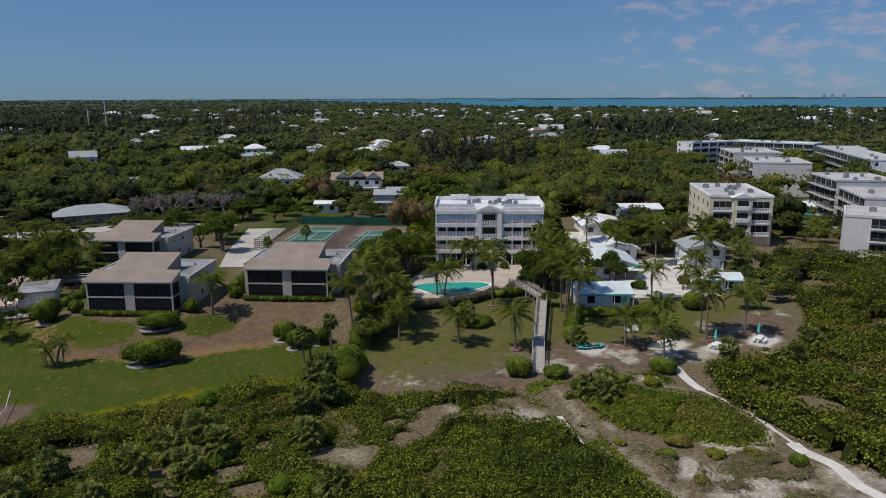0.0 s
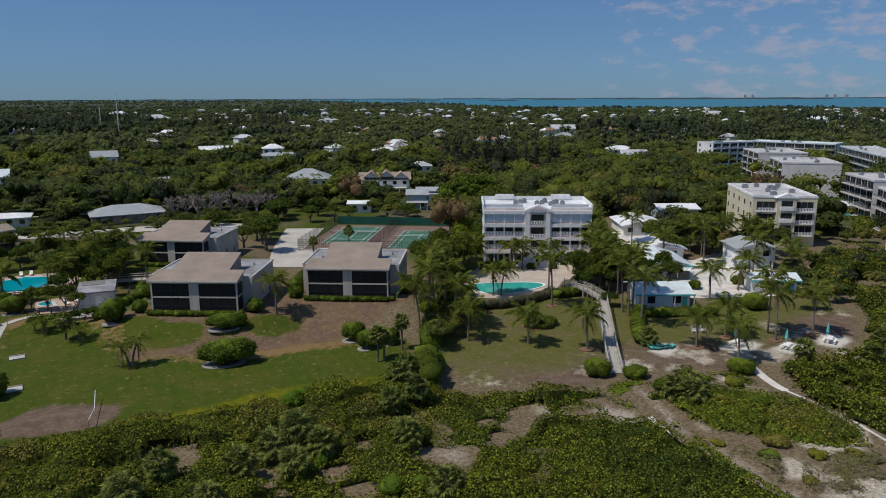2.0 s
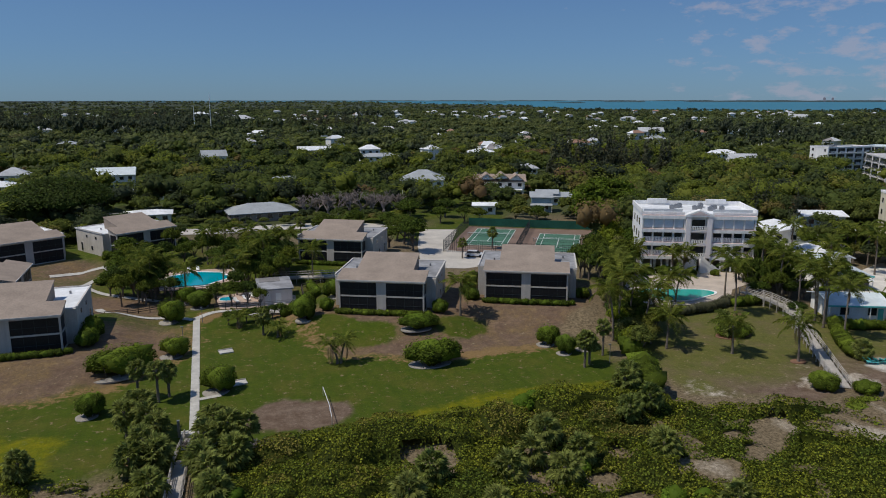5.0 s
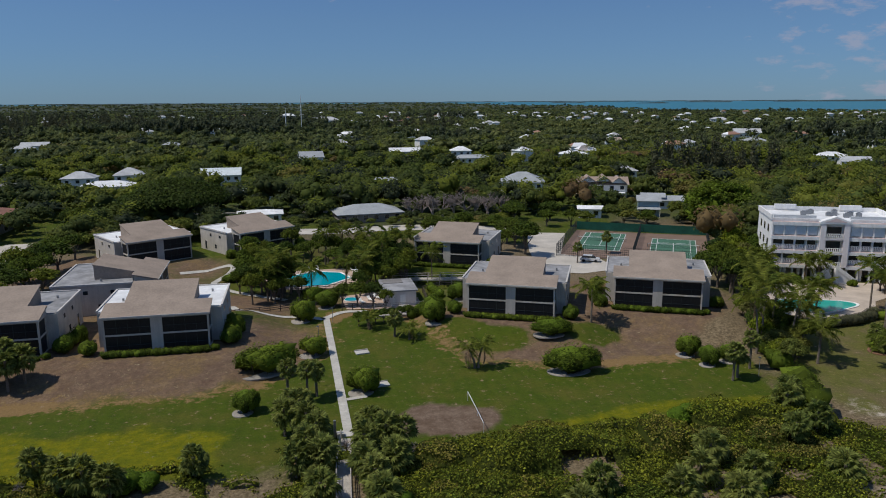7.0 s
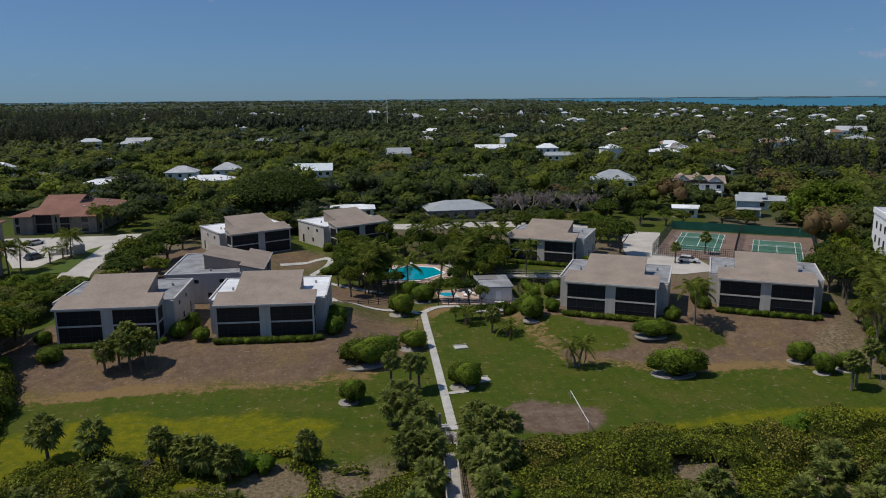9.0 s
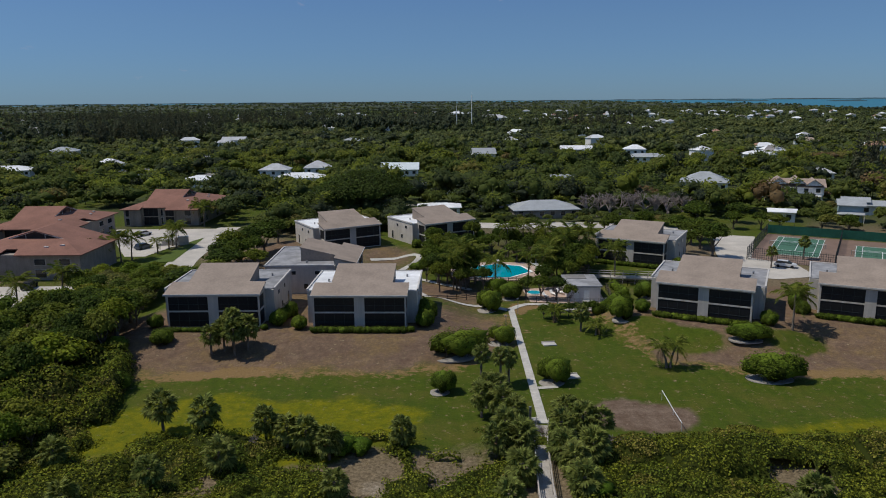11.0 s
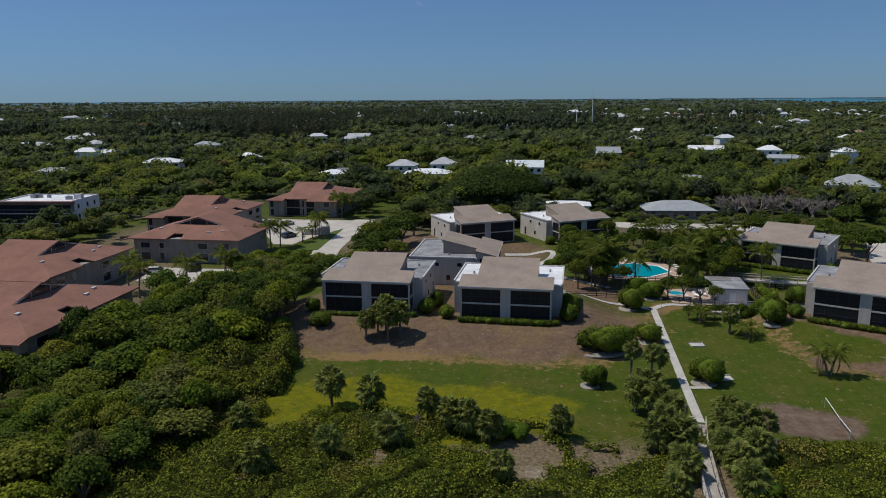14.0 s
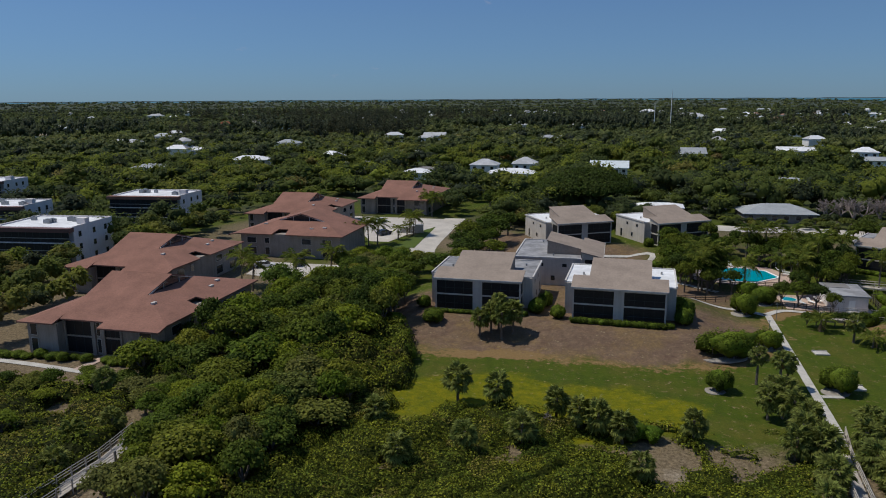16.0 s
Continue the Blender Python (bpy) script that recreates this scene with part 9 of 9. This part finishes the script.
def bare_mesh(seed):
    q = random.Random(seed)
    b = bmesh.new()

    def limb(p, d, n_, r, lev):
        e = p + d * n_
        tube(b, [p, p.lerp(e, 0.5) + Vector((q.uniform(-.1, .1), q.uniform(-.1, .1), 0.05)), e], [r, r * 0.75, r * 0.5], 4)
        if lev:
            for _ in range(4):
                nd = (d + Vector((q.uniform(-0.9, 0.9), q.uniform(-0.9, 0.9), q.uniform(-0.15, 0.6)))).normalized()
                limb(p.lerp(e, q.uniform(0.55, 1)), nd, n_ * 0.68, r * 0.5, lev - 1)

    limb(Vector((0, 0, -0.2)), Vector((0, 0, 1)), 1.6, 0.22, 4)
    me = bpy.data.meshes.new("bare_branches")
    b.to_mesh(me)
    b.free()
    me.materials.append(M_BARE)
    return me


BARE = [bare_mesh(3), bare_mesh(8)]
for k, (x, y, s) in enumerate(((4, 238, 2.8), (8, 240, 2.9), (11, 237.5, 3.0), (14.5, 239, 2.9), (18, 237.5, 3.0), (22, 238.5, 3.1), (25, 236.5, 2.8), (29, 237, 3.0), (33, 236, 2.7), (83, 188, 1.5), (-31, 88.5, 0.6), (-24, 86, 0.7), (-62, 86.5, 0.7))):
    t = thing("bare_tree", x, y, ground_z(x, y), k * 70, "leafless grey tree with fine spreading twigs", "tree")
    share("branch_work", BARE[k % 2], t, Matrix.Diagonal((s, s, s * 0.8, 1)))

# the trees further back in the grounds, as one
gq = np.random.RandomState(91)
ga = np.array(GROVE)
gc, gr = lumps_of(ga[:, 0], ga[:, 1], ga[:, 3] * 0.22, ga[:, 2], ga[:, 3] * 0.78, gq, 6)
gp_, gn = crown_points(gc, gr, 60, gq, 0.6, 0.45)
gt = np.repeat(np.clip(0.47 + 0.26 * gq.normal(size=len(ga)), 0, 0.9), 6)
me = leaves_to_mesh("grove", gp_, gn, gq.uniform(0.6, 1.3, len(gp_)) * 0.36, np.repeat(gt, 60), LEAF_FAR, 0.65, core_mesh(gc, gr * 0.62, gt))
tagged(new("grove", me), "dense grove of mixed evergreen trees between buildings", "trees", kind="stuff")
